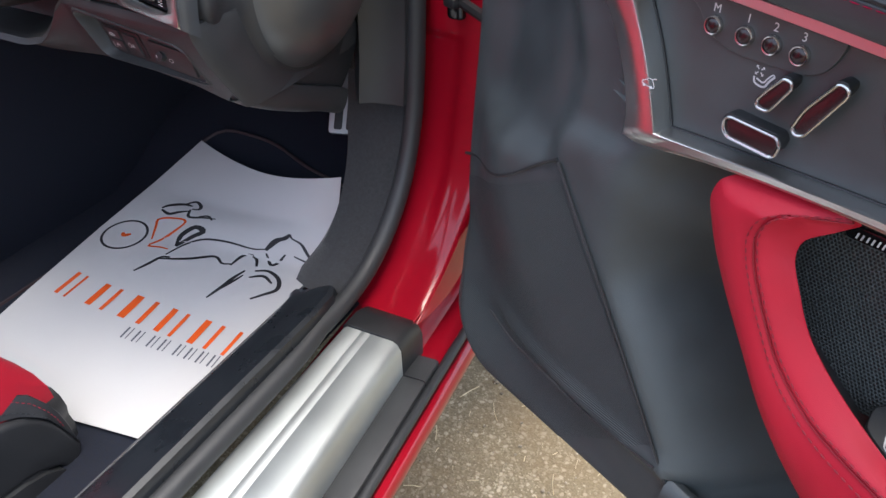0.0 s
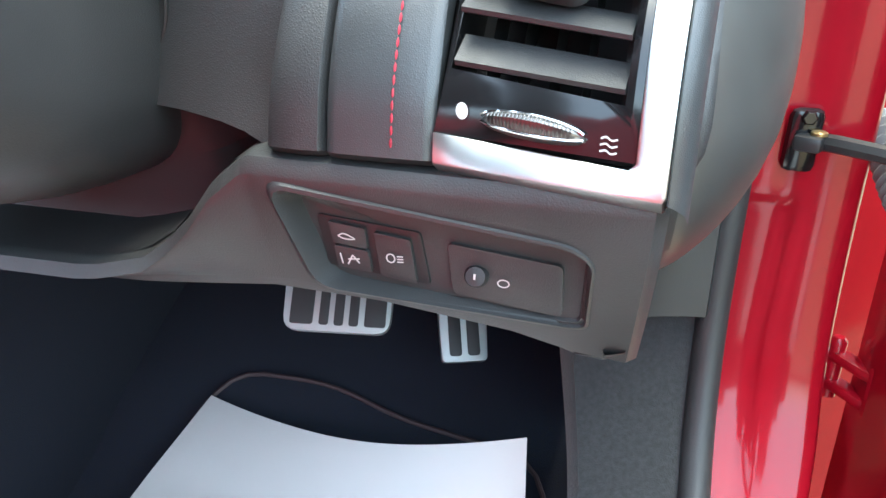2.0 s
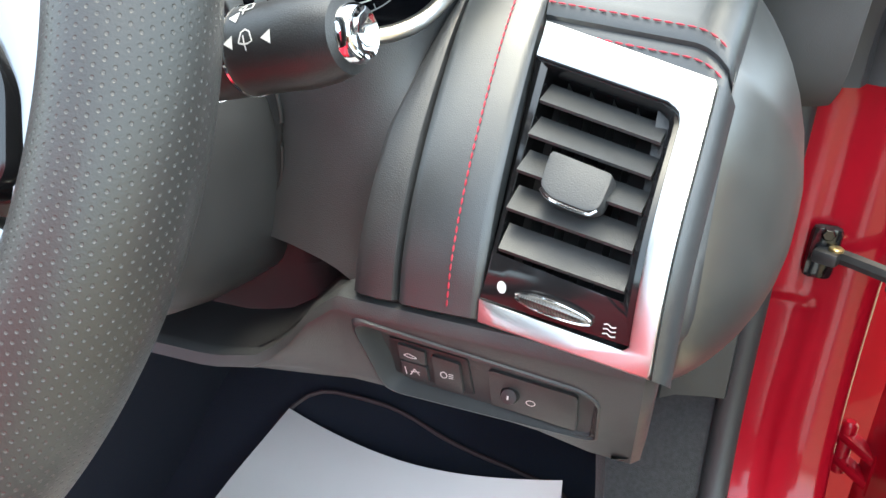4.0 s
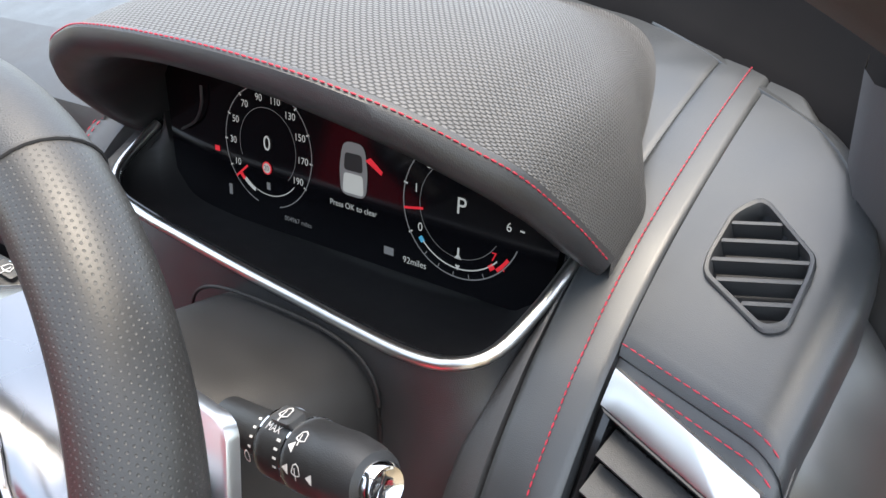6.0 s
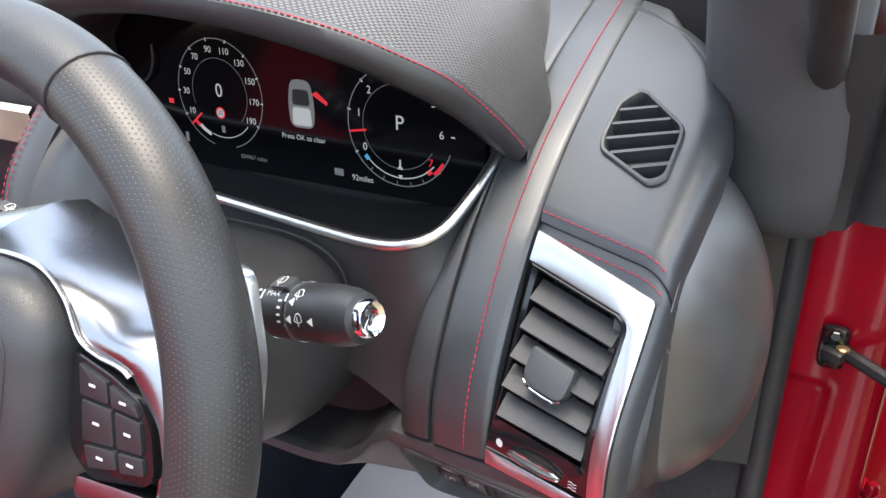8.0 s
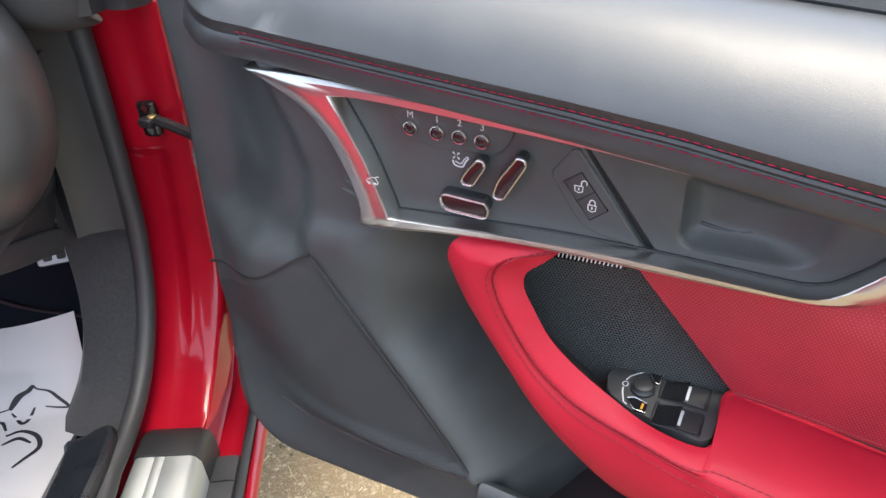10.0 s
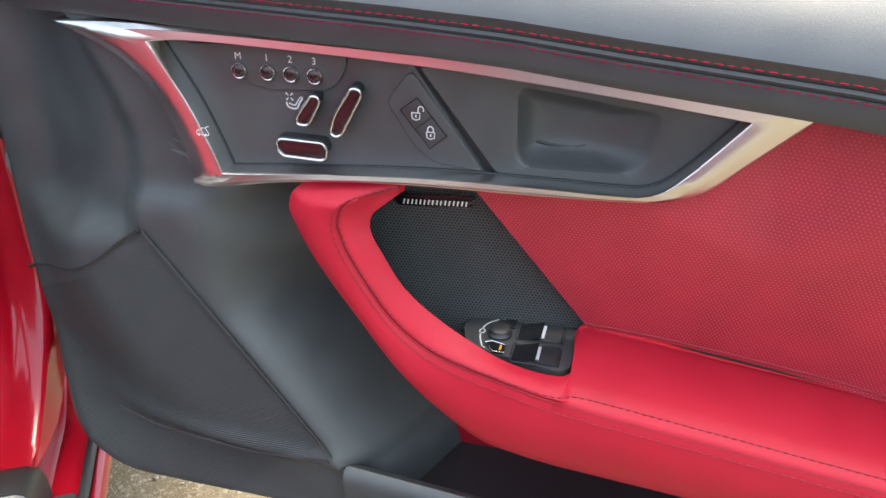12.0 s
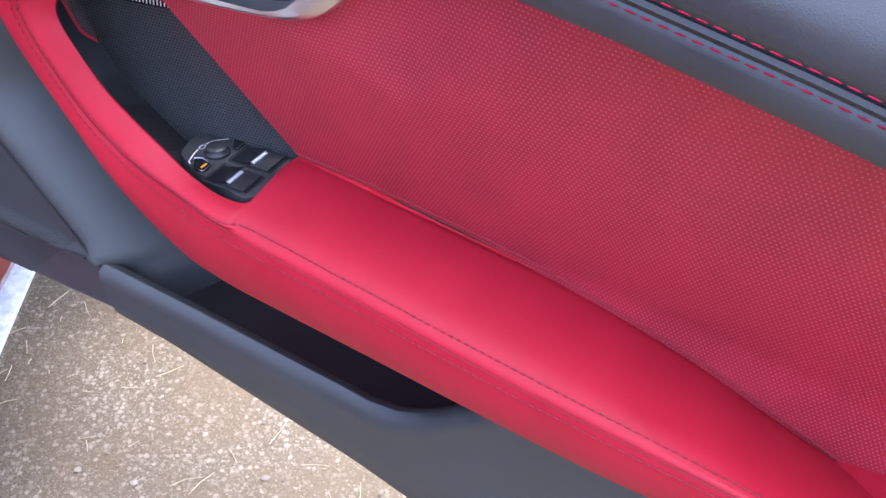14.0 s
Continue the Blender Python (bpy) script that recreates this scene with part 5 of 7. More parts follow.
def outer_body():
    """Plain outer skin that closes the car round the cabin."""
    def skin(ys, name, label, top, half, cap_end):
        rows = []
        for y in ys:
            t, hw = top(y), half(y)
            rows.append([(-0.87 + hw * s, y, z) for s, z in ((-1.0, 0.42), (-1.01, 0.65), (-0.985, t - 0.10), (-0.92, t - 0.035), (-0.6, t + 0.005), (0.0, t + 0.025), (0.6, t + 0.005), (0.92, t - 0.035), (0.985, t - 0.10), (1.01, 0.65), (1.0, 0.42))])
        last = rows[-1]
        mid = np.array(last).mean(0)
        for k in (0.96, 0.85, 0.5, 0.05):
            rows.append([tuple(mid + (np.array(p) - mid) * k + (0.0, cap_end * (1 - k), 0.0)) for p in last])
        part(name, loft(rows), RED_PAINT, BODY, label)
    skin(np.linspace(1.31, 2.45, 16), "bonnet", "red painted bonnet and wings", lambda y: 1.0 - 0.22 * ((y - 1.31) / 1.14) ** 1.8, lambda y: 0.89 - 0.2 * ((y - 1.31) / 1.14) ** 3, 0.14)
    skin(np.linspace(-0.86, -1.75, 12), "tail", "red painted tail", lambda y: 0.98 - 0.10 * ((-0.86 - y) / 0.89) ** 2, lambda y: 0.86 - 0.12 * ((-0.86 - y) / 0.89) ** 2, -0.10)
    part("far_flank", loft([[(-1.70, y, 0.40), (-1.755, y, 0.62), (-1.745, y, 0.86), (-1.66, y, 1.005)] for y in np.linspace(-0.86, 1.31, 8)]), RED_PAINT, BODY, "red painted far flank")


def road_wheels():
    """Plain road wheels that carry the car."""
    for x, y, sg in ((-0.17, 1.84, 1), (-1.57, 1.84, -1), (-0.19, -1.18, 1), (-1.55, -1.18, -1)):
        m = pose(x, y, 0.327, 0, 90 * sg, 0)
        w = part("wheel", turned([(0.0, 0.02), (0.09, 0.03), (0.20, 0.05), (0.232, 0.07), (0.238, 0.095), (0.238, -0.09), (0.0, -0.09)], m, 40), ALU_DULL, BODY, "plain grey metal wheel")
        part("tyre", turned([(0.238, -0.10), (0.27, -0.113), (0.315, -0.105), (0.328, -0.085), (0.329, 0.0), (0.328, 0.085), (0.315, 0.105), (0.27, 0.113), (0.238, 0.10)], m, 56), RUBBER, w, "black rubber tyre")


def seat():
    st = thing("bucket_seat", "red and black leather driver's seat", "seat")
    rows = []
    for y in np.linspace(-0.45, 0.522, 26):
        g = math.sqrt(max(0.0, min(1.0, (0.524 - y) / 0.09)))
        rows.append([(-0.62 + (x + 0.62) * (0.96 + 0.04 * g), y - 0.016, 0.46 + (z - 0.446) * (0.1 + 0.9 * g)) for x, z in
                     ((-0.86, 0.45), (-0.85, 0.53), (-0.82, 0.57), (-0.78, 0.565), (-0.74, 0.54), (-0.62, 0.535), (-0.52, 0.54), (-0.49, 0.566), (-0.455, 0.575), (-0.428, 0.56), (-0.410, 0.52), (-0.405, 0.455))])
    part("cushion", loft(rows), RED_LEATHER, st, "red leather cushion")
    rows = []
    for y in np.linspace(-0.45, 0.524, 26):
        g = math.sqrt(max(0.0, min(1.0, (0.526 - y) / 0.07)))
        rows.append([(-0.62 + (x + 0.62) * (0.86 + 0.14 * g), y, z) for x, z in ((-0.87, 0.375), (-0.86, 0.445), (-0.42, 0.445), (-0.408, 0.438), (-0.402, 0.425), (-0.404, 0.415), (-0.404, 0.41), (-0.398, 0.40), (-0.40, 0.375))])
    part("seat_base", loft(rows, cap=True), LEATHER, st, "black leather seat base")
    side = lambda y, z, d=0.0: Vector((-0.398 - 0.5 * max(0.0, z - 0.47) + d, y, z))
    upper = curve([(-0.40, 0.530), (0.0, 0.532), (0.30, 0.530), (0.40, 0.522), (0.455, 0.508), (0.482, 0.488), (0.496, 0.458), (0.502, 0.435)], 50)
    fold = curve([(-0.40, 0.495), (0.0, 0.497), (0.36, 0.497), (0.44, 0.488), (0.478, 0.464), (0.497, 0.428), (0.508, 0.395)], 50)
    bol = part("side_bolster", plate(np.vstack([upper, fold[::-1]]), 0.03, side, 0.004, 3), LEATHER, st, "black stitched leather side flap")
    stitches([side(y - 0.004, z - 0.006, 0.0006) for y, z in upper], RED_THREAD, bol, 0.0042, 0.0018, 0.0005)
    stitches([side(y - 0.003, z + 0.008, 0.0006) for y, z in fold], LEATHER_SOFT, bol, 0.0042, 0.0018, 0.0005)
    foot = curve([(-0.40, 0.41), (0.30, 0.41), (0.41, 0.408), (0.455, 0.400), (0.480, 0.385), (0.49, 0.365)], 40)
    part("lower_bolster", plate(np.vstack([fold + (0.002, -0.003), [(0.508, 0.385), (0.500, 0.366)], foot[::-1]]), 0.03, lambda y, z, d=0.0: Vector((-0.3985 + d, y, z)), 0.007, 3), LEATHER, st, "black leather lower side")
    part("seat_skirt", plate(np.vstack([foot + (0.0, -0.002), [(0.485, 0.374), (-0.40, 0.374)]]), 0.03, lambda y, z, d=0.0: Vector((-0.395 + d, y, z)), 0.006, 3), LEATHER, st, "black plastic seat skirt")
    # backrest is out of view; widened by 1.18 so the vent trim reflects red
    rows = []
    for z in np.linspace(0.50, 1.25, 24):
        y = -0.03 - 0.36 * (z - 0.50) + 0.03 * smooth01((z - 1.08) / 0.12)
        w = 1.0 - 0.38 * smooth01((z - 0.92) / 0.2) - 0.25 * smooth01((z - 1.19) / 0.08)
        d0 = 1.0 - 0.55 * smooth01((z - 1.15) / 0.11)
        rows.append([(-0.605 + (x + 0.61) * w * 1.18, y + d * d0, z) for x, d in ((-0.84, -0.10), (-0.85, 0.0), (-0.83, 0.07), (-0.78, 0.075), (-0.73, 0.02), (-0.68, 0.0), (-0.61, -0.005), (-0.54, 0.0), (-0.49, 0.02), (-0.44, 0.075), (-0.39, 0.07), (-0.37, 0.0), (-0.38, -0.10))])
    part("backrest", loft(rows), RED_LEATHER, st, "red leather backrest with side bolsters and head part")
    rows = [[(x, y - 0.105 - 0.36 * (z - 0.5), z) for x, y in ((-0.85, -0.03), (-0.61, -0.06), (-0.37, -0.03))] for z in np.linspace(0.45, 1.12, 6)]
    part("seat_back_shell", loft(rows), LEATHER, st, "black seat back shell")
    return st


# ---- paper floor mat ----
MAT_LEFT = [(-0.650, 0.495, 0.386), (-0.655, 0.525, 0.386), (-0.690, 0.683, 0.387), (-0.719, 0.840, 0.389), (-0.712, 0.955, 0.412), (-0.688, 1.049, 0.451), (-0.685, 1.06, 0.458)]
MAT_RIGHT = [(-0.271, 0.562, 0.386), (-0.276, 0.592, 0.386), (-0.304, 0.749, 0.388), (-0.322, 0.880, 0.412), (-0.329, 0.925, 0.465), (-0.334, 0.950, 0.527), (-0.334, 0.954, 0.535)]
MAT_UP = [-0.03, 0.0, 0.16, 0.32, 0.45, 0.555, 0.57]


def on_paper(r, up, d=0.0):
    """A place on the paper: r to its right, up towards its head, d above it."""
    q = r / 0.385
    a = [np.interp(up, MAT_UP, [p[k] for p in MAT_LEFT]) for k in range(3)]
    b = [np.interp(up, MAT_UP, [p[k] for p in MAT_RIGHT]) for k in range(3)]
    sag = smooth01((up - 0.36) / 0.15) * 4 * q * (1 - q)
    x, y, z = (u * (1 - q) + v * q for u, v in zip(a, b))
    return Vector((x, y - 0.012 * sag, z - 0.020 * sag + 0.0012 * math.sin(r * 22) * math.sin(up * 15) + d))


def paper_mat():
    W, H = 0.385, 0.555
    top = [[on_paper(r, u, 0) for r in np.linspace(0, W, 40)] for u in np.linspace(-0.03, H, 50)]
    und = [[on_paper(r, u, -0.0006) for r in np.linspace(0, W, 40)] for u in np.linspace(-0.03, H, 50)]
    mat = tagged(part("paper_floor_mat", joined([loft(top), loft(und)]), PAPER), "white paper floor mat printed with orange and black logo", "paper mat")
    k = 0.0005

    def stroke(pts, w, ink, n=24, name="logo_stroke"):
        p = curve(pts, n)
        ww = 1.9 * w * (0.35 + 0.65 * np.sin(np.linspace(0.25, math.pi - 0.25, n)))
        part(name, ribbon(p, ww, on_paper, k), ink, mat, smooth=False)
    ring = [(0.049 + 0.0345 * math.cos(a), 0.310 + 0.0365 * math.sin(a)) for a in np.linspace(0, 2 * math.pi, 40)]
    part("logo_ring", ribbon(ring, 0.0042, on_paper, k), INK, mat, smooth=False)
    stroke([(0.043, 0.314), (0.049, 0.308), (0.058, 0.314)], 0.004, INK_ORANGE)
    stroke([(0.118, 0.325), (0.126, 0.37), (0.100, 0.372), (0.078, 0.362), (0.084, 0.345), (0.097, 0.312)], 0.0026, INK_ORANGE)
    stroke([(0.128, 0.368), (0.113, 0.318), (0.101, 0.297), (0.12, 0.298), (0.136, 0.297)], 0.0024, INK_ORANGE)
    stroke([(0.144, 0.308), (0.138, 0.335), (0.150, 0.361), (0.168, 0.354), (0.157, 0.336), (0.143, 0.307)], 0.006, INK)
    stroke([(0.064, 0.392), (0.072, 0.404), (0.094, 0.418), (0.112, 0.42)], 0.0045, INK)
    stroke([(0.066, 0.388), (0.086, 0.381), (0.100, 0.392), (0.115, 0.402)], 0.004, INK)
    stroke([(0.097, 0.421), (0.11, 0.437), (0.125, 0.428), (0.128, 0.415), (0.116, 0.41)], 0.004, INK)
    stroke([(0.114, 0.408), (0.124, 0.385), (0.15, 0.392), (0.172, 0.396)], 0.0035, INK)
    stroke([(0.14, 0.392), (0.155, 0.40), (0.168, 0.389)], 0.003, INK)
    stroke([(0.140, 0.284), (0.156, 0.316), (0.18, 0.336), (0.218, 0.341), (0.262, 0.338), (0.283, 0.345)], 0.0028, INK)
    stroke([(0.283, 0.342), (0.293, 0.372), (0.305, 0.385), (0.311, 0.400)], 0.006, INK)
    stroke([(0.311, 0.400), (0.317, 0.388), (0.334, 0.379), (0.347, 0.36), (0.361, 0.336), (0.347, 0.337), (0.330, 0.343)], 0.003, INK)
    stroke([(0.286, 0.335), (0.300, 0.312), (0.309, 0.316), (0.316, 0.343)], 0.0028, INK)
    stroke([(0.116, 0.235), (0.128, 0.258), (0.137, 0.276), (0.15, 0.280)], 0.0032, INK)
    stroke([(0.137, 0.272), (0.18, 0.285), (0.214, 0.301), (0.232, 0.290), (0.246, 0.293)], 0.003, INK)
    stroke([(0.246, 0.290), (0.253, 0.315), (0.264, 0.322), (0.276, 0.316), (0.284, 0.300)], 0.0032, INK)
    stroke([(0.247, 0.214), (0.258, 0.246), (0.262, 0.262), (0.272, 0.286)], 0.0032, INK)
    stroke([(0.254, 0.232), (0.268, 0.262), (0.274, 0.276)], 0.0024, INK)
    stroke([(0.306, 0.231), (0.318, 0.244), (0.333, 0.262), (0.326, 0.284), (0.305, 0.296), (0.286, 0.290)], 0.0035, INK)
    stroke([(0.284, 0.274), (0.303, 0.283), (0.321, 0.272)], 0.003, INK)
    # brand words as plain bars of their size and colour
    for r, w, h in ((0.036, 0.034, 0.05), (0.090, 0.050, 0.047), (0.146, 0.060, 0.047), (0.208, 0.046, 0.047), (0.262, 0.050, 0.047), (0.318, 0.026, 0.047)):
        b = 0.158 - (r - 0.036) * 0.14
        for q0, q1, v0, v1 in ((0.06, 0.26, 0.0, 1.0), (0.58, 0.70, 0.0, 1.0)):
            pts = [(r + w * q + 0.004 * v, b + h * v - 0.008 * q) for q, v in ((q0, v0), (q1, v0), (q1, v1), (q0, v1))]
            part("brand_bar", flat_shape(pts, on_paper, k), INK_ORANGE, mat, smooth=False)
    for i in range(10):
        r = 0.178 + i * 0.0175 + (0.006 if i > 1 else 0) + (0.006 if i > 3 else 0)
        b = 0.108 - (r - 0.178) * 0.1
        for x0, x1 in ((0.0, 0.0028), (0.0075, 0.0092)):
            part("brand_bar", flat_shape([(r + x0, b), (r + x1, b - 0.001), (r + x1 + 0.001, b + 0.020), (r + x0 + 0.001, b + 0.021)], on_paper, k), INK_GREY, mat, smooth=False)


def pedals():
    pd = thing("brake_pedal", "metal-faced brake pedal with rubber slots", "pedal", pose(-0.522, 1.005, 0.609, -38, 0, 8))
    part("pad", plate(rounded([(-0.05, -0.03), (0.05, -0.03), (0.052, 0.035), (-0.052, 0.035)], 0.014), 0.008, lambda a, b, d=0.0: Vector((a, -d, b)), 0.002), ALU_DULL, pd)
    for x, w in ((-0.033, 0.022), (-0.012, 0.009), (0.002, 0.009), (0.016, 0.009), (0.036, 0.02)):
        part("rubber_slot", plate(rounded([(x - w / 2, -0.024), (x + w / 2, -0.024), (x + w / 2, 0.028), (x - w / 2, 0.028)], 0.003), 0.004, lambda a, b, d=0.0: Vector((a, -d - 0.0012, b)), 0.001), RUBBER, pd)
    part("arm", tube([(0, 0.02, 0.0), (0, 0.08, 0.1), (0, 0.09, 0.3)], 0.012, 8), PLASTIC, pd)
    pd = thing("accelerator_pedal", "narrow metal-faced accelerator pedal with rubber slots", "pedal", pose(-0.411, 1.072, 0.522, -38, 0, 20))
    part("pad", plate(rounded([(-0.024, 0.0), (0.024, 0.0), (0.028, 0.10), (-0.026, 0.10)], 0.006), 0.008, lambda a, b, d=0.0: Vector((a, -d, b)), 0.002), ALU_DULL, pd)
    for x in (-0.009, 0.010):
        part("rubber_slot", plate(rounded([(x - 0.0065, 0.006), (x + 0.0065, 0.006), (x + 0.0065, 0.06), (x - 0.0065, 0.06)], 0.004), 0.004, lambda a, b, d=0.0: Vector((a, -d - 0.0012, b)), 0.001), RUBBER, pd)
    part("arm", tube([(0, 0.02, 0.08), (0, 0.10, 0.16), (0, 0.12, 0.3)], 0.012, 8), PLASTIC, pd)


sill()
front_post()
kick_panel()
outer_body()
road_wheels()
cabin_shell()
screen_frame()
copy_thing(seat(), pose(-0.56, 0, 0))
paper_mat()
pedals()


def carpet_mat():
    # carpet mat under the paper, with its sewn border
    fz = lambda y: 0.3745 + 0.10 * smooth01((y - 0.92) / 0.22) + 0.45 * max(0, y - 1.12)
    o = rounded([(-0.70, 0.34), (-0.705, 1.03), (-0.67, 1.085), (-0.56, 1.085), (-0.48, 1.06), (-0.40, 1.05), (-0.325, 1.04), (-0.30, 0.95), (-0.30, 0.34)], 0.05)
    o = even(np.vstack([o, o[:1]]), 121)[:-1]
    c = o.mean(0)
    rings = [[(x, y, fz(y) + h) for x, y in c + (o - c) * k] for k, h in ((1.0, -0.003), (1.0, 0.004), (0.97, 0.006), (0.9, 0.006), (0.8, 0.006), (0.65, 0.006), (0.5, 0.006), (0.25, 0.006), (0.01, 0.006))]
    m = thing("floor_mat", "black carpet floor mat with brown sewn border", "floor mat")
    body = part("mat", loft(rings, closed=True), BLACK_CARPET, m)
    part("border", tube([(x, y, fz(y) + 0.005) for x, y in np.vstack([o, o[:1]])], 0.0028, 6), surface("brown_border", (0.035, 0.018, 0.02), 0.6), m, "dark brown sewn border")


carpet_mat()

# ---- dashboard ----
DASH = thing("dashboard", "black leather dashboard with red stitching and instrument hood", "dashboard")
PROF = curve([(1.24, 1.118), (1.10, 1.102), (1.0, 1.084), (0.97, 1.077), (0.92, 1.063), (0.88, 1.050), (0.845, 1.037), (0.81, 1.022), (0.775, 1.003), (0.75, 0.986), (0.73, 0.970), (0.70, 0.938), (0.677, 0.906), (0.663, 0.875), (0.659, 0.849)], 90)
MID = -0.61


def drop(y):
    """Height of the dash line at y on its upper part."""
    o = np.argsort(PROF[:, 0])
    return float(np.interp(y, PROF[o, 0], PROF[o, 1]))


def stitched_band():
    t = np.gradient(PROF, axis=0)
    t /= np.linalg.norm(t, axis=1)[:, None]
    nrm = np.stack([t[:, 1], -t[:, 0]], 1)
    if nrm[-1, 0] > 0:
        nrm = -nrm
    def strip(xs, name, mat, label, start=0):
        rows = []
        for (y, z), (ny, nz) in list(zip(PROF, nrm))[start:]:
            k = float(np.interp(z, [0.85, 0.93, 0.97, 1.0, 1.03], [1.0, 0.85, 0.45, 0.1, 0.03])) if start else 1.0
            rows.append([(-0.401 + (x + 0.401) * k if start else x, y + ny * h, z + nz * h) for x, h in xs])
        last = rows[-1]
        rows.append([(x, y + 0.004, z - 0.003) for x, y, z in last])
        rows.append([(x, y + 0.03, z - 0.002) for x, y, z in last])
        return part(name, loft(rows), mat, DASH, label)
    band = strip([(-0.400, -0.0022), (-0.3985, -0.0008), (-0.396, -0.0002), (-0.388, 0.0), (-0.374, 0.0004), (-0.3625, 0.0), (-0.3595, -0.0006), (-0.3578, -0.0022), (-0.357, -0.014)], "stitched_band", LEATHER_SOFT, "black leather band with red stitching")
    stitches([(-0.374 + 0.000, y + ny * 0.0012, z + nz * 0.0012) for (y, z), (ny, nz) in zip(PROF, nrm)][18:], RED_THREAD, band, 0.0037, 0.0009, 0.00055)
    rows = [[(x, y + ny * h, z + nz * h) for x, h in ((-0.50, -0.004), (-0.46, -0.001), (-0.42, 0.0), (-0.405, 0.0), (-0.4006, -0.0004), (-0.3996, -0.0012))] for (y, z), (ny, nz) in list(zip(PROF, nrm))[:56]]
    part("hood_surround", loft(rows), LEATHER_SOFT, DASH, "black leather surround of the hood")
    strip([(-0.428, -0.02), (-0.426, -0.006), (-0.422, -0.003), (-0.412, -0.0015), (-0.404, -0.002), (-0.4015, -0.005), (-0.401, -0.014)], "inner_band", LEATHER, "black leather edge strip", 52)


def pad_z(x, y):
    """Height of the dash end pad, flush with the stitched band and turned a little towards the door."""
    return drop(y + 0.28 * (x + 0.357)) - 0.0012


VENT = np.array([(-0.3335, 0.845), (-0.3225, 0.8575), (-0.3165, 0.8545), (-0.2815, 0.8185), (-0.2800, 0.8075), (-0.2815, 0.7735), (-0.2915, 0.7695), (-0.3325, 0.7975), (-0.3350, 0.8085)])


def outer_pad():
    # padded top end with its front seam, right of the band
    vo = rounded(VENT, 0.009)
    vm = vo.mean(0)
    hole = vm + (vo - vm) * 0.95
    rows = []
    for y in np.concatenate([np.linspace(1.2, 0.95, 8), np.linspace(0.93, 0.761, 110)]):
        xr = np.interp(y, [0.753, 0.783, 0.823, 0.853, 0.888, 0.93, 1.0, 1.2], [-0.265, -0.261, -0.2565, -0.2575, -0.272, -0.302, -0.345, -0.40])
        yy = lambda x: y - 0.345 * (x + 0.357) * smooth01((0.90 - y) / 0.13)
        row = []
        for q in np.linspace(0, 1, 60):
            x = -0.357 + q * (xr + 0.357)
            z = pad_z(x, yy(x)) - 0.009 * max(0.0, (q - 0.78) / 0.22) ** 2.5
            row.append((x, yy(x), z - (0.03 if inside((x, yy(x)), hole) else 0.0)))
        row.append((xr + 0.003, yy(xr), pad_z(xr, yy(xr)) - 0.017))
        row.append((xr + 0.004, yy(xr) + 0.01, pad_z(xr, yy(xr)) - 0.04))
        rows.append(row)
    front = rows[-1]
    rows.append([(x, y - 0.006, z - 0.004) for x, y, z in front])
    rows.append([(x, y - 0.009, z - 0.010) for x, y, z in front])
    rows.append([(x, y - 0.0075, z - 0.0125) for x, y, z in front])
    rows.append([(x, y - 0.0115, z - 0.016) for x, y, z in front])
    rows.append([(x, y - 0.016, z - 0.024) for x, y, z in front])
    rows.append([(x, y - 0.008, z - 0.030) for x, y, z in front])
    pad = part("end_pad", loft(rows), LEATHER_SOFT, DASH, "black leather dash end pad")
    stitches([(x, y - 0.0068, z - 0.0035) for x, y, z in front[:60]], RED_THREAD, pad, 0.0048, 0.0010, 0.0005)
    stitches([(x, y - 0.0128, z - 0.0165) for x, y, z in front[:60]], RED_THREAD, pad, 0.0048, 0.0010, 0.0005)
    # side demister vent
    n = Vector((-0.28 * 0.5, -0.5, 1.0)).normalized()
    def on_pad(x, y, d=0.0):
        return Vector((x, y, pad_z(x, y))) + n * (d + 0.0006)
    o = rounded(VENT, 0.009)
    m = o.mean(0)
    i = m + (o - m) * 0.86
    vent = part("side_vent", loft([[on_pad(*p, -0.012) for p in o], [on_pad(*p, 0.0012) for p in o], [on_pad(*(m + (p - m) * 0.97), 0.0022) for p in o], [on_pad(*(m + (p - m) * 0.90), 0.0018) for p in o], [on_pad(*p, -0.001) for p in i], [on_pad(*p, -0.02) for p in i]], closed=True), PLASTIC_GREY, DASH, "charcoal side window vent")
    part("vent_dark", flat_shape([tuple(p) for p in i], on_pad, -0.013), TRAY, vent, smooth=False)
    for k, y in enumerate((0.7845, 0.7985, 0.8115, 0.8250, 0.8385)):
        lean = 0.13
        xs = [q for q in np.linspace(-0.338, -0.276, 160) if inside((q, y + lean * (q + 0.308)), i)]
        l, r = xs[0] - 0.0008, xs[-1] + 0.0008
        bm = loft([[on_pad(x, y + lean * (x + 0.308) + dy, d) for dy, d in ((0.0012, 0.0006), (-0.0012, 0.0006), (-0.0022, -0.010), (0.0003, -0.010))] for x in (l, r)], closed=True, cap=True)
        part("vent_slat", bm, PLASTIC_GREY, vent, smooth=False)


def inside(p, poly):
    hit = False
    for k in range(len(poly)):
        (x0, y0), (x1, y1) = poly[k - 1], poly[k]
        if (y0 > p[1]) != (y1 > p[1]) and p[0] < (x1 - x0) * (p[1] - y0) / (y1 - y0) + x0:
            hit = not hit
    return hit


VQ = [Vector(p) for p in ((-0.358, 0.657, 0.849), (-0.2745, 0.643, 0.8455), (-0.268, 0.7095, 0.966), (-0.355, 0.743, 0.981))]
VN = ((VQ[1] - VQ[0]).cross(VQ[3] - VQ[0])).normalized()
if VN.y > 0:
    VN = -VN


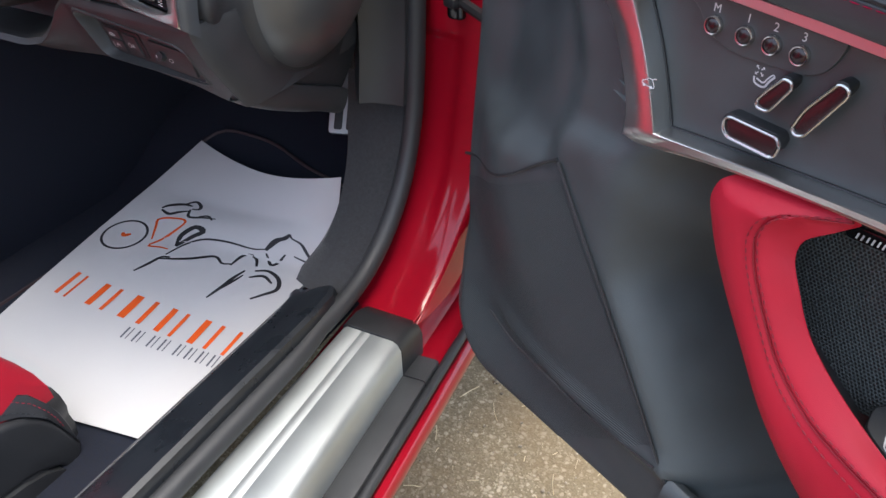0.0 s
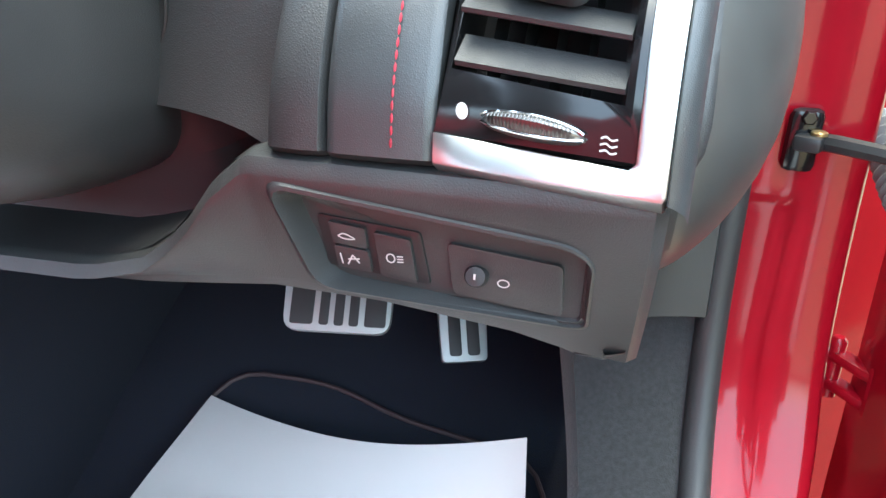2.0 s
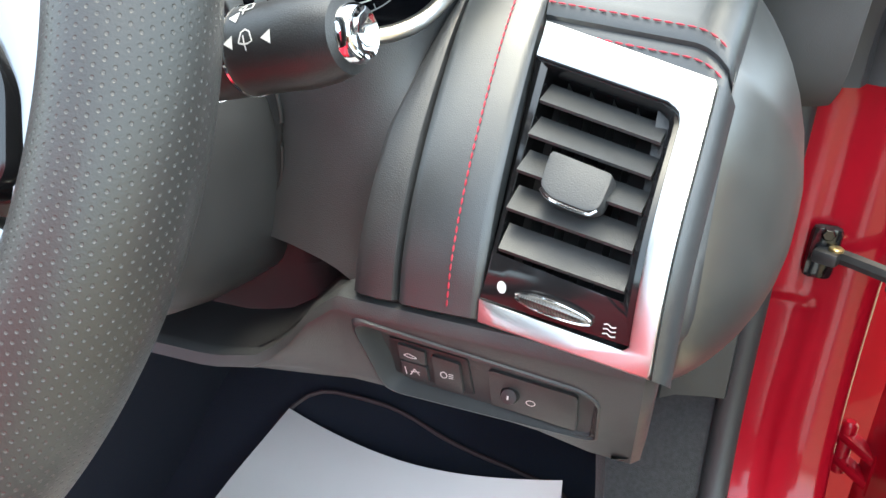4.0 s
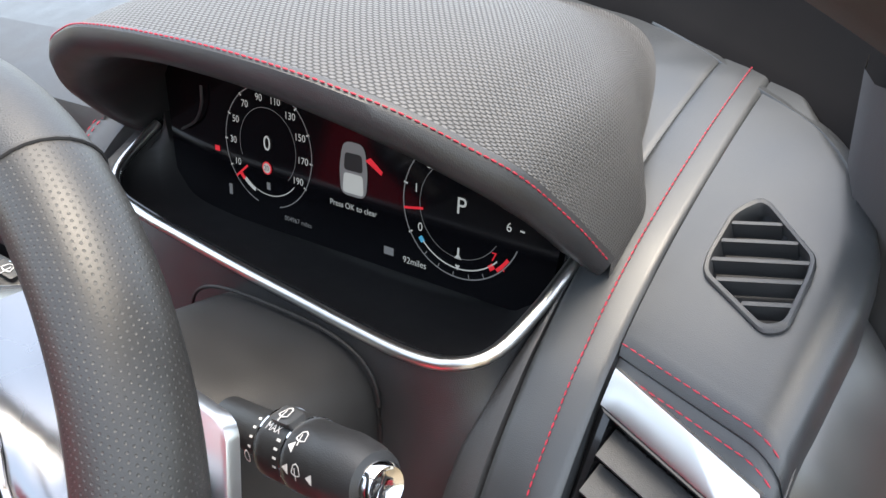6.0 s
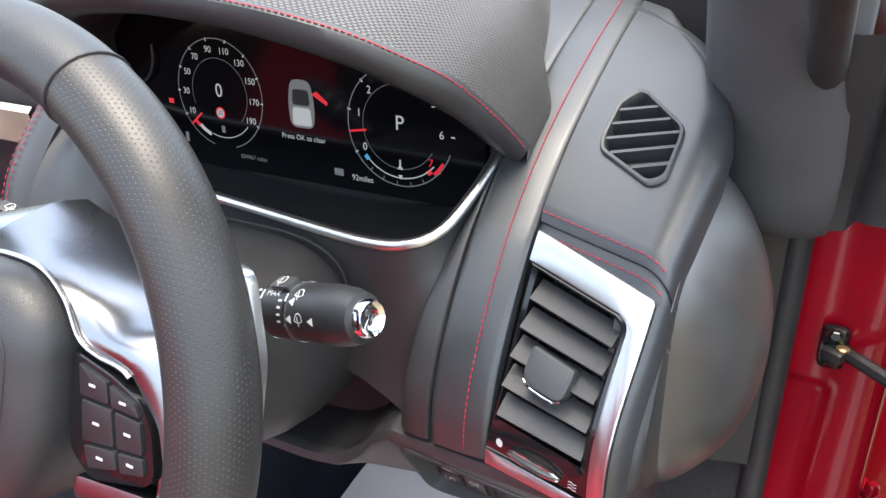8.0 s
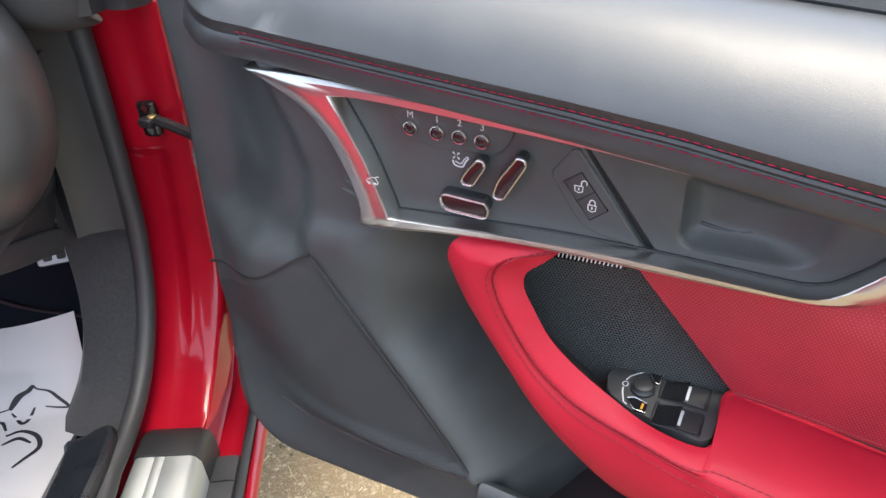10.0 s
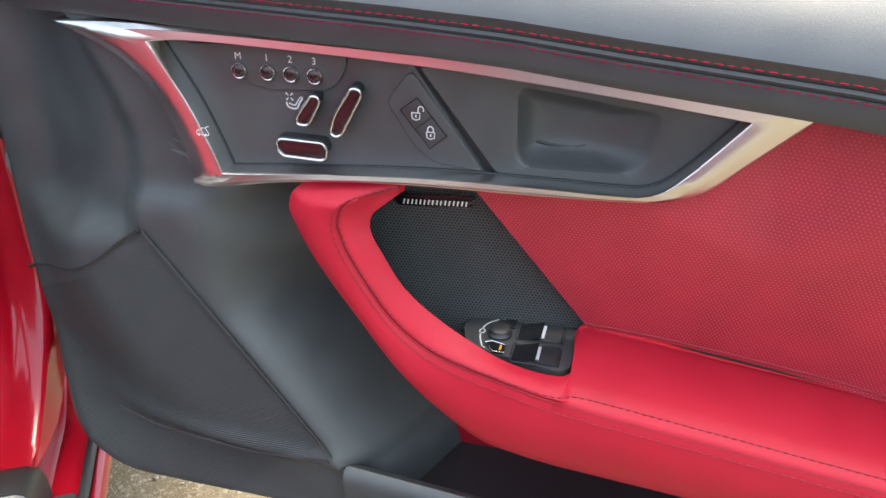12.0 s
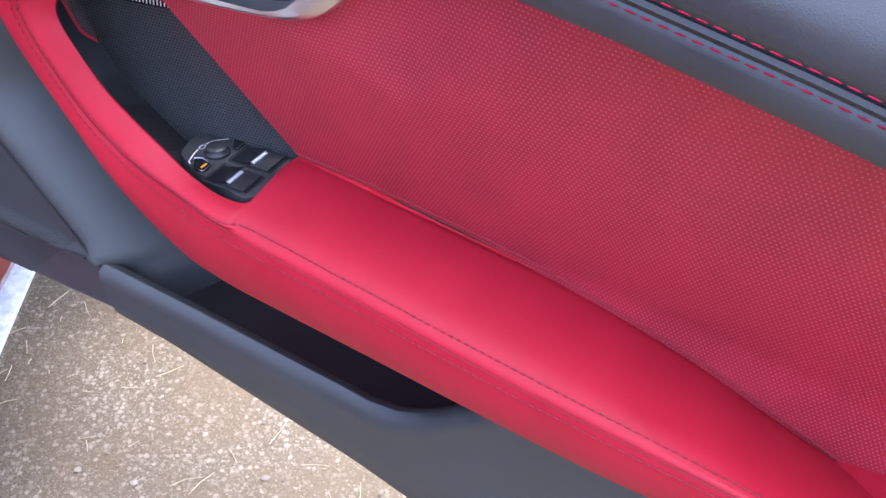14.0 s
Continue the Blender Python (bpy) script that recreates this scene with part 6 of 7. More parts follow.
def on_vent(s, t, d=0.0):
    """A place on the tall air vent: s to the right, t up, both 0 to 1."""
    p = VQ[0] * (1 - s) * (1 - t) + VQ[1] * s * (1 - t) + VQ[2] * s * t + VQ[3] * (1 - s) * t
    return p + VN * (d + 0.016 * math.sin(math.pi * t) + 0.004 * math.sin(2 * math.pi * t))


def air_vent():
    c_shape = np.vstack([[(0.0, 1.0)], even([(0.0, 1.0), (0.985, 1.0)], 10)[1:], [(1.0, 0.985)], even([(1.0, 0.985), (1.0, 0.015)], 20)[1:], [(0.985, 0.0)], even([(0.985, 0.0), (0.0, 0.0)], 10)[1:], even([(0.0, 0.068), (0.84, 0.060)], 10), [(0.868, 0.075)], even([(0.868, 0.075), (0.868, 0.80)], 20)[1:], curve([(0.868, 0.80), (0.85, 0.845), (0.78, 0.868)], 6)[1:], even([(0.78, 0.868), (0.0, 0.868)], 10)[1:]])
    tr = part("vent_trim", plate(c_shape, 0.012, on_vent, 0.0012), ALU, DASH, "satin aluminium vent surround")
    inn = np.vstack([even([(0.0, 0.866), (0.78, 0.866)], 8), curve([(0.78, 0.866), (0.85, 0.843), (0.866, 0.80)], 6)[1:], even([(0.866, 0.80), (0.866, 0.078)], 12)[1:], even([(0.866, 0.078), (0.0, 0.07)], 8)[1:]])
    hole = np.vstack([even([(0.075, 0.845), (0.74, 0.845)], 8), curve([(0.74, 0.845), (0.80, 0.825), (0.815, 0.79)], 6)[1:], even([(0.815, 0.79), (0.80, 0.20)], 12)[1:], even([(0.80, 0.20), (0.06, 0.215)], 8)[1:]])
    def lay(p, d):
        return [on_vent(s, t, d) for s, t in p]
    part("vent_bezel", loft([lay(inn, -0.008), lay(inn, -0.002), lay(inn * 0.5 + hole * 0.5, -0.0015), lay(hole, -0.004), lay(hole, -0.035)], closed=True), PIANO, tr, "gloss black vent bezel")
    part("vent_duct", flat_shape([(0.02, 0.19), (0.85, 0.19), (0.85, 0.86), (0.02, 0.86)], on_vent, -0.032), TRAY, tr, smooth=False)
    for k in range(5):
        t = 0.275 + 0.124 * k
        x0, x1 = 0.075 + 0.004 * k, 0.795
        sl = loft([[on_vent(s, t + b, d) for b, d in ((0.048, -0.0135), (-0.044, -0.0025), (-0.051, -0.004), (-0.047, -0.006), (0.044, -0.017))] for s in (x0, 0.3, 0.55, x1)], closed=True, cap=True)
        part("vent_slat", sl, PLASTIC_GREY, tr, "charcoal air vent slat")
    for s in (0.2, 0.34, 0.48, 0.62):
        part("vent_fin", loft([[on_vent(s - 0.008, t, d) for d in (-0.012, -0.03)] for t in (0.22, 0.84)]), PLASTIC, tr)
    tab = rounded([(0.25, 0.575), (0.62, 0.565), (0.60, 0.44), (0.54, 0.415), (0.33, 0.42), (0.25, 0.45)], 0.03)
    tb = part("vent_tab", plate(tab, 0.012, lambda s, t, d=0.0: on_vent(s, t, 0.004 + d - 0.025 * (t - 0.42)), 0.002), PLASTIC_GREY, tr, "charcoal vent tab with bright lip")
    part("tab_lip", tube([on_vent(s, t, 0.0045) for s, t in curve([(0.27, 0.435), (0.34, 0.412), (0.54, 0.407), (0.59, 0.428)], 10)], 0.0008, 6), CHROME, tb)
    # air-flow wheel below
    wh = []
    for s in np.linspace(0.22, 0.66, 24):
        q = (s - 0.44) / 0.22
        h = 0.021 * math.sqrt(max(0.02, 1 - q * q * 0.96))
        wh.append([on_vent(s, 0.113 - 0.012 * s + 1.1 * h * math.sin(a) , -0.001 + 0.009 * math.sqrt(max(0, 1 - q * q)) * math.cos(a)) for a in np.linspace(-1.57, 1.57, 9)])
    fw = part("flow_wheel", loft(wh), KNURL, tr, "dark knurled air-flow wheel with bright edges")
    for sg in (-1, 1):
        part("wheel_edge", tube([on_vent(s, 0.113 - 0.012 * s + sg * 0.021 * math.sqrt(max(0.02, 1 - ((s - 0.44) / 0.22) ** 2 * 0.96)), 0.0012 + 0.003 * math.sqrt(max(0, 1 - ((s - 0.44) / 0.22) ** 2))) for s in np.linspace(0.225, 0.655, 24)], 0.0006, 6), CHROME, fw, "bright wheel edge")
    for s in np.linspace(0.26, 0.61, 22):
        q = (s - 0.44) / 0.22
        h = 0.021 * math.sqrt(max(0.02, 1 - q * q * 0.96))
        part("wheel_rib", tube([on_vent(s + 0.006 * b, 0.113 - 0.012 * s + 1.1 * h * math.sin(a), -0.0004 + 0.009 * math.sqrt(max(0, 1 - q * q)) * math.cos(a)) for a, b in zip(np.linspace(-1.2, 1.2, 7), np.linspace(-1, 1, 7))], 0.0003, 5), KNURL, fw)
    dot = [(0.13 + 0.028 * math.cos(a), 0.122 + 0.018 * math.sin(a)) for a in np.linspace(0, 6.28, 16, endpoint=False)]
    part("vent_mark", flat_shape(dot, on_vent, -0.0008), PRINT, tr, smooth=False)
    for k in range(3):
        part("vent_mark", ribbon(curve([(0.72 + 0.001 * k, 0.089 + 0.014 * k), (0.745, 0.093 + 0.014 * k), (0.765, 0.087 + 0.014 * k), (0.79, 0.091 + 0.014 * k)], 10), 0.004, on_vent, -0.0008), PRINT, tr, smooth=False)


def end_dome():
    """Rounded end of the dash by the door: a lip round it, a shallow valley, and the smooth dome."""
    path = curve([(0.672, 0.800), (0.690, 0.766), (0.715, 0.745), (0.75, 0.725), (0.783, 0.709), (0.815, 0.695), (0.85, 0.681), (0.876, 0.668)], 40)
    tan = np.gradient(path, axis=0)
    tan /= np.linalg.norm(tan, axis=1)[:, None]
    rows = []
    for (y, z), (ty, tz) in zip(path[9:], tan[9:]):
        inner = float(np.interp(y, [0.72, 0.75], [-0.287, -0.33]))
        rows.append([(max(x, inner), y - tz * d, z + ty * d) for x, d in ((-0.33, 0.010), (-0.30, 0.001), (-0.286, 0.0), (-0.278, 0.002), (-0.2735, 0.007), (-0.272, 0.014), (-0.272, 0.027), (-0.274, 0.031), (-0.279, 0.0325), (-0.30, 0.033))])
    part("lower_band", loft(rows), PLASTIC_GREY, DASH, "charcoal rounded band under the end dome")
    cy, cz = 0.815, 0.872
    foot = [(y - tz * 0.026, z + ty * 0.026) for (y, z), (ty, tz) in list(zip(path, tan))[9::5]]
    loop = [(0.742, 0.972), (0.716, 0.955), (0.700, 0.93), (0.6815, 0.90), (0.667, 0.875), (0.668, 0.848), (0.692, 0.820)] + foot + [(0.93, 0.74), (0.94, 0.80), (0.94, 0.90), (0.935, 0.98), (0.90, 1.025), (0.86, 1.022), (0.81, 1.006), (0.775, 0.990), (0.742, 0.972)]
    loop = curve(loop, 400)
    ang = np.unwrap(np.arctan2(loop[:, 1] - cz, loop[:, 0] - cy))
    far = np.hypot(loop[:, 0] - cy, loop[:, 1] - cz)
    if ang[-1] < ang[0]:
        ang, far = ang[::-1], far[::-1]
    A = np.linspace(ang[0], ang[0] + 2 * math.pi, 96, endpoint=False)
    R = np.interp(A, ang, far)
    rim = np.array([((0.094 if math.cos(a) > 0 else 0.090) * math.cos(a) + 0.0044 * math.sin(a), (0.130 if math.sin(a) > 0 else 0.112) * math.sin(a)) for a in A])
    rimr = np.minimum(np.hypot(rim[:, 0], rim[:, 1]), R * 0.93)
    groove = np.array([smooth01((-math.sin(a) - 0.05) / 0.4) for a in A])
    rings = []
    for f, x, g in ((1.0, -0.292, 0), (1.0, -0.270, 1.0), (0.97, -0.2630, 1.0), (0.90, -0.2600, 1.0), (0.80, -0.2600, 0.9), (0.66, -0.2640, 0.6), (0.50, -0.2675, 0.3), (0.34, -0.2690, 0.1), (0.20, -0.2680, 0), (0.08, -0.2645, 0), (0.0, -0.2605, 0)):
        r = rimr + (R - rimr) * f
        rings.append([(x - 0.020 * g * gr, cy + k * math.cos(a), cz + k * math.sin(a)) for a, k, gr in zip(A, r, groove)])
    part("end_shell", loft(rings, closed=True), LEATHER, DASH, "black grained shell round the end dome")
    rings = []
    for k, x in [(1.02, -0.285), (1.012, -0.2625)] + [(k, -0.2605 + 0.053 * (1 - k ** 2.2) ** 0.85) for k in (1.0, 0.985, 0.96, 0.92, 0.86, 0.78, 0.68, 0.55, 0.4, 0.25, 0.1, 0.002)]:
        rings.append([(x, cy + r * k * math.cos(a), cz + r * k * math.sin(a)) for a, r in zip(A, rimr)])
    part("end_dome", loft(rings, closed=True), surface("smooth_charcoal", (0.040, 0.041, 0.041), 0.38, grain=0.1, gscale=1500, specular=1.0), DASH, "smooth charcoal end dome")
    # gloss strip between the vent surround and the shell
    rows = []
    for t in np.linspace(0.0, 0.99, 24):
        rows.append([on_vent(a, t - 0.03 * (a - 1.0), d) for a, d in ((0.995, -0.012), (1.003, -0.0025), (1.010, -0.002), (1.04, -0.004), (1.075, -0.009), (1.09, -0.020))])
    part("end_strip", loft(rows), LEATHER_SOFT, DASH, "black strip beside the vent")


CH = [(-0.814, 0.805, 1.017), (-0.814, 0.785, 1.006), (-0.808, 0.757, 0.992), (-0.785, 0.737, 0.982), (-0.74, 0.728, 0.978), (-0.68, 0.7225, 0.975), (-0.617, 0.717, 0.972), (-0.56, 0.7125, 0.970), (-0.51, 0.7085, 0.968), (-0.466, 0.706, 0.967), (-0.437, 0.710, 0.969), (-0.418, 0.724, 0.976), (-0.409, 0.755, 0.991), (-0.4045, 0.784, 1.006), (-0.402, 0.803, 1.016)]


def on_screen(x, z, d=0.0):
    """A place on the instrument screen, d towards the driver."""
    return Vector((x, 0.803 - d - 0.10 * (z - 1.0) * -1.0, z))


def cluster():
    ch = curve(CH, 70)
    bright = part("cluster_bezel", tube(ch, 0.0044, 10), ALU, DASH, "satin bright lower bezel of the instrument tray")
    part("bezel_edge", tube(ch + np.array((0, 0.0045, 0.0018)), 0.0016, 8), PIANO, bright)
    # tray from the bezel back to the screen
    back = curve([(-0.80, 0.803, 1.03), (-0.798, 0.803, 1.0), (-0.785, 0.802, 0.975), (-0.75, 0.80, 0.958), (-0.61, 0.80, 0.952), (-0.47, 0.80, 0.953), (-0.44, 0.801, 0.962), (-0.424, 0.802, 0.98), (-0.416, 0.803, 1.0), (-0.412, 0.803, 1.02)], 70)
    part("cluster_tray", loft([[tuple(p) for p in ch + np.array((0, 0.003, -0.001))], [tuple(p) for p in ch * 0.8 + back * 0.2 + np.array((0, 0.0, -0.010))], [tuple(p) for p in ch * 0.35 + back * 0.65 + np.array((0, 0.0, -0.008))], [tuple(p) for p in back], [tuple(p + np.array((0, 0.02, 0))) for p in back]]), TRAY, DASH, "dark matt instrument tray")
    # facia under the bezel
    low = curve([(-0.840, 0.80, 1.025), (-0.842, 0.755, 0.985), (-0.84, 0.71, 0.94), (-0.83, 0.675, 0.88), (-0.80, 0.667, 0.858), (-0.70, 0.70, 0.845), (-0.577, 0.705, 0.85), (-0.50, 0.700, 0.853), (-0.455, 0.688, 0.850), (-0.424, 0.682, 0.846), (-0.417, 0.691, 0.912), (-0.411, 0.715, 0.950), (-0.403, 0.752, 0.983), (-0.400, 0.800, 1.012)], 70)
    rows = []
    for f in np.linspace(0, 1, 10):
        bow = 0.010 * math.sin(math.pi * f) * (1 if f < 1 else 0)
        rows.append([tuple(p + np.array((0, bow * 0.7, -0.2 * bow))) for p in (ch + np.array((0, -0.001, -0.003))) * (1 - f) + low * f])
    part("facia", loft(rows), LEATHER, DASH, "black leather facia round the instruments")
    scr = part("instrument_screen", plate(rounded([(-0.79, 0.955), (-0.425, 0.955), (-0.414, 1.09), (-0.80, 1.09)], 0.02), 0.01, lambda a, b, d=0.0: on_screen(a, b, d)), SCREEN, DASH, "dark glossy digital instrument screen showing dials")
    S = lambda a, b, d=0.0: on_screen(a, b, d + 0.0006)

    def arc(cx, cz, r, a0, a1, w, mat, n=40):
        p = [(cx + r * math.cos(radians(a)), cz + r * math.sin(radians(a))) for a in np.linspace(a0, a1, n)]
        part("dial_line", ribbon(p, w, S), mat, scr, smooth=False)

    def tick(cx, cz, r0, r1, a, w, mat):
        ca, sa = math.cos(radians(a)), math.sin(radians(a))
        part("dial_tick", ribbon(even([(cx + r0 * ca, cz + r0 * sa), (cx + r1 * ca, cz + r1 * sa)], 3), w, S), mat, scr, smooth=False)
    # speed dial
    cx, cz, r = -0.6765, 1.0215, 0.0475
    arc(cx, cz, r, -75, 255, 0.0008, GLOW_DIM, 60)
    arc(cx, cz, 0.031, -45, 200, 0.0004, GLOW_DIM)
    for k, v in enumerate(("10", "30", "50", "70", "90", "110", "130", "150", "170", "190")):
        a = 207 - k * 26.5
        lettering(v, 0.0078, S, (cx + 0.0385 * math.cos(radians(a)), cz + 0.0385 * math.sin(radians(a))), GLOW_WHITE, scr, "dial_number")
        tick(cx, cz, 0.0455, 0.0485, a, 0.0012, GLOW_WHITE)
    lettering("0", 0.0165, S, (cx, cz + 0.003), GLOW_WHITE, scr, "dial_number")
    tick(cx, cz, 0.030, 0.048, 219, 0.0018, GLOW_RED)
    arc(cx, cz - 0.0, 0.040, 228, 248, 0.0034, GLOW_WHITE, 8)
    arc(cx, cz - 0.0, 0.041, 219, 228, 0.0034, GLOW_RED, 6)
    arc(cx, cz, 0.0385, 250, 318, 0.0007, GLOW_WHITE, 20)
    ringp = [(cx - 0.001 + 0.0052 * math.cos(a), cz - 0.0165 + 0.0052 * math.sin(a)) for a in np.linspace(0, 6.28, 24, endpoint=False)]
    part("limit_sign", flat_shape(ringp, S, 0.0002), GLOW_RED, scr, smooth=False)
    part("limit_sign_face", flat_shape([(cx - 0.001 + (p[0] - cx + 0.001) * 0.76, cz - 0.0165 + (p[1] - cz + 0.0165) * 0.76) for p in ringp], S, 0.0004), GLOW_WHITE, scr, smooth=False)
    lettering("20", 0.0058, S, (cx - 0.001, cz - 0.0165), INK, scr, "sign_number", 0.0007)
    part("fuel_mark", flat_shape([(cx - 0.002, cz - 0.034), (cx + 0.002, cz - 0.034), (cx + 0.002, cz - 0.028), (cx - 0.002, cz - 0.028)], S), GLOW_DIM, scr, smooth=False)
    lettering("004967 miles", 0.0055, S, (cx + 0.032, cz - 0.053), GLOW_DIM, scr, "odometer")
    part("warning_lamp", flat_shape([(-0.7385, 1.008), (-0.7325, 1.008), (-0.7325, 1.0125), (-0.7385, 1.0125)], S), GLOW_RED, scr, smooth=False)
    part("belt_lamp", flat_shape([(-0.7235, 0.974), (-0.7195, 0.974), (-0.7195, 0.983), (-0.7235, 0.983)], S), GLOW_DIM, scr, smooth=False)
    # rev dial
    cx, cz, r = -0.4945, 1.0135, 0.0475
    arc(cx, cz, r, 118, 340, 0.0009, GLOW_DIM, 60)
    arc(cx, cz, 0.0335, 60, 330, 0.0004, GLOW_DIM)
    for v, a, m in (("0", 211, GLOW_WHITE), ("1", 168, GLOW_WHITE), ("2", 135, GLOW_WHITE), ("3", 100, GLOW_WHITE), ("4", 70, GLOW_WHITE), ("5", 35, GLOW_WHITE), ("6", -3, GLOW_WHITE), ("7", -42, GLOW_RED)):
        lettering(v, 0.0088, S, (cx + 0.0375 * math.cos(radians(a)), cz + 0.0375 * math.sin(radians(a))), m, scr, "dial_number")
        tick(cx, cz, 0.0455, 0.0488, a, 0.0012, m)
    lettering("P", 0.0165, S, (cx + 0.0005, cz + 0.003), GLOW_WHITE, scr, "gear_letter")
    tick(cx, cz, 0.031, 0.0475, 190, 0.0018, GLOW_RED)
    arc(cx, cz, 0.041, 222, 318, 0.0009, GLOW_WHITE, 24)
    arc(cx, cz, 0.0415, 219, 225, 0.0036, GLOW_BLUE, 4)
    arc(cx, cz, 0.042, 306, 312, 0.004, GLOW_RED, 4)
    arc(cx, cz, 0.0455, 312, 328, 0.0026, GLOW_RED, 8)
    for a in (234, 250, 266, 282, 297):
        tick(cx, cz, 0.044, 0.0475, a, 0.0007, GLOW_DIM)
    part("coolant_mark", flat_shape([(cx - 0.003, cz - 0.034), (cx + 0.003, cz - 0.034), (cx + 0.0008, cz - 0.031), (cx + 0.0008, cz - 0.026), (cx - 0.0008, cz - 0.026), (cx - 0.0008, cz - 0.031)], S), GLOW_WHITE, scr, smooth=False)
    part("coolant_pointer", flat_shape([(cx - 0.002, cz - 0.0385), (cx + 0.002, cz - 0.0385), (cx, cz - 0.0425)], S), GLOW_WHITE, scr, smooth=False)
    lettering("92miles", 0.0068, S, (cx - 0.036, cz - 0.047), GLOW_WHITE, scr, "range_number")
    part("fuel_mark", flat_shape([(cx - 0.064, cz - 0.0475), (cx - 0.055, cz - 0.0475), (cx - 0.055, cz - 0.0415), (cx - 0.064, cz - 0.0415)], S), GLOW_DIM, scr, smooth=False)
    # car picture with an open door, and its message
    U = lambda a, b, d=0.0: S(a, b + 0.010, d)
    body = rounded([(-0.600, 0.992), (-0.576, 0.992), (-0.5745, 1.012), (-0.578, 1.032), (-0.598, 1.032), (-0.6015, 1.012)], 0.007)
    part("car_picture", flat_shape(body, U), GLOW_DIM, scr, smooth=False)
    part("car_picture_tail", flat_shape(rounded([(-0.598, 0.994), (-0.578, 0.994), (-0.579, 1.009), (-0.597, 1.009)], 0.003), U, 0.0002), GLOW_WHITE, scr, smooth=False)
    part("car_picture_cabin", flat_shape(rounded([(-0.597, 1.011), (-0.579, 1.011), (-0.580, 1.024), (-0.596, 1.024)], 0.003), U, 0.0002), TRAY, scr, smooth=False)
    part("door_picture", flat_shape([(-0.577, 1.021), (-0.562, 1.013), (-0.561, 1.016), (-0.572, 1.024)], U), GLOW_RED, scr, smooth=False)
    lettering("Press OK to clear", 0.0062, U, (-0.588, 0.9835), GLOW_WHITE, scr, "message")
    # arc of gloss on the screen, imitated by a thin grey tube
    part("screen_gloss_arc", tube([on_screen(x, z, 0.004) for x, z in curve([(-0.775, 1.02), (-0.757, 1.03), (-0.748, 1.045), (-0.747, 1.06)], 14)], 0.0012, 6), PLASTIC_GREY, scr)


def hood():
    F = curve([(-0.842, 0.790, 1.022), (-0.832, 0.765, 1.046), (-0.812, 0.735, 1.076), (-0.787, 0.714, 1.098), (-0.758, 0.699, 1.113), (-0.725, 0.688, 1.124), (-0.685, 0.677, 1.134), (-0.64, 0.6735, 1.1375), (-0.59, 0.674, 1.137), (-0.55, 0.677, 1.134), (-0.514, 0.6825, 1.1285), (-0.484, 0.690, 1.121), (-0.456, 0.700, 1.111), (-0.432, 0.7145, 1.0965), (-0.408, 0.733, 1.078), (-0.389, 0.760, 1.046), (-0.379, 0.783, 1.018)], 80)
    rows = []
    for f in np.linspace(0, 1, 40):
        row = []
        for p in F:
            side = abs(p[0] - MID) / 0.232
            yb = 1.10 - 0.11 * side ** 2 - 0.10 * side ** 6
            zb = drop(yb) - 0.001
            g = f
            y = p[1] + (yb - p[1]) * g
            wide = 1.0 - 0.13 * smooth01((f - 0.35) / 0.65)
            x = MID + (p[0] - MID) * wide
            rise = max(0.0, p[2] - 1.022) / 0.115
            z = p[2] + (zb - p[2]) * smooth01(g) + 0.030 * math.sin(math.pi * min(1, g * 1.05)) * rise ** 0.7
            z = max(z, 1.0)
            row.append((x, y, z))
        (x0, y0, z0), (x1, y1, z1) = row[0], row[-1]
        rows.append([(x0 + 0.002, y0, z0 - 0.03)] + row + [(x1 - 0.002, y1, z1 - 0.03)])
    cl = part("hood_cloth", loft([list(r) for r in zip(*rows)]), WEAVE, DASH, "woven black cloth instrument hood")
    stitches([(x, y - 0.0012, z + 0.001) for x, y, z in F], RED_THREAD, cl, 0.0034, 0.0008, 0.0006)
    # rolled leather lip under the stitching, deeper towards its ends
    lip = []
    for p in F:
        side = min(1, abs(p[0] - MID) / 0.232)
        k = float(np.interp(side, [0, 0.3, 0.5, 0.73, 0.85, 0.95, 1.0], [0.020, 0.022, 0.025, 0.029, 0.030, 0.024, 0.014]))
        a1 = float(np.interp(side, [0, 0.5, 0.8, 1.0], [0.020, 0.020, 0.026, 0.02]))
        sx = -math.copysign(1, p[0] - MID) * smooth01((side - 0.75) / 0.25) * 0.018
        sec = [(0.3, 0.04, 0), (0.02, 0.04, 0), (-0.12, -0.03, 0), (-0.18, -0.25, 0.1), (-0.10, -0.55, 0.3), (0.25, -0.85, 0.7), (0.7, -0.98, 1.0), (1.2, -1.0, 1.0), (3.0, -0.9, 1.0), (5.0, -0.5, 1.0)]
        lip.append([(p[0] + sx * c, p[1] + a * a1, p[2] + b * k) for a, b, c in sec])
    part("hood_lip", loft(lip), LEATHER, DASH, "rolled black leather hood lip")


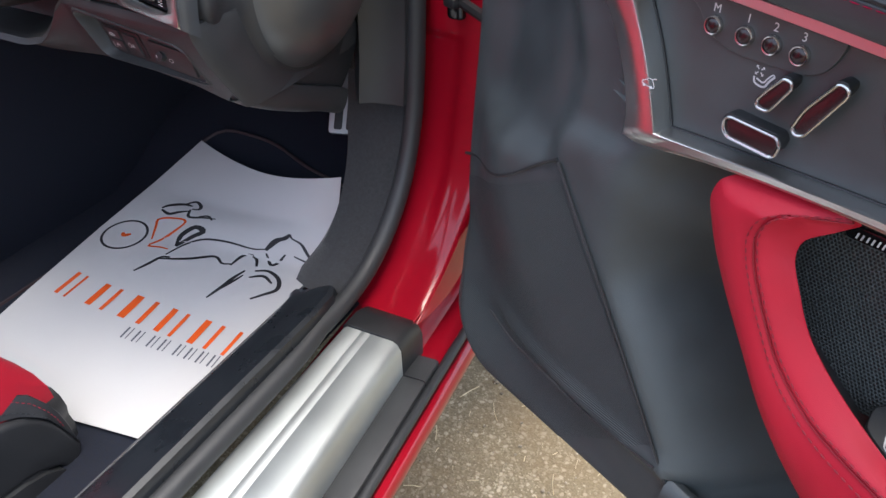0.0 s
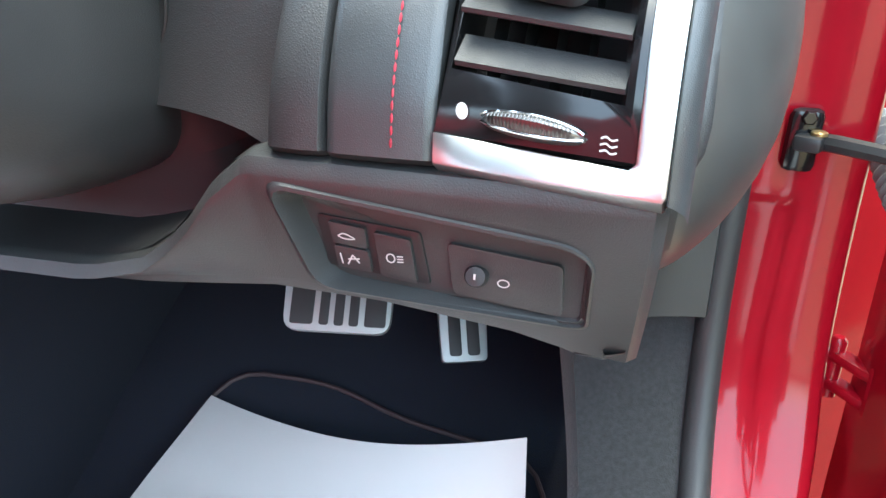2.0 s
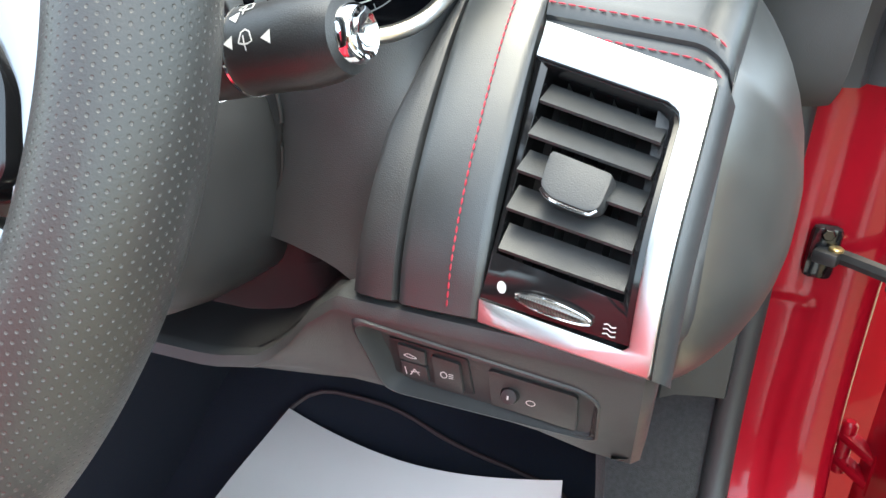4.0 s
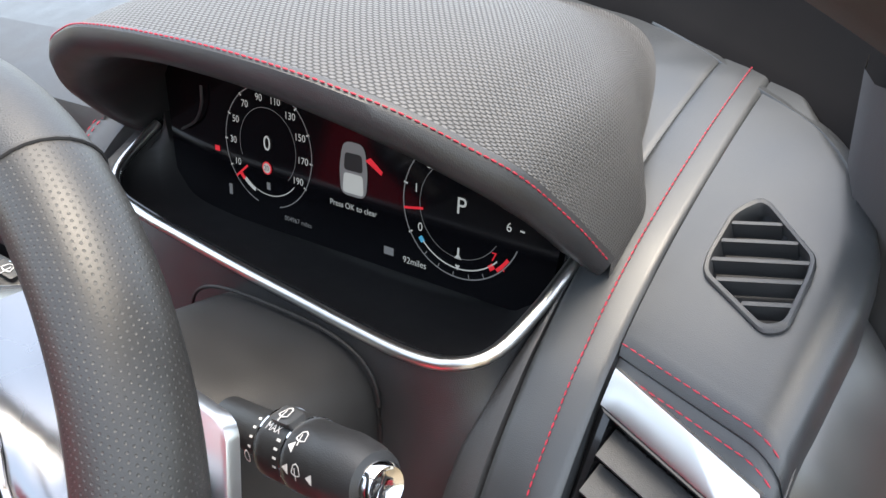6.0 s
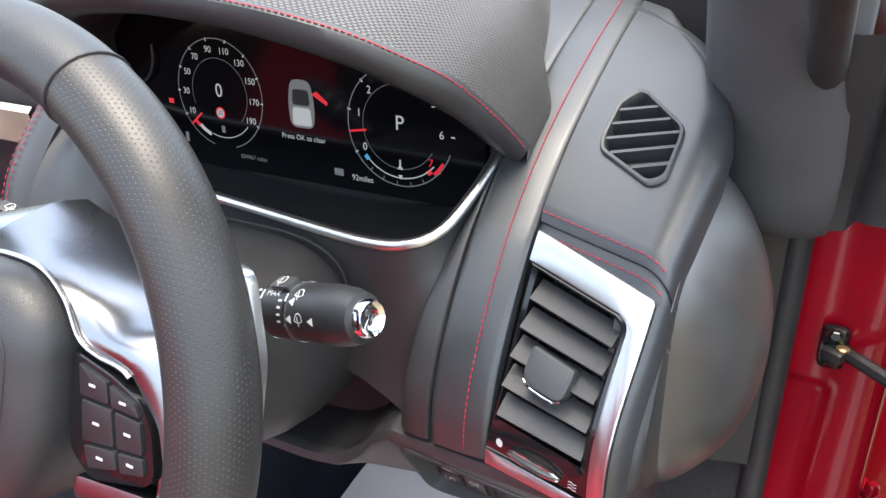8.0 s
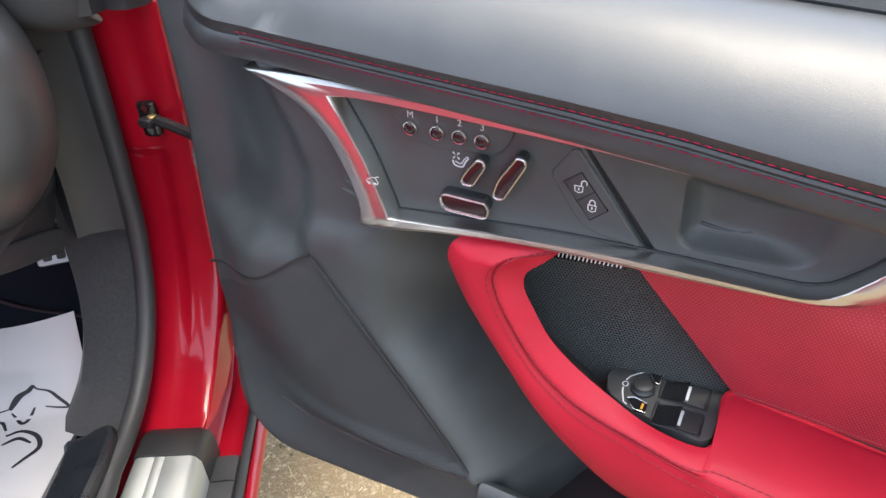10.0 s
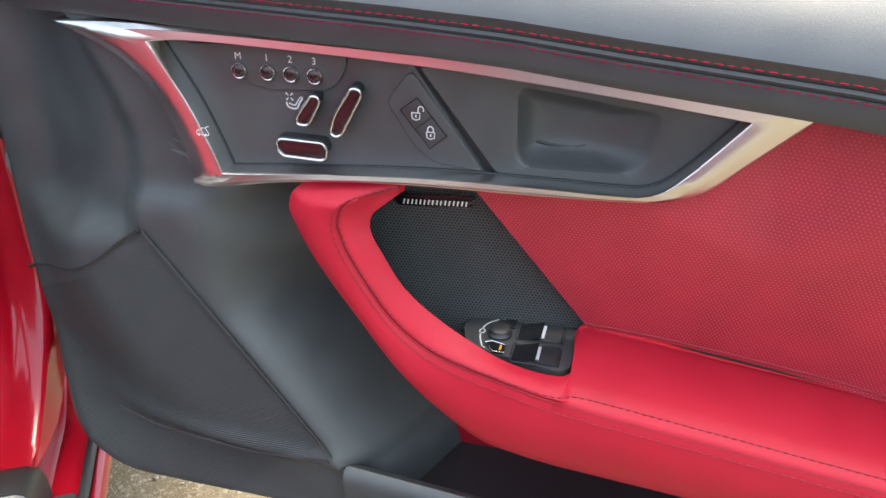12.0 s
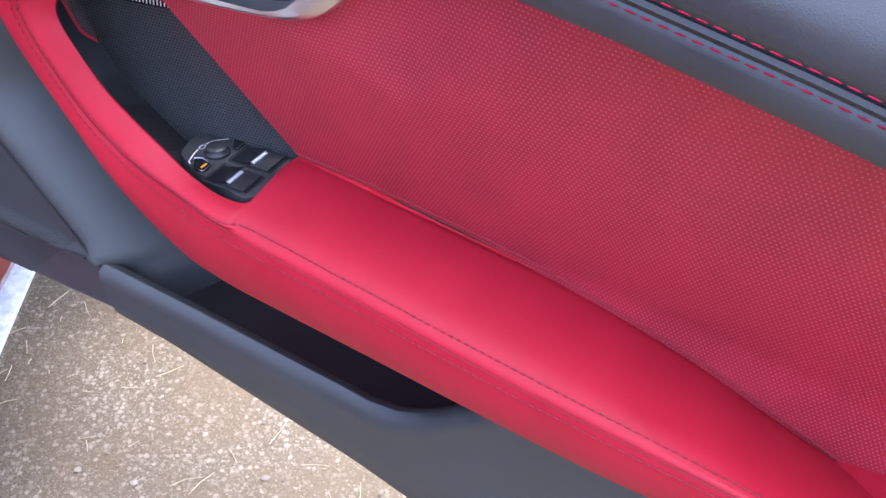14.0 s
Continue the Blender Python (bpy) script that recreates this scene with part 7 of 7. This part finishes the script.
def dash_top():
    rows = []
    for y in np.linspace(1.30, 0.86, 12):
        rows.append([(x, y, drop(min(y, 1.2)) - 0.002 - 0.006 * smooth01((-0.9 - x) / 0.5)) for x in np.linspace(-1.6, -0.37, 20)])
    part("dash_top", loft(rows), LEATHER_SOFT, DASH, "black leather dash top")
    # passenger side face with its long trim and the stitched band by the instruments
    rows = []
    for x in np.linspace(-1.6, -0.86, 14):
        rows.append([(x, 0.87, 1.062), (x, 0.81, 1.042), (x, 0.785, 1.025), (x, 0.78, 1.0), (x, 0.785, 0.965), (x, 0.79, 0.94), (x, 0.80, 0.80), (x, 0.9, 0.72)])
    part("passenger_face", loft(rows), LEATHER, DASH, "black leather passenger side of the dashboard")
    m = surface("pale_trim", (0.55, 0.47, 0.36), 0.35, 0.6)
    part("passenger_trim", loft([[(x, 0.776, 0.995), (x, 0.770, 0.99), (x, 0.772, 0.955), (x, 0.78, 0.95)] for x in np.linspace(-1.5, -0.9, 8)]), m, DASH, "pale satin passenger trim strip")
    rows, s1, s2 = [], [], []
    for p in curve([(-0.855, 0.80, 1.03), (-0.862, 0.765, 1.0), (-0.868, 0.72, 0.95), (-0.868, 0.69, 0.89), (-0.86, 0.68, 0.85)], 24):
        rows.append([(p[0] - 0.03, p[1] + 0.03, p[2]), (p[0] - 0.02, p[1] + 0.006, p[2]), (p[0] - 0.01, p[1], p[2]), (p[0] + 0.01, p[1] - 0.002, p[2]), (p[0] + 0.024, p[1] + 0.002, p[2]), (p[0] + 0.028, p[1] + 0.02, p[2])])
        s1.append((p[0] - 0.013, p[1] - 0.0016, p[2]))
        s2.append((p[0] - 0.006, p[1] - 0.002, p[2]))
    b = part("inner_stitched_band", loft(rows), LEATHER, DASH, "black leather band with red stitching")
    stitches(s1, RED_THREAD, b)
    stitches(s2, RED_THREAD, b)


def lower_panel_dash():
    pod_o = rounded([(-0.425, 0.8325), (-0.305, 0.818), (-0.296, 0.811), (-0.2965, 0.772), (-0.304, 0.7715), (-0.411, 0.784)], 0.009)
    pm = pod_o.mean(0)
    hole = pm + (pod_o - pm) * 1.01
    rows = []
    for x in np.concatenate([np.linspace(-0.80, -0.44, 30), np.linspace(-0.438, -0.276, 84)]):
        top = np.interp(x, [-0.80, -0.52, -0.485, -0.465, -0.45, -0.435, -0.276], [0.785, 0.785, 0.795, 0.815, 0.835, 0.846, 0.845])
        low = np.interp(x, [-0.80, -0.55, -0.48, -0.44, -0.39, -0.33, -0.30, -0.276], [0.776, 0.771, 0.772, 0.773, 0.768, 0.757, 0.748, 0.744])
        yt = np.interp(x, [-0.80, -0.52, -0.47, -0.43, -0.276], [0.668, 0.668, 0.664, 0.660, 0.655])
        yb = np.interp(x, [-0.80, -0.5, -0.44, -0.276], [0.672, 0.68, 0.69, 0.71])
        row = [(x, yt + 0.05, top - 0.004), (x, yt + 0.012, top), (x, yt + 0.003, top - 0.002), (x, yt, top - 0.008)]
        for f in np.linspace(0.03, 1, 44):
            z = (top - 0.008) + (low + 0.006 - top + 0.008) * f
            y = yt + (yb - yt) * f ** 1.3
            row.append((x, y + (0.03 if inside((x, z), hole) else 0.0), z))
        rows.append(row + [(x, yb + 0.005, low), (x, yb + 0.02, low), (x, yb + 0.16, low + 0.03)])
    last = rows[-1]
    rows.append([(x + 0.005, y + 0.006, z) for x, y, z in last])
    rows.append([(x + 0.007, y + 0.03, z) for x, y, z in last])
    rows.append([(x + 0.004, y + 0.16, z) for x, y, z in last])
    part("knee_panel", loft(rows), PLASTIC_GREY, DASH, "charcoal moulded knee panel")
    # bent matt black sheet, added to close the opening behind the column
    part("knee_backing", loft([[(x, 0.80, 0.76), (x, 0.80, 0.82), (x, 0.76, 0.90)] for x in (-0.82, -0.40)]), TRAY, DASH, "plain black sheet added behind the column")
    rows = []
    for x in np.linspace(-0.80, -0.428, 24):
        top = float(np.interp(x, [-0.80, -0.52, -0.485, -0.465, -0.45, -0.435], [0.785, 0.785, 0.795, 0.815, 0.835, 0.846]))
        yt = float(np.interp(x, [-0.80, -0.52, -0.47, -0.43], [0.668, 0.668, 0.664, 0.660]))
        rows.append([(x, 0.708, 0.866), (x, 0.716, 0.853), (x, 0.728, (0.853 + top) / 2), (x, 0.720, top + 0.004), (x, yt + 0.010, top)])
    part("facia_foot", loft(rows), PLASTIC, DASH, "black leather foot of the facia")
    # switch pod
    def on_pod(x, z, d=0.0):
        return Vector((x, 0.686 - 0.28 * (z - 0.79) - d, z))
    def on_face(x, z, d=0.0):
        k = min(1.0, max(0.0, (z - 0.838) / (0.752 - 0.838)))
        yt, yb = np.interp(x, [-0.43, -0.276], [0.660, 0.655]), np.interp(x, [-0.44, -0.276], [0.69, 0.71])
        return Vector((x, yt + (yb - yt) * k ** 1.3 - d, z))
    m = pod_o.mean(0)
    def ring(kx, kz, dx=0.0):
        return m + (pod_o - m) * np.array((kx, kz)) + np.array((dx, 0.0))
    pod = part("switch_pod", loft([[on_face(*p, -0.001) for p in ring(1.045, 1.13)], [on_face(*p, 0.0012) for p in ring(1.025, 1.075)], [on_face(*p, 0.0016) for p in ring(1.005, 1.015)], [on_face(*p, -0.0005) for p in ring(0.99, 0.98)], [on_pod(*p, 0.001) for p in ring(0.955, 0.89)], [on_pod(*p, -0.001) for p in ring(0.94, 0.85)], [on_pod(*p, -0.001) for p in ring(0.02, 0.02)]], closed=True), PLASTIC_GREY, DASH, "charcoal plastic switch pod")
    def sw(pts, name, lift=0.0015, r=0.002, mat=PLASTIC_GREY, depth=0.004):
        return part(name, plate(rounded(pts, r), depth, lambda a, b, d=0.0: on_pod(a, b, lift + d), 0.0007), mat, pod)
    def mark(pts, parent, w=0.0006):
        part("switch_mark", ribbon(pts, w, on_pod, 0.0032), PRINT, parent, smooth=False)
    sw([(-0.412, 0.8168), (-0.3671, 0.8123), (-0.3636, 0.7855), (-0.4098, 0.7908)], "switch_frame", 0.0004, 0.002, PLASTIC)
    a = sw([(-0.4067, 0.8145), (-0.3905, 0.8124), (-0.3902, 0.8020), (-0.4054, 0.8036)], "boot_switch", 0.0026, 0.0012)
    mark(curve([(-0.4025, 0.8078), (-0.4, 0.8092), (-0.3965, 0.8078), (-0.3952, 0.8068), (-0.3995, 0.8066), (-0.4025, 0.8078)], 18), a)
    a = sw([(-0.4053, 0.8026), (-0.39, 0.8009), (-0.3891, 0.7898), (-0.4047, 0.7914)], "lane_switch", 0.0026, 0.0012)
    for q in ([(-0.4025, 0.7990), (-0.4018, 0.7935)], [(-0.3995, 0.7935), (-0.397, 0.7985)], [(-0.397, 0.7985), (-0.3942, 0.7945)], [(-0.3993, 0.7962), (-0.394, 0.7968)]):
        mark(even(q, 3), a)
    a = sw([(-0.3869, 0.8111), (-0.371, 0.809), (-0.3692, 0.7863), (-0.3855, 0.789)], "fog_lamp_switch", 0.0026, 0.0012)
    mark(np.array([(-0.3800 + 0.0018 * math.cos(t), 0.7990 + 0.0022 * math.sin(t)) for t in np.linspace(0, 6.28, 14)]), a)
    for k in range(3):
        mark(even([(-0.3772, 0.8002 - 0.0014 * k), (-0.3745, 0.8004 - 0.0014 * k)], 3), a)
    a = sw([(-0.3556, 0.8092), (-0.3072, 0.8034), (-0.3064, 0.777), (-0.3537, 0.7832)], "dimmer_panel", 0.0018, 0.003)
    k = part("dimmer_knob", turned([(0.0052, 0), (0.0052, 0.0022), (0.0044, 0.0036), (0.0042, 0.0052), (0, 0.0056)], pose(-0.3431, 0.6835, 0.7942, 74), 24), PLASTIC, a)
    part("knob_mark", ribbon(even([(-0.3431, 0.7952), (-0.3429, 0.7982)], 3), 0.0009, on_pod, 0.0082), PRINT, k, smooth=False)
    mark(np.array([(-0.3316 + 0.0024 * math.cos(t), 0.7922 + 0.0019 * math.sin(t)) for t in np.linspace(0, 6.28, 16)]), a)


stitched_band()
outer_pad()
air_vent()
end_dome()
cluster()
hood()
dash_top()
lower_panel_dash()

# ---- steering wheel and column ----
CX = -0.577
WHEEL = thing("steering_wheel", "black leather steering wheel with bright metal spokes", "steering wheel", Matrix.Translation((CX, 0.487, 0.981)) @ pose(0, 0, 0, 90 - 22.0, 0, 0))


def rim_part(a0, a1, mat, name, label, n=70):
    rows = []
    for a in np.linspace(radians(a0), radians(a1), n):
        c, s = math.cos(a), math.sin(a)
        rows.append([((0.1725 + 0.0195 * math.cos(b)) * c, (0.1725 + 0.0195 * math.cos(b)) * s, 0.0215 * math.sin(b)) for b in np.linspace(0, 2 * math.pi, 28, endpoint=False)])
    return part(name, loft(rows, closed=True), mat, WHEEL, label)


def wheel():
    rim_part(61, 119, LEATHER, "rim_top", "smooth black leather rim section", 40)
    rim_part(-42, 61, RIM_HOLES, "rim_grip", "perforated black leather rim grip", 90)
    rim_part(119, 222, RIM_HOLES, "rim_grip", "perforated black leather rim grip", 90)
    rim_part(222, 318, LEATHER, "rim_bottom", "smooth black leather rim section", 60)
    for a in (61, 119, 222, 318):
        c, s = math.cos(radians(a)), math.sin(radians(a))
        ring = [((0.1725 + 0.0198 * math.cos(b)) * c, (0.1725 + 0.0198 * math.cos(b)) * s, 0.0218 * math.sin(b)) for b in np.linspace(0, 2 * math.pi, 29)]
        part("rim_seam", tube(ring, 0.0009, 6), INK, WHEEL)
    # airbag cover
    o = rounded([(-0.082, 0.040), (-0.055, 0.062), (0.055, 0.062), (0.082, 0.040), (0.078, -0.03), (0.045, -0.075), (-0.045, -0.075), (-0.078, -0.03)], 0.03)
    rings = [[(x * k, y * k, z) for x, y in o] for k, z in ((1.0, -0.03), (1.0, 0.0), (0.985, 0.008), (0.93, 0.016), (0.8, 0.022), (0.5, 0.027), (0.1, 0.029))]
    hub = part("airbag_cover", loft(rings, closed=True), LEATHER, WHEEL, "black leather airbag cover")
    part("cover_seam", tube([(x * 0.78, y * 0.78, 0.0225) for x, y in np.vstack([o, o[:1]])], 0.0008, 6), INK, hub)
    for sg in (1, -1):
        out = curve([(0.0, 0.086, -0.05), (0.04, 0.074, -0.048), (0.08, 0.062, -0.042), (0.11, 0.053, -0.028), (0.134, 0.045, -0.012), (0.150, 0.02, -0.010), (0.153, -0.02, -0.012), (0.150, -0.04, -0.014)], 44)
        inn = curve([(0.0, 0.062, -0.008), (0.03, 0.064, -0.006), (0.056, 0.062, -0.003), (0.076, 0.052, 0.0), (0.088, 0.036, 0.001), (0.10, 0.030, 0.0), (0.118, 0.026, -0.001), (0.130, 0.010, -0.002), (0.138, -0.018, -0.003), (0.136, -0.036, -0.004)], 44)
        rows = []
        for f, z in ((0.0, -0.02), (0.0, -0.006), (0.08, 0.001), (0.25, 0.005), (0.45, 0.008), (0.62, 0.008), (0.8, 0.005), (0.97, 0.001), (1.0, -0.002), (1.0, -0.02)):
            rows.append([(sg * x, y, h + z * (1 if z < 0 else smooth01((0.15 - x) / 0.04))) for x, y, h in out * (1 - f) + inn * f])
        part("spoke_shell", loft(rows), SPOKE_METAL, WHEEL, "bright satin metal spoke")
        part("spoke_edge", tube([(sg * x, y, h + 0.0015) for x, y, h in inn[:30]], 0.0014, 8), CHROME_SOFT, WHEEL, "polished inner edge of the spoke")
        sh = rounded([(sg * 0.084, 0.030), (sg * 0.111, 0.0235), (sg * 0.1285, 0.0165), (sg * 0.137, 0.0045), (sg * 0.141, -0.018), (sg * 0.136, -0.0245), (sg * 0.100, -0.032), (sg * 0.084, -0.02)], 0.005)
        sp = part("switch_pad", plate(sh, 0.02, lambda a, b, d=0.0: Vector((a, b, 0.002 + d)), 0.002), PIANO, WHEEL, "gloss black spoke switch cluster")
        for q in ([(0.090, 0.0255), (0.1095, 0.0205), (0.1116, 0.0095), (0.092, 0.0095)], [(0.1109, 0.0198), (0.1275, 0.0150), (0.1320, 0.0085), (0.1130, 0.0092)], [(0.1150, 0.0080), (0.1322, 0.0072), (0.1350, -0.0085), (0.1180, -0.0100)], [(0.093, 0.0085), (0.1136, 0.0082), (0.1166, -0.0102), (0.095, -0.0125)], [(0.096, -0.0137), (0.1172, -0.0112), (0.1195, -0.0205), (0.100, -0.0250)], [(0.1186, -0.0110), (0.1350, -0.0095), (0.1370, -0.0180), (0.1210, -0.0212)]):
            c = np.array(q).mean(0)
            b = part("spoke_switch", plate(rounded([(sg * x, y) for x, y in c + (np.array(q) - c) * 0.97], 0.0016), 0.005, lambda a, b, d=0.0: Vector((a, b, 0.0040 + d)), 0.0009), PLASTIC, sp)
            part("switch_mark", flat_shape([(sg * c[0] - 0.0022, c[1] - 0.0006), (sg * c[0] + 0.0022, c[1] - 0.0006), (sg * c[0] + 0.0022, c[1] + 0.0008), (sg * c[0] - 0.0022, c[1] + 0.0008)], lambda a, b, d=0.0: Vector((a, b, d)), 0.0044), PRINT, b, smooth=False)
        low = rounded([(sg * 0.085, -0.034), (sg * 0.134, -0.030), (sg * 0.15, -0.034), (sg * 0.148, -0.046), (sg * 0.10, -0.052), (sg * 0.085, -0.046)], 0.005)
        part("spoke_foot", plate(low, 0.02, lambda a, b, d=0.0: Vector((a, b, 0.0 + d)), 0.003), SPOKE_METAL, WHEEL, "bright lower spoke edge")
        pd = rounded([(sg * 0.105, 0.078), (sg * 0.143, 0.074), (sg * 0.156, 0.03), (sg * 0.156, -0.03), (sg * 0.146, -0.045), (sg * 0.110, -0.035)], 0.008)
        part("gear_paddle", plate(pd, 0.007, lambda a, b, d=0.0: Vector((a, b, -0.046 + d)), 0.002), ALU, WHEEL, "bright metal gear paddle")
    part("wheel_boss", turned([(0.05, -0.09), (0.055, -0.05), (0.065, -0.02), (0.05, -0.01)], Matrix(), 30), PLASTIC, WHEEL)


def column():
    col = thing("steering_column", "black plastic steering column cover with two stalks", "steering column")
    rows = []
    for y, w, zt, zb in ((0.548, 0.052, 0.966, 0.882), (0.552, 0.058, 0.972, 0.872), (0.562, 0.063, 0.975, 0.856), (0.60, 0.072, 0.973, 0.832), (0.64, 0.080, 0.968, 0.818), (0.672, 0.083, 0.963, 0.811), (0.70, 0.0845, 0.958, 0.808), (0.74, 0.085, 0.95, 0.806)):
        c, h = (zt + zb) / 2, (zt - zb) / 2
        rows.append([(CX + w * math.copysign(abs(math.cos(a)) ** 0.6, math.cos(a)), y, c + h * math.copysign(abs(math.sin(a)) ** 0.6, math.sin(a))) for a in np.linspace(0, 2 * math.pi, 40, endpoint=False)])
    part("column_cover", loft(rows, closed=True, cap=True), surface("column_plastic", (0.026, 0.026, 0.027), 0.40, grain=0.25, gscale=1500), col, "black grained column cover")
    gap = [(CX + 0.0885 * math.copysign(abs(math.cos(a)) ** 0.6, math.cos(a)), 0.706, 0.909 + 0.0525 * math.copysign(abs(math.sin(a)) ** 0.6, math.sin(a))) for a in np.linspace(-0.6, math.pi + 0.6, 60)]
    part("column_gap", tube(gap, 0.0013, 8), TRAY, col, "dark gap round the column cover")
    for sg in (1, -1):
        root = Vector((CX + sg * 0.063, 0.617, 0.958))
        tip = Vector((CX + sg * 0.1815, 0.600, 0.988))
        if sg < 0:
            tip = Vector((CX - 0.172, 0.588, 1.004))
        ax = (tip - root).normalized()
        q = ax.to_track_quat("Z", "Y").to_matrix().to_4x4()
        m = Matrix.Translation(root) @ q
        Ln = (tip - root).length
        r = 0.0172
        if sg > 0:
            prof = [(0.0115, 0.0), (0.0118, Ln - 0.080), (0.0130, Ln - 0.076), (r, Ln - 0.072), (r, Ln - 0.030), (r * 1.02, Ln - 0.024), (r * 0.95, Ln - 0.012), (r * 0.82, Ln - 0.004), (0.0095, Ln - 0.002)]
        else:
            prof = [(0.0115, 0.0), (0.0118, Ln - 0.080), (0.0130, Ln - 0.076), (r, Ln - 0.072), (r, Ln - 0.046), (r * 0.9, Ln - 0.02), (r * 0.55, Ln - 0.002), (0.004, Ln + 0.002)]
        st = part("stalk", turned(prof, m, 36), PLASTIC, col, "black plastic control stalk")
        for h in (Ln - 0.072, Ln - 0.050):
            part("stalk_ring", turned([(r - 0.001, h - 0.0006), (r + 0.0005, h - 0.0006), (r + 0.0005, h + 0.0006), (r - 0.001, h + 0.0006)], m, 36), CHROME, st, "thin chrome ring")
        if sg > 0:
            part("end_button", turned([(0.0108, Ln - 0.005), (0.0108, Ln + 0.001), (0.0095, Ln + 0.003), (0.0085, Ln + 0.0024), (0.006, Ln + 0.0005), (0.0, Ln)], m, 32), CHROME, st, "chrome end button")
        # face of the stalk towards the seat
        inv = m.inverted()
        eye = (inv.to_3x3() @ Vector((0.32, -0.62, 0.62))).normalized()
        a0 = math.atan2(eye.y, eye.x)
        sgn = 1.0 if (m.to_3x3() @ Vector((-math.sin(a0), math.cos(a0), 0))).z > 0 else -1.0
        def on_stalk(h, v, d=0.0, r=r):
            a = a0 + sgn * v / r
            return m @ Vector(((r + d) * math.cos(a), (r + d) * math.sin(a), h))
        part("ring_lug", plate(rounded([(Ln - 0.066, 0.008), (Ln - 0.050, 0.008), (Ln - 0.050, 0.017), (Ln - 0.066, 0.017)], 0.002), 0.004, lambda h, v, d=0.0: on_stalk(h, v, 0.004 + d), 0.001), PLASTIC_GREY, st)
        marks = [[(Ln - 0.077, -0.006 + 0.0045 * k), (Ln - 0.0745, -0.006 + 0.0045 * k)] for k in range(4)] + [[(Ln - 0.056, -0.010 + 0.004 * k), (Ln - 0.053, -0.010 + 0.004 * k)] for k in range(4)]
        for q2 in marks:
            part("stalk_mark", ribbon(even(q2, 3), 0.0012, on_stalk, 0.0004), PRINT, st, smooth=False)
        part("stalk_mark", ribbon([(Ln - 0.078 + 0.0022 * math.cos(t), -0.0115 + 0.0028 * math.sin(t)) for t in np.linspace(0, 6.28, 16)], 0.0008, on_stalk, 0.0004), PRINT, st, smooth=False)
        if sg > 0:
            lettering("MAX", 0.0055, on_stalk, (Ln - 0.0625, 0.006), PRINT, st, "stalk_word", 0.0004)
        for u0, v0, flip in ((Ln - 0.045, 0.002, -1), (Ln - 0.046, -0.008, 1), (Ln - 0.028, -0.008, 1)):
            k = 0.0036
            part("stalk_mark", flat_shape([(u0 - k * 0.6, v0), (u0 + k * 0.6, v0 + k * 0.7), (u0 + k * 0.6, v0 - k * 0.7)], on_stalk, 0.0004), PRINT, st, smooth=False)
        for u0, v0, ang in ((Ln - 0.041, 0.0075, 0.3), (Ln - 0.0375, -0.007, 0.0), (Ln - 0.058, 0.0125, 0.0)):
            d0 = 0.0045 if v0 > 0.01 else 0.0004
            fan = [(u0 - 0.0032, v0 - 0.0015), (u0 - 0.002, v0 + 0.002), (u0 + 0.0, v0 + 0.003), (u0 + 0.002, v0 + 0.002), (u0 + 0.0032, v0 - 0.0015), (u0 + 0.001, v0 - 0.0022), (u0 - 0.001, v0 - 0.0022), (u0 - 0.0032, v0 - 0.0015)]
            part("wiper_mark", ribbon(np.array(fan), 0.0006, on_stalk, d0), PRINT, st, smooth=False)
            part("wiper_mark", ribbon(even([(u0, v0 - 0.0045), (u0 - 0.001, v0 + 0.001)], 3), 0.0006, on_stalk, d0), PRINT, st, smooth=False)


wheel()
column()
